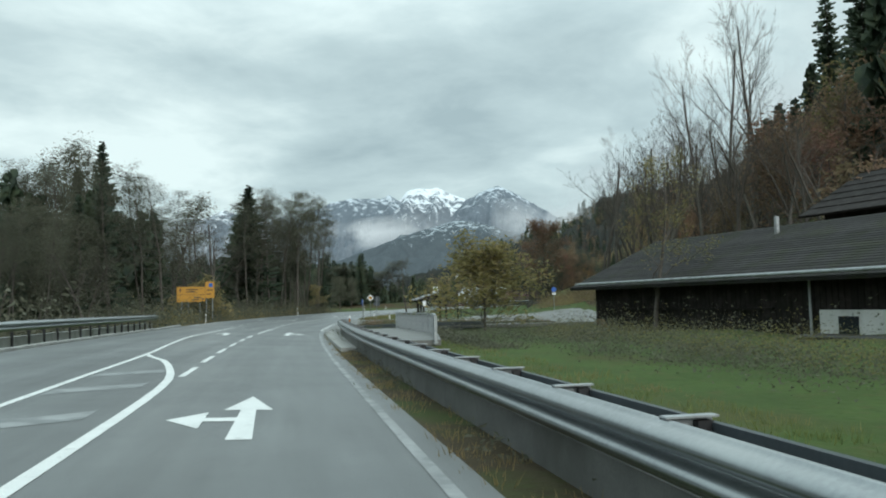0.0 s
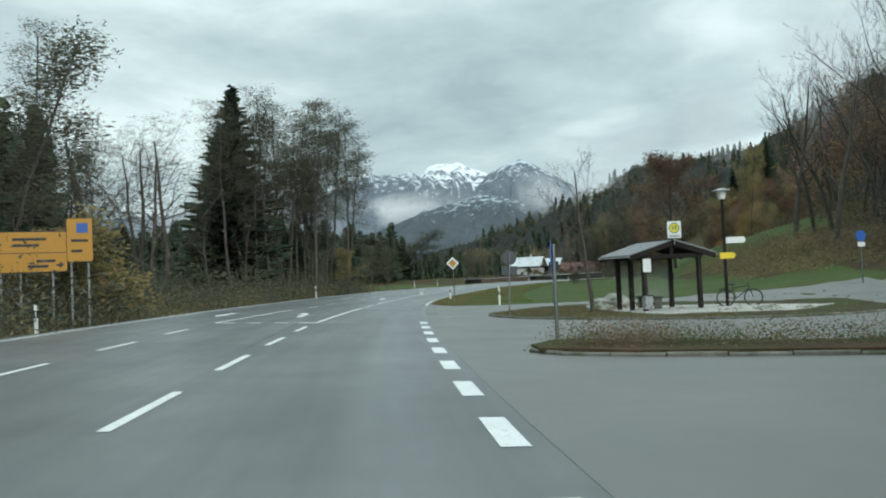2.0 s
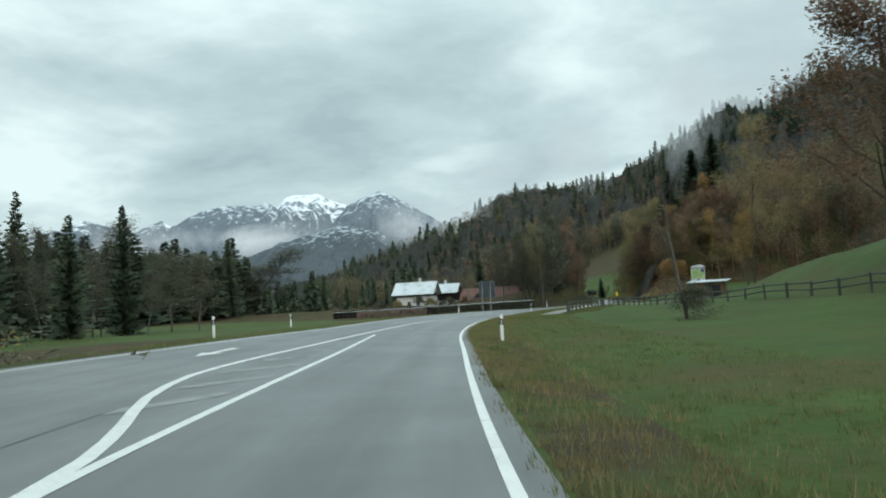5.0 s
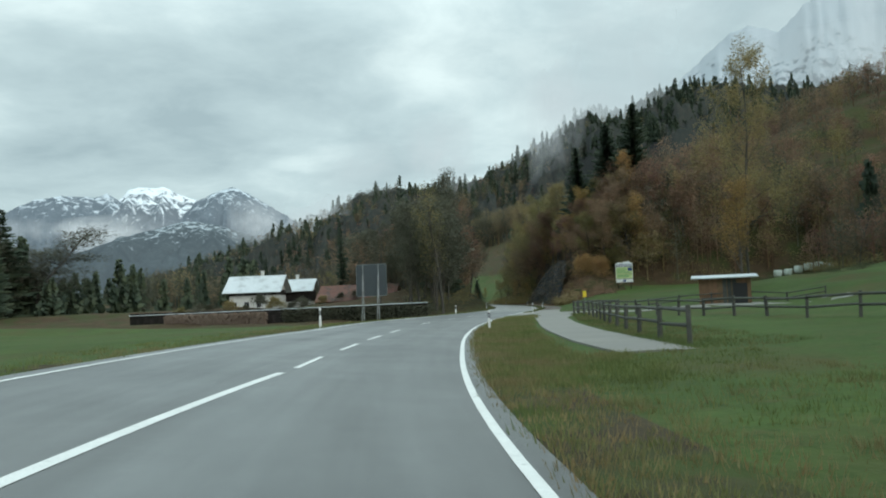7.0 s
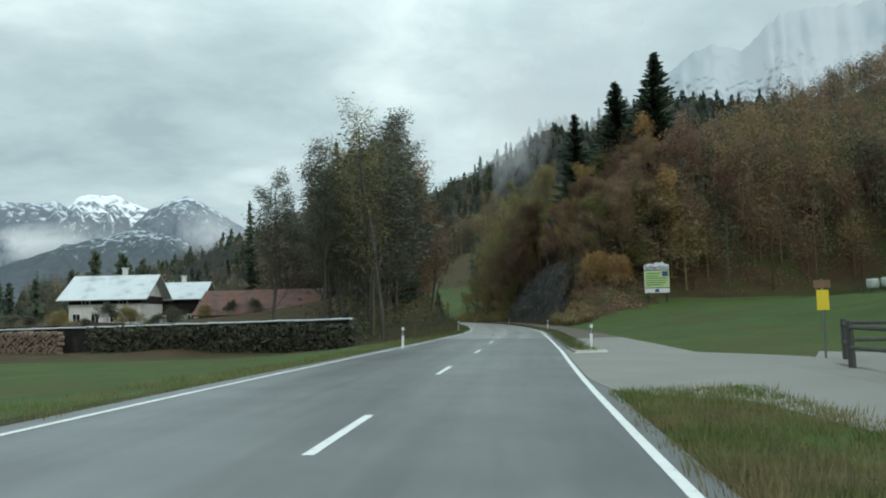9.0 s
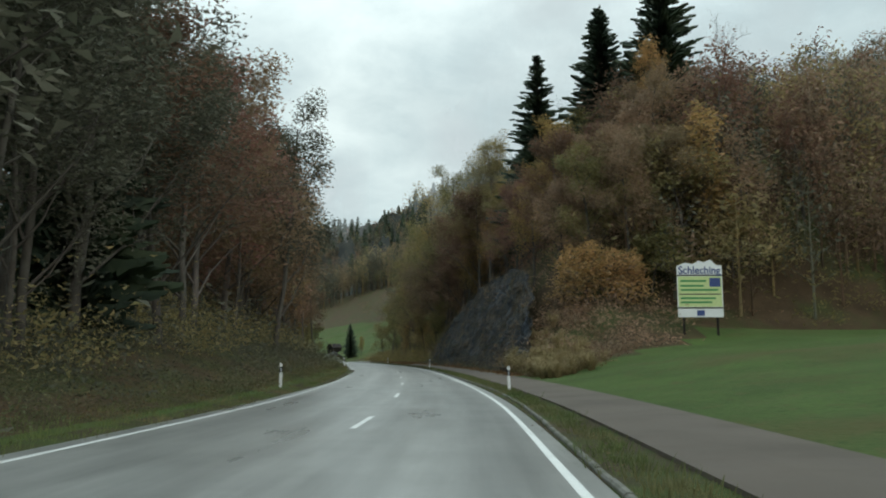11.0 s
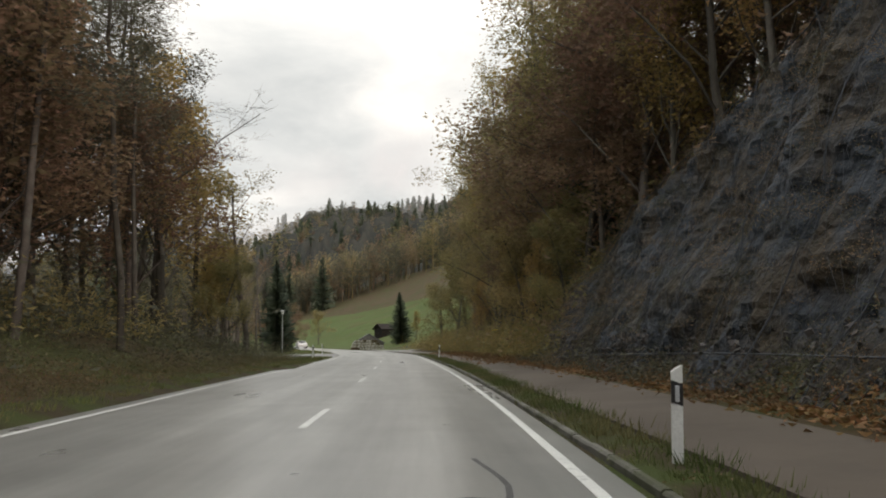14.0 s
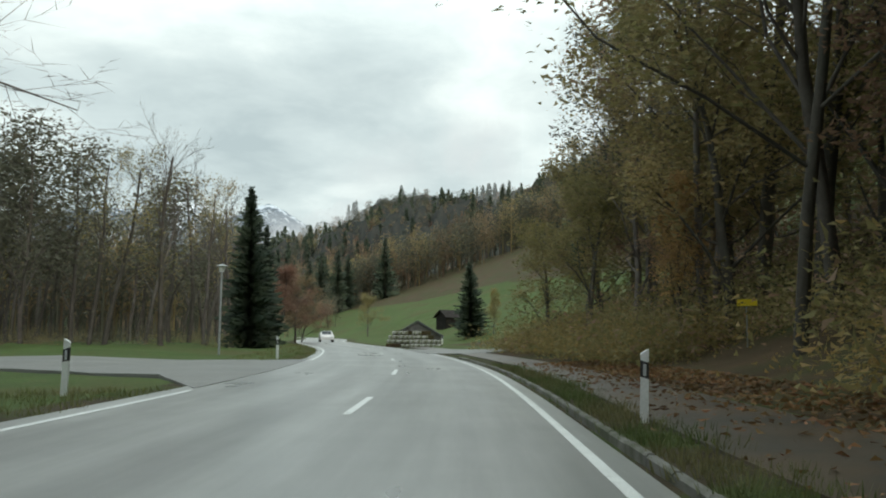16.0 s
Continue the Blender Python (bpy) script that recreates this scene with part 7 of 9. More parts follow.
# -- delineator posts --
def delineator(m, side, name="delineator_post", amber=False):
    top = thing(name, m, "white plastic roadside delineator post with a slanted black band", "delineator post", "delineator posts along the road")
    body = Shape()
    out = [(-0.06, -0.04), (0.06, -0.04), (0.045, 0.03), (0.0, 0.055), (-0.045, 0.03)]
    body.prism(out, -0.25, 0.6)
    body.add([(x, y, 0.82) for x, y in out] + [(x, y, 0.97 + 0.04 * side * x / 0.06) for x, y in out], [(0, 1, 6, 5), (1, 2, 7, 6), (2, 3, 8, 7), (3, 4, 9, 8), (4, 0, 5, 9), (5, 6, 7, 8, 9)])
    part("body", body.mesh("body", WHITE_PL), top)
    band = Shape()
    b = [(x * 1.03, y * 1.03) for x, y in out]
    band.add([(x, y, 0.6 - 0.35 * side * x) for x, y in b] + [(x, y, 0.83 - 0.35 * side * x) for x, y in b], [(0, 1, 6, 5), (1, 2, 7, 6), (2, 3, 8, 7), (3, 4, 9, 8), (4, 0, 5, 9), (4, 3, 2, 1, 0), (5, 6, 7, 8, 9)])
    part("band", band.mesh("band", BLACK_PL), top, "black band")
    r = Shape().box((0.045, 0.012, 0.17), (0, -0.047, 0.71), bevel=0.005)
    part("reflector", r.mesh("reflector", ORANGE if amber else REFLECT), top, "oblong reflector")
    return top


for x, y, side_ in ((14.85, 218.5, 1), (37.8, 260.5, 1), (62.1, 306.15, 1), (83.05, 355.5, 1), (100.65, 406.6, 1), (119.4, 479, 1), (-9.85, 120.3, 1), (-21.1, 121.9, -1), (-11.4, 195.2, -1), (7.34, 222.5, -1),
                   (31.3, 266.4, -1), (75.1, 359.9, -1), (92.3, 412.5, -1)):
    s, l = to_road(x, y)
    delineator(pose(x, y, land(s, l), 0, random.Random(x).uniform(-2, 2), heading(s)), side_)
for s, l, side_ in ((103.6, 5.75, 1), (79, -11.1, -1), (160, 1.9, 1), (322, -6.6, -1), (455, -6.8, -1), (166, -10.6, -1)):
    delineator(place(s, l), side_)
delineator(place(51.6, 2.75), 1, amber=True)


# -- guard rails --
WAVE = [(0.0, 0.0), (0.004, 0.012)] + [(0.006 + 0.105 * math.sin(math.pi * k / 12) ** 0.8 if k % 12 else 0.006, 0.02 + 0.155 * k / 12) for k in range(13)] + [(0.006 + 0.105 * math.sin(math.pi * k / 12) ** 0.8 if k % 12 else 0.006, 0.185 + 0.155 * k / 12) for k in range(13)] + [(0.0, 0.352), (-0.02, 0.36)]


def sweep(pts, profile, zbase, flip=1, thick=0.0):
    """A profile (out, up) drawn along road coordinates."""
    v, f = [], []
    prof = profile + ([(a - thick, b) for a, b in reversed(profile)] if thick else [])
    n = len(prof)
    for s, l in pts:
        for a, b in prof:
            x, y, z = at(s, l - flip * a)
            v.append((x, y, z + zbase + b))
    for i in range(len(pts) - 1):
        for k in range(n if thick else n - 1):
            f.append((i * n + k, i * n + (k + 1) % n, (i + 1) * n + (k + 1) % n, (i + 1) * n + k))
    return v, f


def guard_rail(pts, flip, label, spacing=2.0, top=0.4):
    p = spline(pts, 0.5)
    rail = thing("guard_rail", label=label, category="guard rail", group="guard rails at the bridge")
    part("beam", mesh("beam", *sweep(p, WAVE, top, flip, 0.006), STEEL, smooth=True), rail)
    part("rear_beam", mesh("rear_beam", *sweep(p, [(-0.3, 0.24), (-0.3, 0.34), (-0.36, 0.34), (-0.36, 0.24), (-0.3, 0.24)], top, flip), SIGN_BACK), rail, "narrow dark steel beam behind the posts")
    d = np.concatenate([[0], np.cumsum(np.hypot(*np.diff(p, axis=0).T))])
    u = 0.6
    # posts coloured near black for the shade behind the beam
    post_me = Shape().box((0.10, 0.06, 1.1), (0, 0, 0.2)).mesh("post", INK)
    arm_me = Shape().box((0.34, 0.09, 0.012), (0, 0, 0)).box((0.34, 0.006, 0.07), (0, 0.045, -0.035)).mesh("spacer", STEEL_DULL)
    bolt_me = Shape().tube((0, 0, 0), (0, 0, 0.03), 0.022, n=6).mesh("bolt", STEEL_DULL)
    while u < d[-1]:
        s, l = np.interp(u, d, p[:, 0]), np.interp(u, d, p[:, 1])
        for nm, me, off, z in (("post", post_me, 0.26, 0.0), ("spacer", arm_me, 0.17, top + 0.375)):
            o = part(nm, me, rail)
            x, y, zz = at(s, l + flip * off)
            o.matrix_basis = pose(x, y, zz + z, 0, 0, heading(s))
        for dz in (0.10, 0.26):
            o = part("bolt", bolt_me, rail)
            x, y, zz = at(s, l - flip * 0.002)
            o.matrix_basis = pose(x, y, zz + top + dz, 0, -90 * flip, heading(s))
        u += spacing
    return rail


guard_rail([(-14, 2.15), (0, 2.15), (12, 2.12), (26, 2.12), (38, 2.15), (46, 2.15), (49.5, 2.1), (51.2, 2.3)], 1, "long galvanised steel guard rail beside the road", 2.0)
guard_rail([(-14, -9.6), (10, -9.7), (30, -9.9), (45, -10.4), (55, -11.0), (64, -11.7)], -1, "galvanised steel guard rail across the road", 2.0, 0.45)
# parapet wall under the bridge rails and the footway
v, f = sweep(spline([(-14, 2.55), (8, 2.55), (27, 2.52), (38, 2.52), (46, 2.5), (50.5, 2.55)], 1.0), [(0.35, -0.3), (0.35, 0.36), (0.3, 0.41), (0.0, 0.41), (0.0, -0.3)], 0.0, 1)
f = [tuple(q) for q in f] + [tuple(range(5)), tuple(range(len(v) - 5, len(v)))]
# dark concrete colour stands in for shade under the rail
tagged(new("bridge_edge_beam", mesh("bridge_edge_beam", v, f, CONCRETE_DARK)), "dark concrete edge beam of the bridge", "bridge", kind="structure")
v, f = sweep(spline([(-14, -9.9), (30, -10.2), (45, -10.7), (64, -12.0)], 1.0), [(-0.35, -0.3), (-0.35, 0.22), (0.0, 0.22), (0.0, -0.3)], 0.0, -1)
f = [tuple(q) for q in f] + [tuple(range(4)), tuple(range(len(v) - 4, len(v)))]
tagged(new("bridge_edge_beam", mesh("bridge_edge_beam", v, f, CONCRETE)), "weathered concrete beam under the guard rail", "bridge", kind="structure")
paved("footbridge_deck", [(31.3, 2.75), (31.3, 5.6), (38, 6.5), (47, 6.3), (51, 5.95), (51.2, 4.5), (50.6, 2.75)], ASPHALT_OLD, "worn asphalt footway of the bridge", up=0.16, cell=2)
kerb([(-14, -8.35), (20, -8.4), (40, -8.6), (55, -9.0), (62, -9.6)], 0.2, 0.1, CONCRETE, "concrete kerb on the far side of the road")


# barrier that turns off along the stream bank; its dark colour paints shade
bank = thing("bank_barrier", label="low steel barrier along the stream bank, darkened as if shaded", category="barrier")
knots = [Vector(at(s, l, -0.25)) for s, l in spline([(51.9, 2.75), (54, 3.3), (56.4, 4.7), (58, 6.6), (58.7, 9), (58.8, 12.5)], 1.4)]
for a, b in zip(knots, knots[1:]):
    mid_, run = (a + b) / 2, b - a
    turn = math.degrees(math.atan2(run.y, run.x))
    for z, hgt in ((0.42, 0.26), (0.12, 0.1)):
        part("beam", Shape().box((run.length + 0.01, 0.07, hgt), bevel=0.02).mesh("beam", SIGN_BACK), bank).matrix_basis = pose(mid_.x, mid_.y, mid_.z + z, 0, 0, turn)
    part("post", Shape().box((0.08, 0.1, 0.95), (0, 0, 0.12)).mesh("post", SIGN_BACK), bank).matrix_basis = pose(a.x, a.y, a.z, 0, 0, turn)

# -- footbridge railing with upright bars --
def bar_railing(pts, label):
    p = spline(pts, 0.13)
    top = thing("bar_railing", label=label, category="railing")
    d = np.concatenate([[0], np.cumsum(np.hypot(*np.diff(p, axis=0).T))])
    v, f = sweep(p[::4], [(0.04, 0), (0.04, 0.05), (-0.04, 0.05), (-0.04, 0.0), (0.04, 0)], 1.08)
    part("handrail", mesh("handrail", v, f, STEEL_DULL), top)
    for z in (0.98, 0.1):
        v, f = sweep(p[::4], [(0.02, 0), (0.02, 0.04), (-0.02, 0.04), (-0.02, 0.0), (0.02, 0)], z)
        part("rail", mesh("rail", v, f, STEEL_DULL), top)
    bar = Shape().box((0.055, 0.02, 0.88), (0, 0, 0.34)).mesh("bar", STEEL_DULL)
    post_ = Shape().box((0.08, 0.12, 1.12), (0, 0, 0.5), bevel=0.01).box((0.16, 0.2, 0.02), (0, 0, 0.0)).mesh("post", STEEL_DULL)
    n = int(d[-1] / 0.14)
    for i in range(n + 1):
        u = d[-1] * i / n
        s, l = np.interp(u, d, p[:, 0]), np.interp(u, d, p[:, 1])
        x, y, z = at(s, l)
        big = i % 15 == 0
        o = part("post" if big else "bar", post_ if big else bar, top)
        o.matrix_basis = pose(x, y, z + (0.06 if big else 0.22), 0, 0, heading(s) + 90)
    return top


bar_railing([(31, 5.35), (38, 6.2), (45, 6.1), (50, 5.85), (53.6, 5.75)], "grey galvanised railing with upright bars on the footbridge")


# -- signs --
def pole(m, name, label, height, r=0.03, category="road sign", material=STEEL):
    top = thing(name, m, label, category)
    part("pole", Shape().tube((0, 0, -0.3), (0, 0, height), r, n=10).mesh("pole", material), top)
    return top


def disc(r, y, n=28, thick=0.012):
    s = Shape()
    vs = [(math.cos(i * math.tau / n) * r, y, math.sin(i * math.tau / n) * r) for i in range(n)] + [(math.cos(i * math.tau / n) * r, y + thick, math.sin(i * math.tau / n) * r) for i in range(n)]
    return s.add(vs, [tuple(range(n)), tuple(range(2 * n - 1, n - 1, -1))] + [(i, n + i, n + (i + 1) % n, (i + 1) % n) for i in range(n)])


def plate(parent, name, outline, y, material, label="", thick=0.012, at_=(0, 0, 0)):
    """Flat sign sheet of an outline in x, z."""
    s = Shape()
    n = len(outline)
    s.add([(x, y, z) for x, z in outline] + [(x, y + thick, z) for x, z in outline], [tuple(range(n)), tuple(range(2 * n - 1, n - 1, -1))] + [(i, n + i, n + (i + 1) % n, (i + 1) % n) for i in range(n)])
    o = part(name, s.mesh(name, material), parent, label)
    o.location = at_
    return o


def rect(x0, x1, z0, z1, c=0.0):
    if not c:
        return [(x0, z0), (x1, z0), (x1, z1), (x0, z1)]
    return [(x0 + c, z0), (x1 - c, z0), (x1, z0 + c), (x1, z1 - c), (x1 - c, z1), (x0 + c, z1), (x0, z1 - c), (x0, z0 + c)]


def diamond(r):
    return [(-r, 0), (0, -r), (r, 0), (0, r)]


def text(parent, body, size, at_, material, label="", bold=0.0):
    cu = bpy.data.curves.new("lettering", "FONT")
    cu.body, cu.size, cu.align_x, cu.align_y, cu.extrude, cu.offset = body, size, "CENTER", "CENTER", 0.003, bold
    tmp = bpy.data.objects.new("lettering", cu)
    me = bpy.data.meshes.new_from_object(tmp)
    bpy.data.objects.remove(tmp)
    me.materials.append(material)
    o = part("lettering", me, parent, label)
    o.matrix_basis = Matrix.Translation(at_) @ Matrix.Rotation(radians(90), 4, "X")
    return o


# priority road sign
s, l = to_road(-9.63, 109.28)
ps = pole(pose(-9.63, 109.28, land(s, l), 0, -1.0, heading(s) + 3), "priority_sign", "yellow and white diamond priority sign on a grey post", 2.77, 0.032)
plate(ps, "plate", diamond(0.44), -0.05, SIGN_W, "white diamond plate", at_=(0, 0, 2.8))
plate(ps, "rim", diamond(0.45), -0.044, INK, "dark rim", at_=(0, 0, 2.8))
plate(ps, "yellow_field", diamond(0.26), -0.058, SIGN_Y, "yellow field", at_=(0, 0, 2.8), thick=0.007)
plate(ps, "field_edge", diamond(0.272), -0.054, INK, "thin black edge", at_=(0, 0, 2.8), thick=0.003)
part("clamp", Shape().box((0.09, 0.05, 0.05), (0, -0.01, 2.5)).box((0.09, 0.05, 0.05), (0, -0.01, 2.8)).mesh("clamp", STEEL), ps)

# blue keep-right sign in the planted bed, and the pair of plates seen from behind
kr = pole(place(70.5, 3.75, 0.1, -102), "lane_sign", "blue round sign with a white arrow on a grey post", 2.1, 0.045)
o = part("disc", disc(0.3, -0.06).mesh("disc", SIGN_B), kr, "blue disc")
o.location = (0, 0, 1.85)
plate(kr, "arrow", [(-0.17, 0.12), (-0.1, 0.19), (0.1, -0.02), (0.17, 0.05), (0.17, -0.19), (-0.07, -0.19), (0.0, -0.12)], -0.07, SIGN_W, "white slanting arrow", at_=(0, 0, 1.85), thick=0.006)
bs = pole(pose(-7.7, 86.6, ground_at(-7.7, 86.6) + 0.05, 0, 2.5, heading(87)), "road_sign", "round and oblong sign plates seen from behind", 2.6, 0.032)
o = part("disc", disc(0.3, 0.05).mesh("disc", SIGN_BACK), bs, "grey back of a round plate")
o.location = (0, 0, 2.36)
plate(bs, "plate", rect(-0.32, 0.32, 1.66, 2.02, 0.02), 0.05, SIGN_BACK, "grey back of an oblong plate")

# yellow direction sign on lattice posts
yd = thing("direction_sign", pose(-25.75, 83.6, -0.08, 0, 0, 25), "large yellow direction sign with a smaller end panel", "road sign")
plate(yd, "panel", rect(-1.6, 1.15, 2.5, 4.0, 0.06), -0.02, SIGN_Y, "yellow panel")
plate(yd, "border", rect(-1.63, 1.18, 2.47, 4.03, 0.06), -0.012, INK, "thin dark border", thick=0.02)
plate(yd, "end_panel", rect(1.16, 2.06, 2.85, 4.5, 0.05), -0.06, SIGN_Y, "upright yellow panel")
plate(yd, "end_border", rect(1.14, 2.08, 2.83, 4.52, 0.05), -0.052, INK, "thin dark border", thick=0.02)
plate(yd, "blue_field", rect(1.5, 1.9, 3.95, 4.32), -0.068, SIGN_B, "blue field", thick=0.006)
plate(yd, "divider", rect(-1.55, 1.1, 3.2, 3.225), -0.027, INK, thick=0.006)
for x0, x1, z in ((-0.7, 0.45, 3.68), (-0.7, 0.2, 3.45), (0.1, 0.75, 2.85), (-0.2, 0.5, 2.65), (1.3, 1.9, 3.6), (1.3, 1.7, 3.2)):
    plate(yd, "text_bar", rect(x0, x1, z, z + 0.1), -0.07 if x0 > 1.2 else -0.027, INK, thick=0.006)
plate(yd, "arrow", [(-1.29, 3.4), (-1.23, 3.4), (-1.23, 3.65), (-1.13, 3.65), (-1.26, 3.85), (-1.39, 3.65), (-1.29, 3.65)], -0.027, INK, "black arrow", thick=0.006)
plate(yd, "arrow", [(0.78, 2.7), (0.9, 2.7), (0.9, 2.62), (1.05, 2.75), (0.9, 2.88), (0.9, 2.78), (0.78, 2.78)], -0.027, INK, "black arrow", thick=0.006)
for x in (-1.1, -0.45, 0.65, 1.3, 1.9):
    part("post", Shape().tube((x, 0.08, -1.2), (x, 0.08, 3.9 if x < 1.25 else 4.45), 0.04, n=8).tube((x, 0.5, -1.2), (x, 0.1, 3.2), 0.026, n=6).mesh("post", STEEL_DULL), yd)
part("foot", Shape().box((0.5, 0.4, 0.9), (0.2, -0.3, -0.1), bevel=0.03).mesh("foot", CONCRETE), yd, "concrete block")

# big road sign seen from behind
gb = thing("direction_sign", pose(15.05, 241.15, 0.25, 0, 0, heading(243) + 0), "large grey back of a road sign on two lattice masts", "road sign")
plate(gb, "panel", rect(-1.15, 1.15, 1.85, 4.2, 0.1), 0.0, SIGN_BACK, "dark grey panel", thick=0.03)
plate(gb, "frame", rect(-1.18, 1.18, 1.82, 4.23, 0.11), 0.015, STEEL, "pale rim", thick=0.03)
for z in (2.3, 3.3):
    part("cross_rail", Shape().box((2.2, 0.04, 0.05), (0, -0.03, z)).mesh("cross_rail", SIGN_BACK), gb)
for x in (-0.62, 0.55):
    sh = Shape().tube((x, -0.06, -0.4), (x, -0.06, 4.25), 0.026, n=8)
    sh.tube((x - 0.1, -0.5, -0.4), (x - 0.03, -0.1, 3.4), 0.026, n=8)
    z = 0.2
    while z < 2.9:
        y0, y1 = -0.5 + 0.4 * (z + 0.4) / 3.8, -0.5 + 0.4 * (z + 0.9) / 3.8
        sh.tube((x, -0.06, z), (x - 0.06, y1, z + 0.5), 0.014, n=5)
        sh.tube((x, -0.06, z), (x - 0.08, y0, z), 0.014, n=5)
        z += 0.5
    part("mast", sh.mesh("mast", STEEL_DULL), gb)

# town welcome board on the meadow
wb = thing("welcome_board", pose(87.5, 320.6, 1.3, 0, 0, -27) @ Matrix.Diagonal((0.94, 1, 1, 1)), "white and green town welcome board with a mountain-shaped top", "sign board")
zb = 2.7
plate(wb, "board", [(-1.75, zb), (1.75, zb), (1.75, zb + 3.75), (1.3, zb + 3.8), (0.9, zb + 4.2), (0.4, zb + 3.98), (0.0, zb + 4.1), (-0.5, zb + 3.85), (-1.1, zb + 3.95), (-1.75, zb + 3.7)], 0, SIGN_W, "white board", thick=0.05)
plate(wb, "green_panel", rect(-1.68, 1.68, zb + 0.75, zb + 2.95), -0.008, SIGN_LG, "pale green panel", thick=0.006)
for z in (zb + 0.62, zb + 2.98):
    plate(wb, "band", rect(-1.75, 1.75, z, z + 0.1), -0.01, INK, "dark band", thick=0.006)
plate(wb, "rule", rect(-1.6, 1.6, zb + 1.62, zb + 1.7), -0.016, INK, thick=0.005)
plate(wb, "picture", rect(0.75, 1.6, zb + 2.2, zb + 2.85), -0.016, INK_B, "dark blue picture", thick=0.005)
for x0, x1, z in ((-1.5, 0.5, 2.55), (-1.5, 0.3, 2.2), (-1.5, 1.4, 1.9), (-1.5, 1.2, 1.3), (-1.5, 0.9, 1.0)):
    plate(wb, "text_bar", rect(x0, x1, zb + z, zb + z + 0.14), -0.016, SIGN_G, thick=0.005)
plate(wb, "crest", [(-0.3, zb + 0.1), (0.3, zb + 0.1), (0.3, zb + 0.5), (-0.3, zb + 0.5)], -0.016, INK_B, "small coat of arms", thick=0.005)
text(wb, "Schleching", 0.78, (0, -0.02, zb + 3.38), INK_B, "dark script lettering", 0.012)
for x in (-1.3, 1.3):
    part("post", Shape().box((0.14, 0.14, 5.0), (x, 0.1, 1.2)).mesh("post", WOOD_DK), wb)

# small yellow footpath sign at the fence
hs = pole(place_xy(36.3, 246.7, 0, heading(258)), "footpath_sign", "yellow footpath sign on a grey post by the fence", 2.15, 0.03)
plate(hs, "plate", rect(-0.16, 0.16, 1.3, 1.85), -0.04, SIGN_YB, "yellow plate")
plate(hs, "brown_plate", rect(-0.22, 0.22, 1.9, 2.12), -0.04, WOOD_BR, "brown plate")
# yellow sign in the undergrowth
ys = pole(place_xy(110.4, 417.2, 0, heading(434)), "footpath_sign", "small yellow arrow sign before dark undergrowth", 1.3, 0.025)
plate(ys, "plate", [(-0.3, 1.18), (0.32, 1.2), (0.32, 1.4), (-0.28, 1.38)], -0.04, SIGN_YB, "yellow plate")
# blue sign beside the turning area
bl = pole(place_xy(12.8, 98.1, 0, 8), "blue_sign", "small blue sign on a leaning white post", 2.75, 0.04)
o = part("disc", disc(0.3, -0.05).mesh("disc", SIGN_B), bl, "blue disc")
o.location = (0, 0, 2.6)
plate(bl, "plate", rect(-0.22, 0.22, 2.0, 2.25), -0.05, SIGN_W, "white plate")
yg = pole(place_xy(19.5, 95.5, 0, 8), "footpath_sign", "yellow footpath signs on a wooden post", 2.4, 0.05, material=WOOD_DK)
for z in (1.7, 2.05):
    plate(yg, "plate", rect(-0.1, 0.55, z, z + 0.26), -0.07, SIGN_YB, "yellow arrow plate")


# -- street lamps --
def street_lamp(m, h, label, old=False):
    top = thing("street_lamp", m, label, "street lamp")
    part("pole", Shape().tube((0, 0, -0.3), (0, 0, h), 0.07 if old else 0.06, 0.05, n=10).mesh("pole", WOOD_DK if old else STEEL_DULL), top)
    part("lantern", Shape().tube((0, 0, h - 0.05), (0, 0, h + 0.28), 0.12, 0.19, n=12).mesh("lantern", WHITE_PL), top, "pale glass lantern")
    part("hood", Shape().tube((0, 0, h + 0.28), (0, 0, h + 0.38), 0.4, 0.08, n=14).mesh("hood", STEEL_DULL), top, "flat metal hood")
    return top


x, y = 95.85, 443.5
street_lamp(place_xy(x, y), 4.6, "street lamp with a pale mushroom hood on the grass")

# -- bus stop --
stop_m = pose(-1.9, 85.1, -0.02, 0, 0, 17)
bst = thing("bus_shelter", stop_m, "open wooden bus shelter with a ribbed zinc roof", "bus shelter")
EH, TOP, PITCH = 2.1, 2.6, 16
FALL = math.tan(math.radians(PITCH))
for x in (-1.2, 1.2):
    for y in (-1.0, 0.0, 1.0) if x < 0 else (-1.0, 1.0):
        part("post", Shape().box((0.16, 0.16, EH + 0.2), (x, y, EH / 2 - 0.1), bevel=0.012).mesh("post", WOOD_DK), bst)
    part("purlin", Shape().box((0.14, 2.26, 0.16), (x, 0, EH + 0.02), bevel=0.01).mesh("purlin", WOOD_DK), bst)
for y in (-1.0, 1.0):
    part("beam", Shape().box((2.7, 0.12, 0.17), (0, y, EH - 0.1), bevel=0.01).mesh("beam", WOOD_DK), bst)
    part("king_post", Shape().box((0.12, 0.1, 0.42), (0, y, EH + 0.2)).mesh("king_post", WOOD_DK), bst)
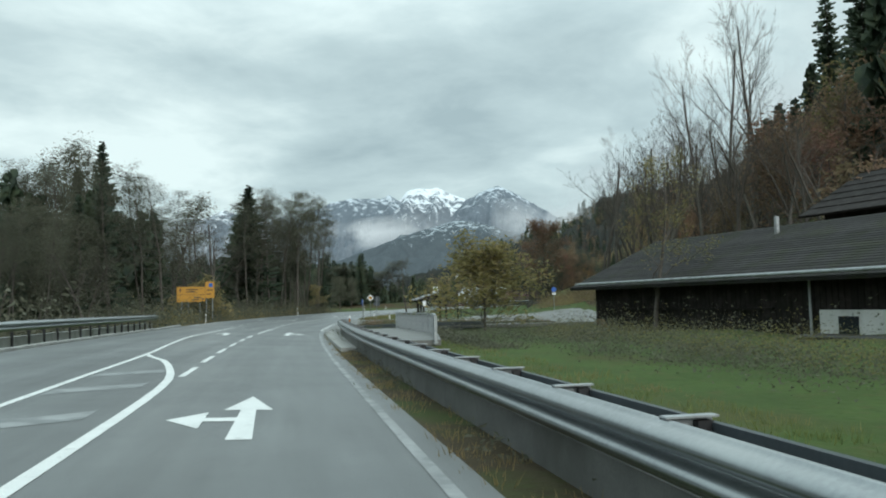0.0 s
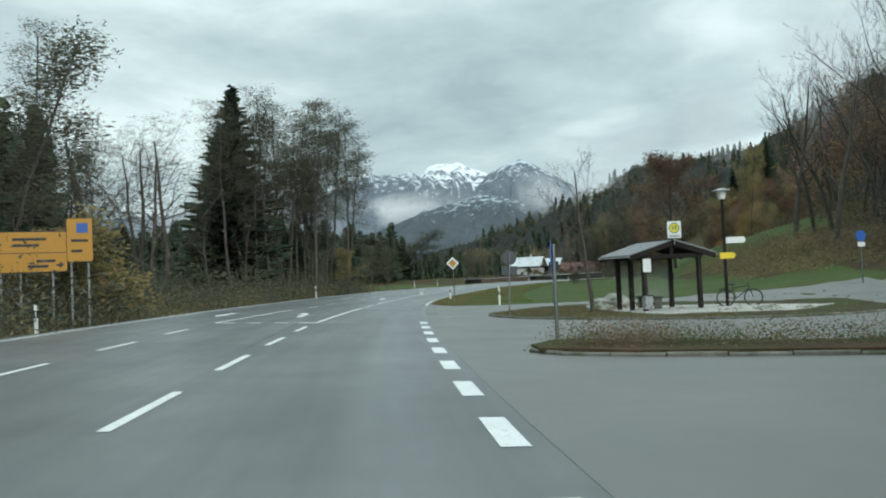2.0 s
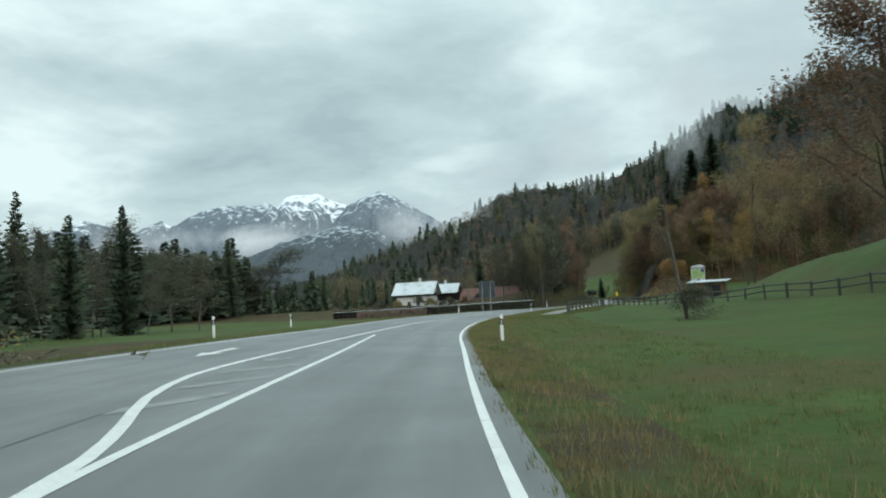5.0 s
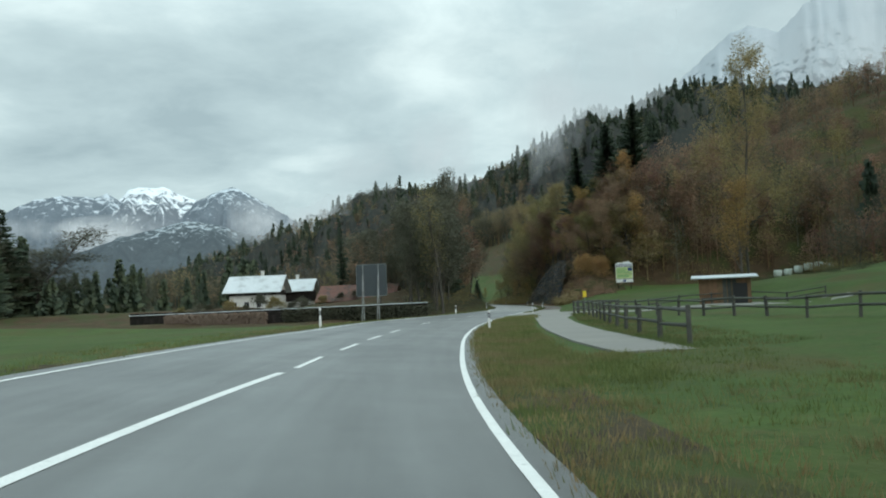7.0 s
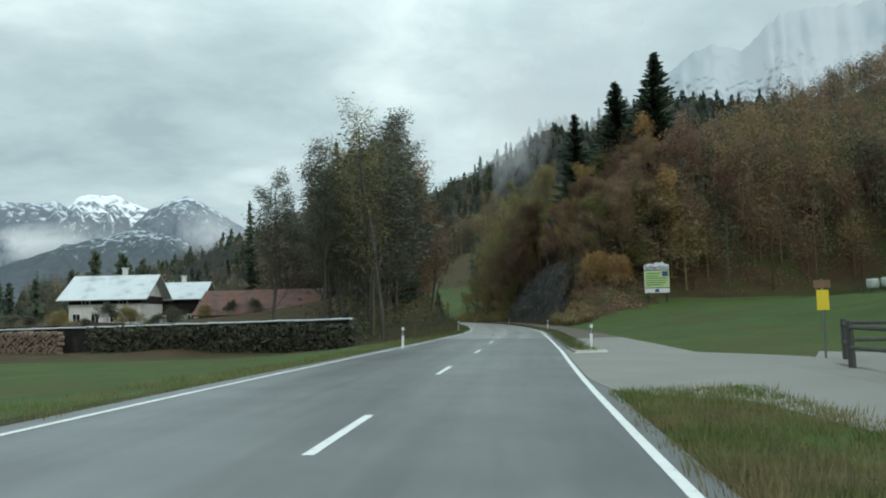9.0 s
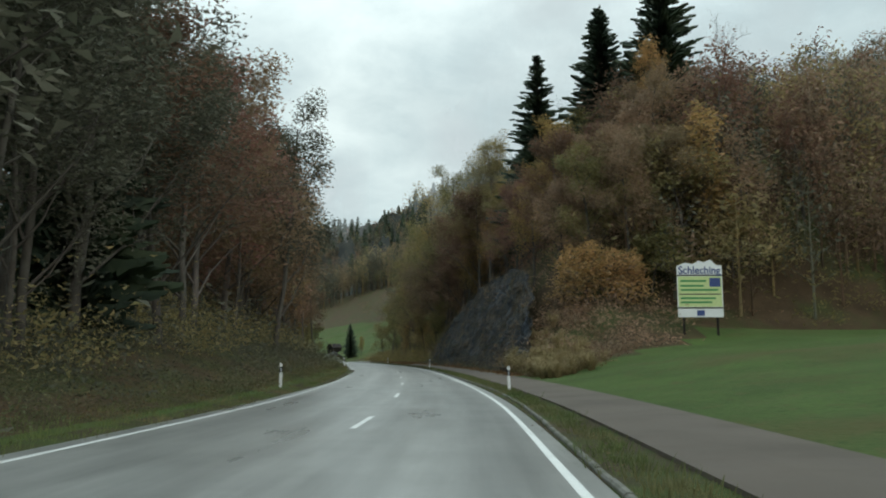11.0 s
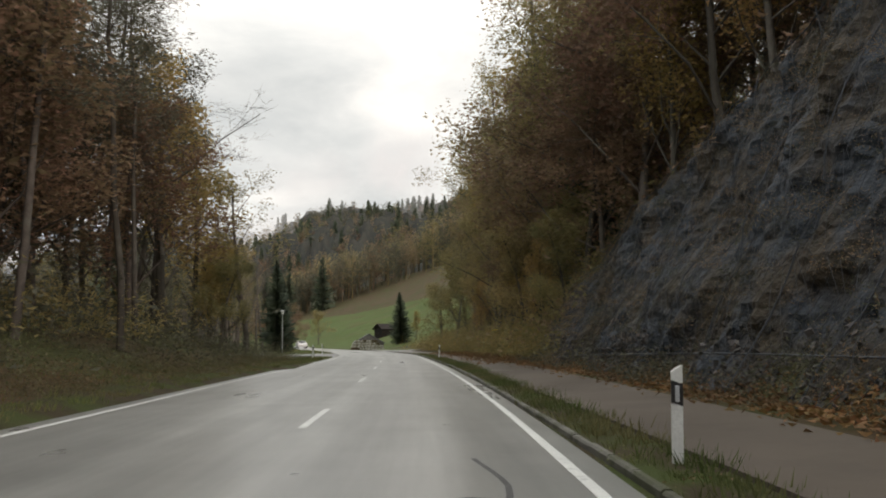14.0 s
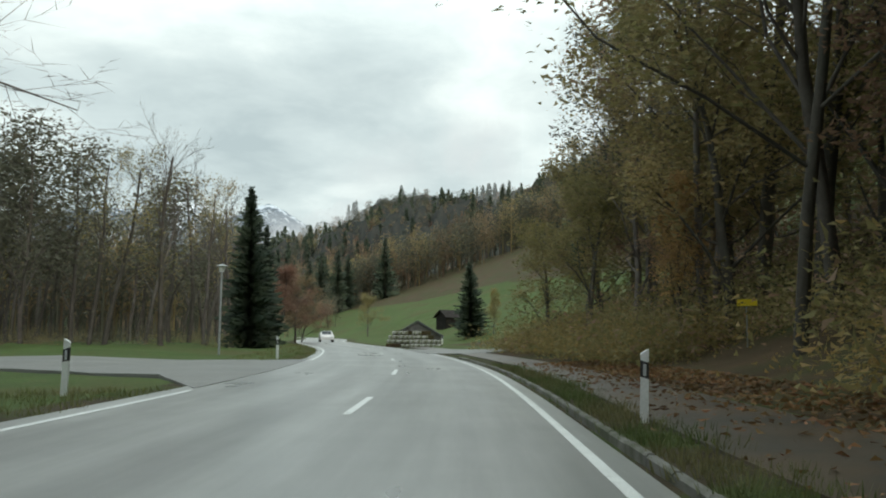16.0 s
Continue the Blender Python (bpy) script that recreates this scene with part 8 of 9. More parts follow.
for sg in (-1, 1):
    for y in (-1.13, 0.0, 1.13):
        part("rafter", Shape().box((1.95, 0.06, 0.17), (sg * 0.95, y, TOP - 0.95 * FALL - 0.1), (0, sg * PITCH, 0)).mesh("rafter", WOOD_DK), bst)
    part("roof_boards", Shape().box((1.96, 2.3, 0.03), (sg * 0.95, 0, TOP - 0.95 * FALL - 0.02), (0, sg * PITCH, 0)).mesh("roof_boards", WOOD_DK), bst, "dark boarded roof underside")
    rf_ = part("roof", Shape().box((1.99, 2.36, 0.02), (sg * 0.95, 0, TOP - 0.95 * FALL + 0.012), (0, sg * PITCH, 0)).mesh("roof", ROOF_ZN), bst, "dull zinc roof slope")
    for k in range(11):
        part("seam", Shape().box((1.99, 0.035, 0.04), (sg * 0.95, -1.15 + 0.23 * k, TOP - 0.95 * FALL + 0.04), (0, sg * PITCH, 0), bevel=0.008).mesh("seam", ROOF_SEAM), rf_)
    part("gutter", Shape().box((0.07, 2.36, 0.06), (sg * 1.93, 0, TOP - 1.93 * FALL - 0.03), bevel=0.01).mesh("gutter", STEEL_DULL), bst, "zinc gutter")
part("ridge_cap", Shape().box((0.22, 2.38, 0.05), (0, 0, TOP + 0.03), bevel=0.02).mesh("ridge_cap", ROOF_GR), bst)
part("bench", Shape().box((0.36, 1.5, 0.05), (-0.3, 0.2, 0.45), bevel=0.01).box((0.3, 0.08, 0.43), (-0.3, -0.4, 0.21)).box((0.3, 0.08, 0.43), (-0.3, 0.8, 0.21)).mesh("bench", WOOD_GR), bst, "grey wooden bench")
bin_ = thing("litter_bin", pose(-2.75, 83.55, 0.0, 0, 0, 17), "grey litter bin beside the shelter post", "bin")
part("body", Shape().box((0.3, 0.28, 0.5), (0, 0, 0.27), bevel=0.02).mesh("body", STEEL_DULL), bin_)
part("rim", Shape().box((0.34, 0.32, 0.05), (0, 0, 0.54), bevel=0.015).mesh("rim", BLACK_PL), bin_, "black rim")
pane = bpy.data.materials.new("clear_pane")
pane.use_nodes = True
pane.node_tree.nodes["Principled BSDF"].inputs["Transmission Weight"].default_value = 0.95
pane.node_tree.nodes["Principled BSDF"].inputs["Roughness"].default_value = 0.05
pane.node_tree.nodes["Principled BSDF"].inputs["Base Color"].default_value = (0.85, 0.92, 0.9, 1)
for x in (-0.61, 0.61):
    g = part("glass_pane", Shape().box((1.15, 0.012, 1.4), (x * 0.94, 1.0, 1.1)).mesh("glass_pane", pane), bst, "clear glass pane")
    g.visible_shadow = False
part("timetable", Shape().box((0.34, 0.03, 0.5), (-1.14, -1.11, 1.68)).mesh("timetable", SIGN_W), bst, "white timetable board")
hp = thing("bus_stop_sign", pose(-1.5, 83.95, -0.32, 0, 0, 0), "white bus stop sign with a green ring on a yellow disc", "road sign")
part("pole", Shape().tube((0, 0, 2.72), (0, 0, 3.3), 0.022, n=10).mesh("pole", STEEL), hp)
plate(hp, "plate", rect(-0.26, 0.26, 2.98, 3.62, 0.02), -0.04, SIGN_W, "white plate")
o = part("disc", disc(0.18, -0.05).mesh("disc", SIGN_YB), hp, "yellow disc")
o.location = (0, 0, 3.36)
ringv = Shape()
for i in range(28):
    a0, a1 = i * math.tau / 28, (i + 1) * math.tau / 28
    ringv.add([(math.cos(a) * r, -0.056, math.sin(a) * r) for a, r in ((a0, 0.165), (a1, 0.165), (a1, 0.2), (a0, 0.2))], [(0, 1, 2, 3)])
o = part("ring", ringv.mesh("ring", SIGN_G), hp, "green ring")
o.location = (0, 0, 3.36)
text(hp, "H", 0.26, (0, -0.056, 3.36), SIGN_G, "green letter", 0.006)
plate(hp, "text_bar", rect(-0.2, 0.2, 3.01, 3.1), -0.047, STEEL_DULL, thick=0.006)
wp = street_lamp(pose(0.75, 85.0, -0.1), 4.3, "street lamp with footpath arrow plates on its dark pole", True)
plate(wp, "plate", [(-0.22, 1.9), (0.32, 1.9), (0.4, 2.02), (0.32, 2.14), (-0.22, 2.14)], -0.09, SIGN_YB, "yellow arrow plate")
plate(wp, "plate", [(0.05, 2.5), (0.75, 2.5), (0.82, 2.62), (0.75, 2.74), (0.05, 2.74)], -0.09, SIGN_W, "white arrow plate")


def boulder(x, y, size, seed, flat=0.6):
    bm = bmesh.new()
    bmesh.ops.create_icosphere(bm, subdivisions=4, radius=1.0)
    for vv in bm.verts:
        n_ = noise.fractal(vv.co * 1.1 + Vector((seed * 7.1, 0, 0)), 0.8, 2.1, 4) + 0.35 * noise.fractal(vv.co * 4 + Vector((seed, 3, 0)), 0.8, 2.1, 3)
        vv.co *= 1 + 0.32 * n_
        vv.co.z *= flat
    me = bpy.data.meshes.new("boulder")
    bm.to_mesh(me)
    bm.free()
    me.materials.append(LINEN)
    return thing("boulder", pose(x, y, ground_at(x, y) + size * flat * 0.5, 0, 0, seed * 40) @ Matrix.Scale(size, 4), "pale lichen-covered boulder on the island", "boulder", "boulders round the bus stop", data=me)


boulder(-3.1, 88.2, 1.0, 1, 0.5)
for s_, l_, z, k in ((81.2, 12.1, 0.4, 2), (80.6, 13.0, 0.5, 3), (81.6, 11.3, 0.3, 4), (80.3, 14.2, 0.4, 5)):
    x, y, _ = at(s_, l_)
    boulder(x, y, z, k)


def bicycle(m):
    top = thing("bicycle", m, "dark mountain bicycle leaning beside the boulders", "bicycle")
    for x in (-0.52, 0.52):
        w = Shape()
        for i in range(24):
            a0, a1 = i * math.tau / 24, (i + 1) * math.tau / 24
            w.tube((x + math.cos(a0) * 0.33, 0, 0.36 + math.sin(a0) * 0.33), (x + math.cos(a1) * 0.33, 0, 0.36 + math.sin(a1) * 0.33), 0.028, n=6, cap=False)
        wheel = part("wheel", w.mesh("wheel", RUBBER), top)
        sp = Shape()
        for i in range(12):
            a0 = i * math.tau / 12
            sp.tube((x, 0, 0.36), (x + math.cos(a0) * 0.31, 0, 0.36 + math.sin(a0) * 0.31), 0.003, n=3, cap=False)
        part("spokes", sp.mesh("spokes", STEEL), wheel)
    fr = Shape()
    for a, b in (((-0.52, 0.36), (-0.12, 0.34)), ((-0.12, 0.34), (-0.25, 0.85)), ((-0.52, 0.36), (-0.22, 0.75)), ((-0.12, 0.34), (0.36, 0.72)), ((-0.22, 0.75), (0.34, 0.82)), ((0.34, 0.88), (0.52, 0.36))):
        fr.tube((a[0], 0, a[1]), (b[0], 0, b[1]), 0.02, n=6)
    part("frame", fr.mesh("frame", BLACK_PL), top)
    part("saddle", Shape().box((0.26, 0.13, 0.06), (-0.27, 0, 0.9), bevel=0.025).mesh("saddle", RUBBER), top)
    part("handlebar", Shape().tube((0.36, -0.32, 1.0), (0.36, 0.32, 1.0), 0.014, n=6).tube((0.34, 0, 0.85), (0.37, 0, 1.0), 0.016, n=6).mesh("handlebar", BLACK_PL), top)
    part("mudguard", Shape().tube((-0.75, 0, 0.72), (-0.45, 0, 0.76), 0.02, n=5).mesh("mudguard", BLACK_PL), top)
    return top


bicycle(pose(1.3, 85.2, ground_at(1.3, 85.2) + 0.12, 6, 0, -22))


# -- wooden fences --
def fence(pts, label, height=1.0, gap=3.2, xy=False):
    top = thing("wooden_fence", label=label, category="fence", group="wooden fences on the meadow")
    p = [np.array(on(s, l) if not xy else (s, l, ground_at(s, l))) for s, l in spline(pts, 0.4)]
    acc, knots = 0.0, [p[0]]
    for a, b in zip(p, p[1:]):
        acc += np.linalg.norm((b - a)[:2])
        if acc >= gap:
            knots.append(b)
            acc = 0.0
    fr_ = random.Random(int(pts[0][0]))
    post_me = Shape().box((0.13, 0.13, height + 0.45), (0, 0, height / 2 - 0.15), bevel=0.015).mesh("post", WOOD_GR)
    for k in knots:
        o = part("post", post_me, top)
        o.matrix_basis = pose(*k, fr_.uniform(-3, 3), fr_.uniform(-3, 3), fr_.uniform(0, 90))
    for a, b in zip(knots, knots[1:]):
        for z in (height - 0.06, height * 0.5):
            o = part("rail", Shape().tube((a[0], a[1], a[2] + z + fr_.uniform(-0.04, 0.04)), (b[0], b[1], b[2] + z + fr_.uniform(-0.04, 0.04)), 0.06, 0.05, n=7).mesh("rail", WOOD_GR), top)
    return top


fence([(205, 7.5), (211, 7.5), (220, 7.8), (230, 8.1), (240, 8.0), (247, 7.5), (252, 7.2), (256, 8.1), (258.5, 9.5), (259, 14)], "grey weathered post-and-rail fence along the cycle path")
fence([(259, 14), (262, 20), (262, 30)], "grey weathered post-and-rail fence on the meadow")
fence([(246, 9), (236, 12), (215, 16.5), (195, 20.5), (175, 22.5), (150, 23)], "long grey post-and-rail fence across the meadow", 0.95)
fence([(14, 60), (20, 58), (32, 57), (45, 56)], "dark post-and-rail fence behind the barn", 1.0, xy=True)

# -- meadow hut --
hx, hy = 50.6, 245.4
hut = thing("meadow_hut", pose(hx, hy, ground_at(hx, hy) - 0.1, 0, 0, -38) @ Matrix.Scale(1.35, 4), "small brown board hut with a flat pale-edged roof", "hut")
part("wall", Shape().box((3.4, 2.4, 2.0), (0, 0, 0.9)).mesh("wall", WOOD_BR), hut)
for k in range(11):
    part("board", Shape().box((0.26, 0.03, 1.9), (-1.56 + 0.31 * k, -1.22, 0.92)).mesh("board", WOOD_BR if k not in (5, 6, 7) else WOOD_GR), hut)
part("roof", Shape().box((4.4, 3.2, 0.09), (0, -0.1, 2.0), (4, 0, 0), bevel=0.02).mesh("roof", ROOF_SN), hut, "flat roof with a pale edge")
# no real hole: a black panel paints the dark inside
part("opening", Shape().box((0.9, 0.04, 1.5), (1.0, -1.25, 0.75)).mesh("opening", INK), hut, "black panel painted as a shaded open front")


# -- silage bales --
for k in range(6):
    x, y = 117.0 + 1.75 * k, 311.6 - 0.86 * k
    b = Shape()
    n = 18
    ringz = [(0, 0.5), (0.06, 0.58), (0.3, 0.61), (0.6, 0.62), (0.9, 0.61), (1.14, 0.58), (1.2, 0.5)]
    vs = [(math.cos(i * math.tau / n) * r, math.sin(i * math.tau / n) * r, z) for z, r in ringz for i in range(n)]
    fs = [(a * n + i, a * n + (i + 1) % n, (a + 1) * n + (i + 1) % n, (a + 1) * n + i) for a in range(6) for i in range(n)] + [tuple(range(n - 1, -1, -1)), tuple(range(6 * n, 7 * n))]
    b.add(vs, fs)
    thing("silage_bale", pose(x, y, ground_at(x, y), 0, 0, k * 30) @ Matrix.Diagonal((1.36, 1.36, 1.18, 1)), "round silage bale wrapped in pale green film", "silage bale", "row of silage bales", data=b.mesh("silage_bale", FOIL, True))


# -- houses --
def gable_house(m, name, label, w, d, eave, ridge, over, wall_mat, roof_mat, upper=None, windows=(), chimney=False, courses=0, door=None):
    """House with its ridge along x; front is -y. windows: (x, z, w, h)."""
    top = thing(name, m, label, "barn" if "barn" in name else "house")
    sh = Shape()
    sh.add([(-w / 2, -d / 2, -0.6), (w / 2, -d / 2, -0.6), (w / 2, d / 2, -0.6), (-w / 2, d / 2, -0.6), (-w / 2, -d / 2, eave), (w / 2, -d / 2, eave), (w / 2, d / 2, eave), (-w / 2, d / 2, eave), (-w / 2, 0, ridge), (w / 2, 0, ridge)],
           [(0, 1, 5, 4), (2, 3, 7, 6), (1, 2, 6, 9, 5), (3, 0, 4, 8, 7)])
    part("wall", sh.mesh("wall", wall_mat), top)
    if upper:
        zz = upper[0]
        part("upper_boarding", Shape().box((w + 0.06, d + 0.06, eave - zz - 0.05), (0, 0, (eave + zz) / 2)).mesh("upper_boarding", upper[1]), top, "dark board cladding")
        k = -w / 2 + 0.15
        while k < w / 2 and courses:
            part("board", Shape().box((0.24, 0.03, eave - zz - 0.08), (k, -d / 2 - 0.045, (eave + zz) / 2)).mesh("board", upper[1]), top)
            k += 0.3
    slope = math.atan2(ridge - eave, d / 2)
    L = (d / 2 + over) / math.cos(slope)
    for sg in (-1, 1):
        cy, cz = sg * (d / 2 + over) / 2, ridge - (d / 2 + over) / 2 * math.tan(slope) + 0.1
        r_ = part("roof", Shape().box((w + 2 * over, L, 0.12), (0, cy, cz), (-sg * math.degrees(slope), 0, 0)).mesh("roof", roof_mat), top)
        for c in range(courses):
            u = (c + 0.5) / courses
            part("tile_course", Shape().box((w + 2 * over + 0.02, L / courses * 1.12, 0.035), (0, sg * (d / 2 + over) * u, ridge - (d / 2 + over) * u * math.tan(slope) + 0.2), (-sg * (math.degrees(slope) - 3.0), 0, 0)).mesh("tile_course", roof_mat), r_)
    for x, z, ww, hh in windows:
        wi = part("window", Shape().box((ww, 0.05, hh), (x, -d / 2 - 0.06, z)).mesh("window", GLASS_DK), top, "dark window")
        fr = Shape()
        for dx, dz, a, b in ((0, hh / 2, ww + 0.12, 0.07), (0, -hh / 2, ww + 0.12, 0.07), (-ww / 2, 0, 0.07, hh), (ww / 2, 0, 0.07, hh), (0, 0, 0.05, hh)):
            fr.box((a, 0.07, b), (x + dx, -d / 2 - 0.07, z + dz))
        part("frame", fr.mesh("frame", WHITE_PL), wi)
    if door:
        part("door", Shape().box((door[1], 0.08, door[2]), (door[0], -d / 2 - 0.05, door[2] / 2 - 0.1)).mesh("door", WOOD_DK), top, "dark wooden door")
    if chimney:
        part("chimney", Shape().box((0.6, 0.6, 1.3), (w * 0.1, 0.2, ridge + 0.4), bevel=0.02).box((0.8, 0.8, 0.1), (w * 0.1, 0.2, ridge + 1.1)).mesh("chimney", PLASTER), top)
    return top


# dark barn by the stream: front wall runs from (7.5, 48.2) to beyond (12.6, 34.4)
bd = Vector((5.1, -13.8)).normalized()
c0 = Vector((7.3, 48.6)) + bd * 12.5 + Vector((-bd.y, bd.x)) * 5.2
barn_m = pose(c0.x, c0.y, -0.45, 0, 0, math.degrees(math.atan2(bd.y, bd.x)))
barn = gable_house(barn_m, "barn", "long dark weathered board barn with a mossy grey tiled roof", 25, 10.4, 3.1, 5.4, 1.1, PLASTER, ROOF_GR, (0.05, WOOD_DK), courses=24)
part("whitewashed_wall", Shape().box((8.0, 0.06, 1.5), (8.0, -5.32, 0.75)).mesh("whitewashed_wall", PLASTER), barn, "whitewashed plaster wall")
part("window", Shape().box((0.9, 0.06, 0.8), (5.4, -5.38, 0.85)).mesh("window", GLASS_DK), barn, "small dark window")
part("ledge", Shape().box((13.5, 0.14, 0.1), (-5.2, -5.36, 1.55)).mesh("ledge", WOOD_DK), barn)
part("gutter", Shape().tube((-12.8, -6.35, 3.0), (12.8, -6.35, 3.0), 0.07, n=8).tube((3.6, -5.4, 3.0), (3.6, -5.4, 0.0), 0.05, n=8).mesh("gutter", STEEL_DULL), barn, "zinc gutter")
part("plank", Shape().box((0.8, 0.05, 1.3), (-10.6, -5.9, 0.45), (32, 0, 0)).mesh("plank", WOOD_BR), barn, "leaning brown plank")
part("flue", Shape().tube((-2.5, -1.0, 5.0), (-2.5, -1.0, 6.0), 0.12, n=8).mesh("flue", STEEL_DULL), barn)
tr = thing("timber_stack", barn_m @ pose(7.2, -7.0, 0.35), "low stack of timber covered with a dark sheet", "timber stack")
for k in range(5):
    part("beam", Shape().box((4.2, 0.22, 0.2), (0, -0.5 + 0.25 * k, 0.0), bevel=0.01).mesh("beam", WOOD_BR), tr)
part("sheet", Shape().box((4.4, 1.4, 0.16), (0, 0, 0.2), bevel=0.05).mesh("sheet", INK), tr, "dark cover sheet")
gable_house(pose(35.5, 60, 2.2, 0, 0, -70), "barn", "dark wooden farm building with a broad roof on the slope", 11, 11, 6.0, 9.0, 1.3, WOOD_DK, WOOD_DK, courses=6)

# white farmhouse with snow-dusted roofs and the red-roofed barn across the meadow
gable_house(pose(20.8, 351.5, 0.9, 0, 0, -20), "farmhouse", "white farmhouse with a snow-dusted pitched roof and dark upper boards", 9.2, 10.0, 4.4, 7.2, 1.2, PLASTER, ROOF_SN, (3.3, WOOD_DK), [(-3.6, 1.5, 1.0, 1.2), (-1.2, 1.5, 1.0, 1.2), (1.2, 1.5, 1.0, 1.2), (3.6, 1.5, 1.0, 1.2), (-2.4, 3.7, 1.0, 0.9), (2.4, 3.7, 1.0, 0.9)], True)
gable_house(pose(29.5, 360.0, 0.9, 0, 0, -20), "farmhouse", "dark boarded farmhouse wing with a snow-dusted roof", 8, 9, 4.4, 6.6, 1.0, PLASTER, ROOF_SN, (1.8, WOOD_DK), [(-3, 1.3, 1.0, 1.1), (0, 1.3, 1.0, 1.1), (3, 1.3, 1.0, 1.1)], True)
gable_house(pose(37.5, 333.5, 0.9, 0, 0, -28), "barn", "low barn with a brown-red tiled roof", 13.8, 8.0, 1.7, 4.3, 0.7, PLASTER, ROOF_RED, (0.9, WOOD_DK), [(-6.0, 0.8, 0.8, 0.9)], courses=14)
# long wall with a white cap, hedge and firewood
wall_a, wall_b = Vector((34.0, 283.9)), Vector((-3.0, 322.8))
wv = (wall_b - wall_a).normalized()
gw = thing("garden_wall", label="long low board wall with a snow-white cap", category="wall")
for k in range(18):
    a, b = wall_a + wv * 3.0 * k, wall_a + wv * (3.0 * k + 2.96)
    mid_ = (a + b) / 2
    z0 = ground_at(mid_.x, mid_.y)
    ang = math.degrees(math.atan2(wv.y, wv.x))
    o = part("panel", Shape().box((2.96, 0.12, 2.7), (0, 0, -0.5)).mesh("panel", WOOD_DK), gw)
    o.matrix_basis = pose(mid_.x, mid_.y, 0.62, 0, 0, ang)
    o = part("cap", Shape().box((2.99, 0.5, 0.13), (0, 0, 0), (0, random.Random(k).uniform(-0.8, 0.8), 0), bevel=0.04).mesh("cap", ROOF_SN), gw, "white cap")
    o.matrix_basis = pose(mid_.x, mid_.y, 1.48 - 0.02 * k, 0, 0, ang)
hv, hq = [], []
hr = np.random.default_rng(5)
nv = Vector((-wv.y, wv.x))
hn = 9500
u = hr.uniform(0, 1, hn)
pts = np.stack([wall_a.x + 1 + wv.x * 24 * u + nv.x * (0.9 + hr.normal(size=hn) * 0.4), wall_a.y + wv.y * 24 * u + nv.y * (0.9 + hr.normal(size=hn) * 0.4), np.abs(hr.uniform(0, 2.2, hn)) - 0.95 + 0.12 * np.sin(u * 60)], axis=1)
hed = thing("hedge", label="dark clipped hedge before the long wall", category="hedge")
for k in range(9):
    shrub = pts[(u >= k / 9) & (u < (k + 1) / 9)]
    part("shrub", quick_mesh("shrub", *leaves(shrub, 0.16, hr, 0.8), LEAF_DULL), hed)["kind"] = "stuff"
lw = thing("firewood_stack", label="long stack of split firewood under a white cover", category="firewood")
ls = Shape()
lr = random.Random(9)
log_me = ls.tube((0, 0, -0.25), (0, 0, 0.25), 0.11, n=6).mesh("log", LOGS)
log_q = Vector((nv.x, nv.y, 0)).to_track_quat("Z", "Y").to_matrix().to_4x4()
for k in range(290):
    col, row = divmod(k, 9)
    c = wall_a + wv * (26 + 0.62 * col + 0.3 * (row % 2) + lr.uniform(-0.1, 0.1)) + nv * (0.9 + lr.uniform(-0.08, 0.08))
    o = part("log", log_me, lw)
    g = lr.uniform(0.8, 1.5)
    o.matrix_basis = Matrix.Translation((c.x, c.y, -0.7 + 0.2 * row)) @ log_q @ Matrix.Rotation(lr.uniform(0, 6), 4, "Z") @ Matrix.Diagonal((g * 1.6, g, 1, 1))


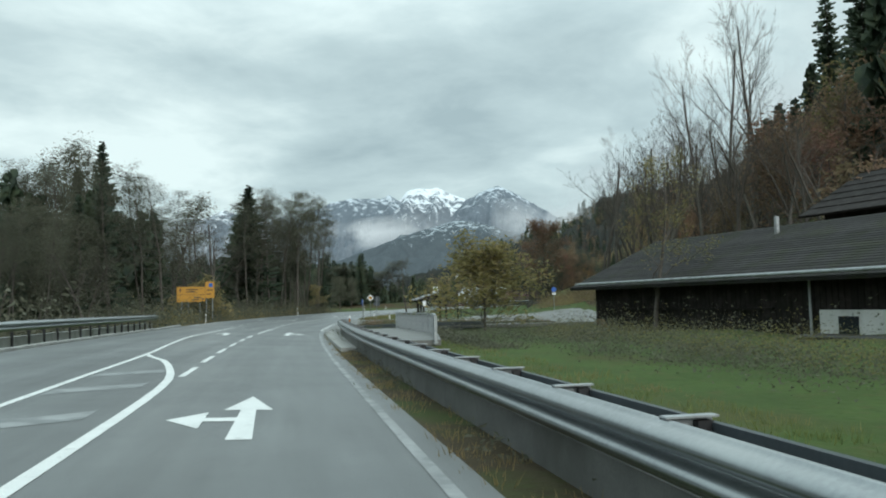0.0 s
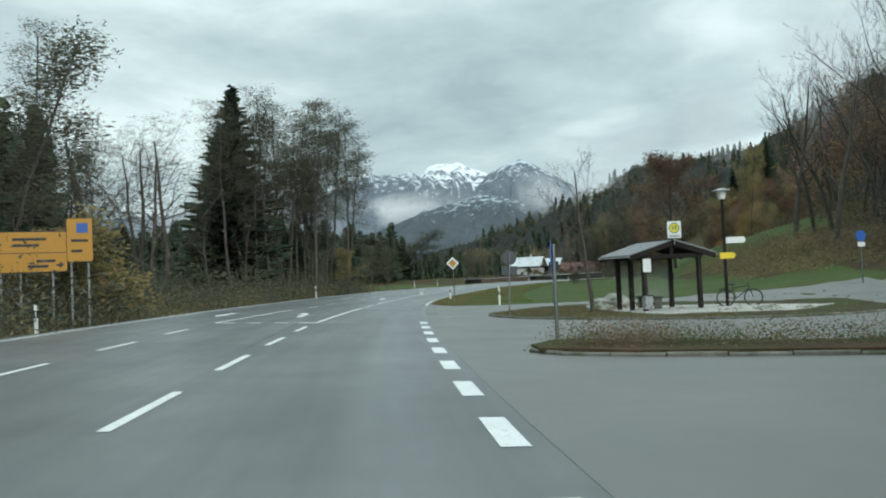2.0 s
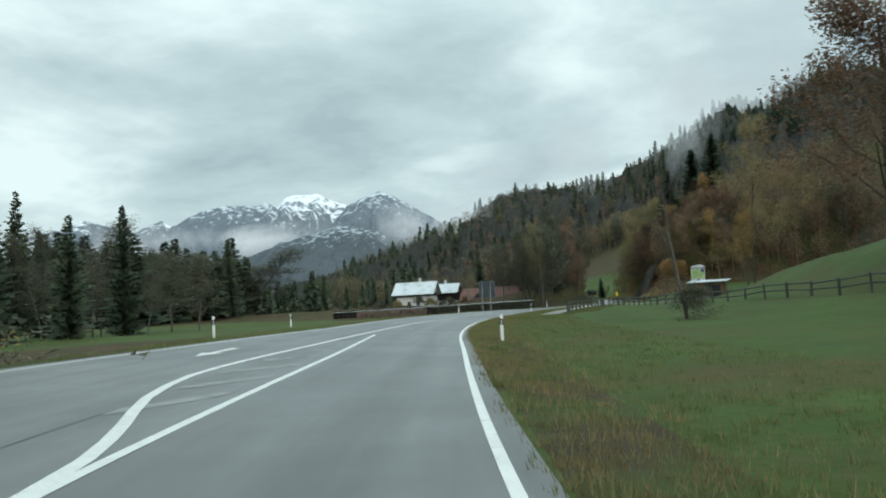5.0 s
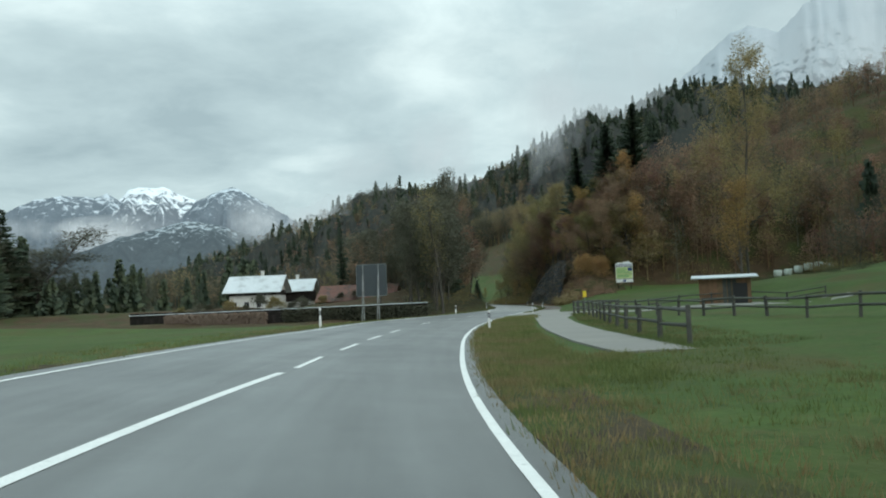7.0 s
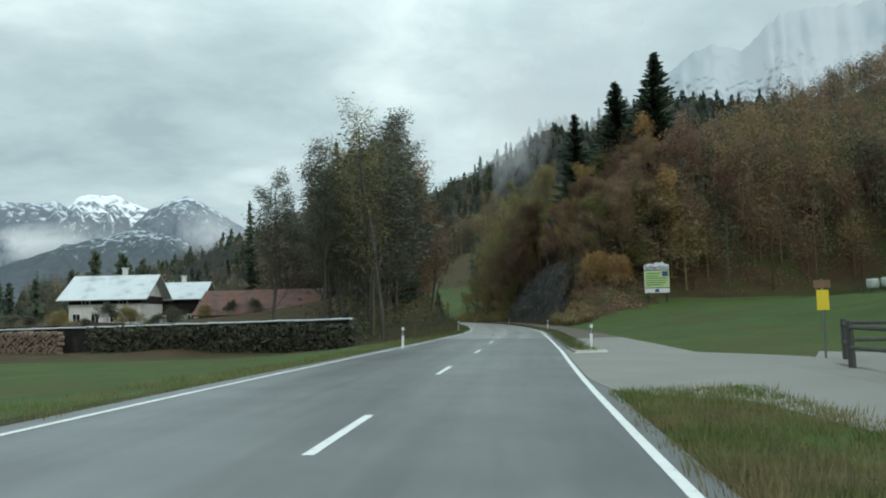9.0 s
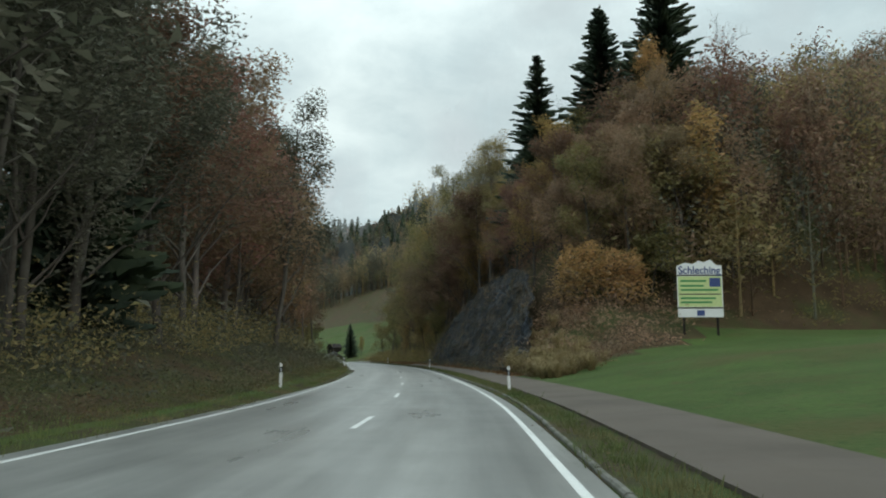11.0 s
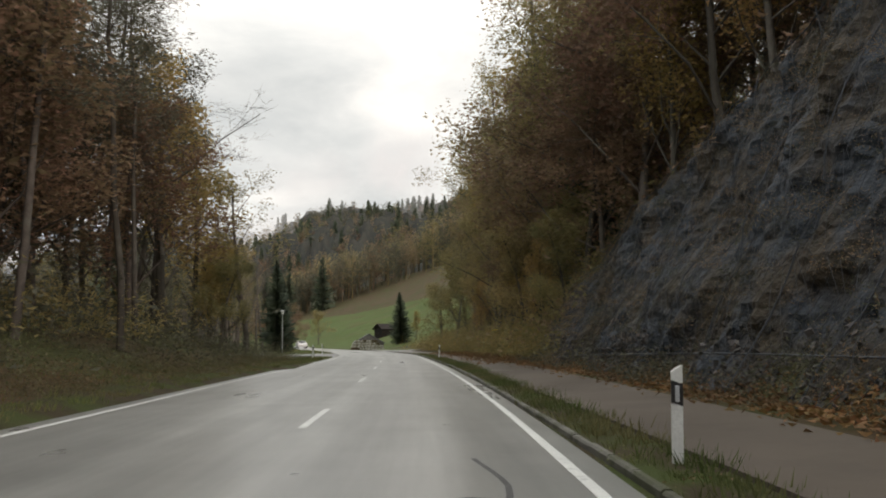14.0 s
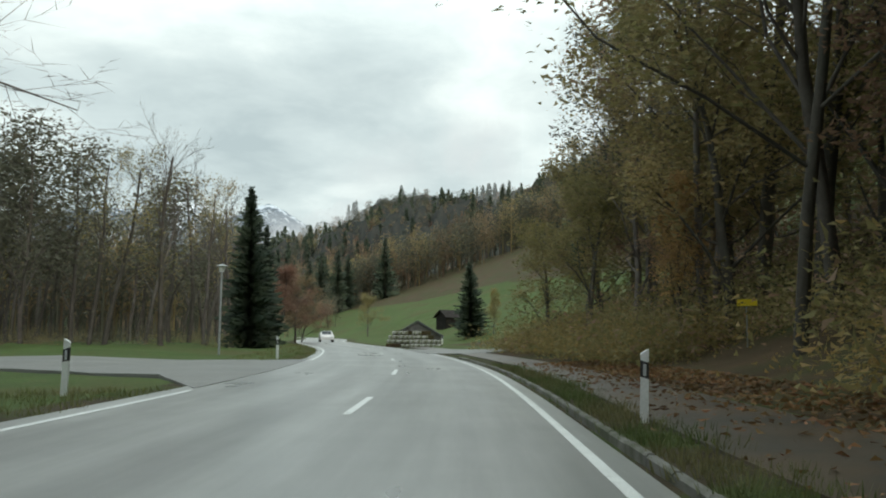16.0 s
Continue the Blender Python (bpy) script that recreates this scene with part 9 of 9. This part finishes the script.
# -- parked car far down the road --
def car(m):
    top = thing("car", m, "small white car standing by the road", "car")
    prof = [(-2.0, 0.3), (2.05, 0.3), (2.1, 0.65), (1.9, 0.85), (1.0, 0.95), (0.45, 1.42), (-1.2, 1.45), (-1.95, 0.95), (-2.08, 0.6)]
    n = len(prof)
    sh = Shape()
    vs = [(k * (0.84 if z < 1.0 else 0.62), x, z) for k in (-1, 1) for x, z in prof]
    sh.add(vs, [tuple(range(n)), tuple(range(2 * n - 1, n - 1, -1))] + [(i, n + i, n + (i + 1) % n, (i + 1) % n) for i in range(n)])
    part("body", sh.mesh("body", CAR_WHITE), top)
    part("windscreen", Shape().box((1.2, 0.62, 0.02), (0, 0.76, 1.2), (-40, 0, 0)).mesh("windscreen", GLASS_DK), top)
    part("rear_window", Shape().box((1.2, 0.75, 0.02), (0, -1.62, 1.22), (33, 0, 0)).mesh("rear_window", GLASS_DK), top)
    for x in (-0.8, 0.8):
        for y in (-1.3, 1.3):
            w = part("wheel", Shape().tube((x - 0.1, y, 0.3), (x + 0.1, y, 0.3), 0.31, n=16).mesh("wheel", RUBBER), top)
            part("rim", Shape().tube((x - 0.11, y, 0.3), (x + 0.11, y, 0.3), 0.18, n=12).mesh("rim", STEEL), w)
    for x in (-0.6, 0.6):
        part("headlight", Shape().box((0.3, 0.06, 0.14), (x, 2.06, 0.7), bevel=0.02).mesh("headlight", REFLECT), top)
        part("tail_light", Shape().box((0.22, 0.06, 0.2), (x, -2.03, 0.78), bevel=0.02).mesh("tail_light", ORANGE), top)
    return top


car(place_xy(110.9, 503, 0, 175))

# -- stone terraces and the hut at the foot of the far meadow --
st = thing("stone_terrace", label="stepped terrace of pale stone blocks at the meadow's foot", category="stone wall")
sr = random.Random(3)
for row, spans in enumerate((((1.3, 4.9),), ((0.0, 4.9),), ((0.2, 3.6),), ((0.5, 1.7), (2.4, 3.1)))):
    for k0, k1 in spans:
        k = k0
        while k < k1:
            w = sr.uniform(0.3, 0.62)
            x, y = 111.2 + (k + w / 2) * 0.955 + row * 0.1, 469.2 - (k + w / 2) * 0.297 + row * 0.45
            o = part("stone", Shape().box((w * 0.96, sr.uniform(0.5, 0.7), sr.uniform(0.26, 0.34)), (0, 0, 0.15), bevel=0.05).mesh("stone", LINEN), st)
            o.matrix_basis = pose(x, y, land(485, 2.5) - 0.02 + row * 0.39, 0, 0, -17.3 + sr.uniform(-5, 5))
            k += w
    part("ledge", Shape().box((4.9 - 0.5 * row, 0.6, 0.36), (0, 0, 0.16), bevel=0.02).mesh("ledge", FOREST_FLOOR), st, "dark earth behind the stones").matrix_basis = pose(113.6 + row * 0.1, 468.85 + row * 0.45, land(485, 2.5) - 0.02 + row * 0.39, 0, 0, -17.3)
gable_house(pose(115.4, 474.2, land(490, 4), 0, 0, 76), "shed", "low grey shed with a gabled roof behind the stone terrace", 3.6, 4.6, 1.0, 2.35, 0.2, CONCRETE_DARK, ROOF_ZN)
paved("driveway", [(468, 1.1), (476, 1.0), (481, 1.0), (482, 4.5), (474, 7.5), (471, 7)], ASPHALT_OLD, "short grey driveway beside the stone terrace", up=0.02)
gable_house(pose(136.0, 530, ground_at(136.0, 530) + 0.3, 0, 0, 20), "hut", "small dark wooden hut on the meadow slope", 3.6, 2.8, 1.6, 2.6, 0.4, WOOD_DK, WOOD_DK)
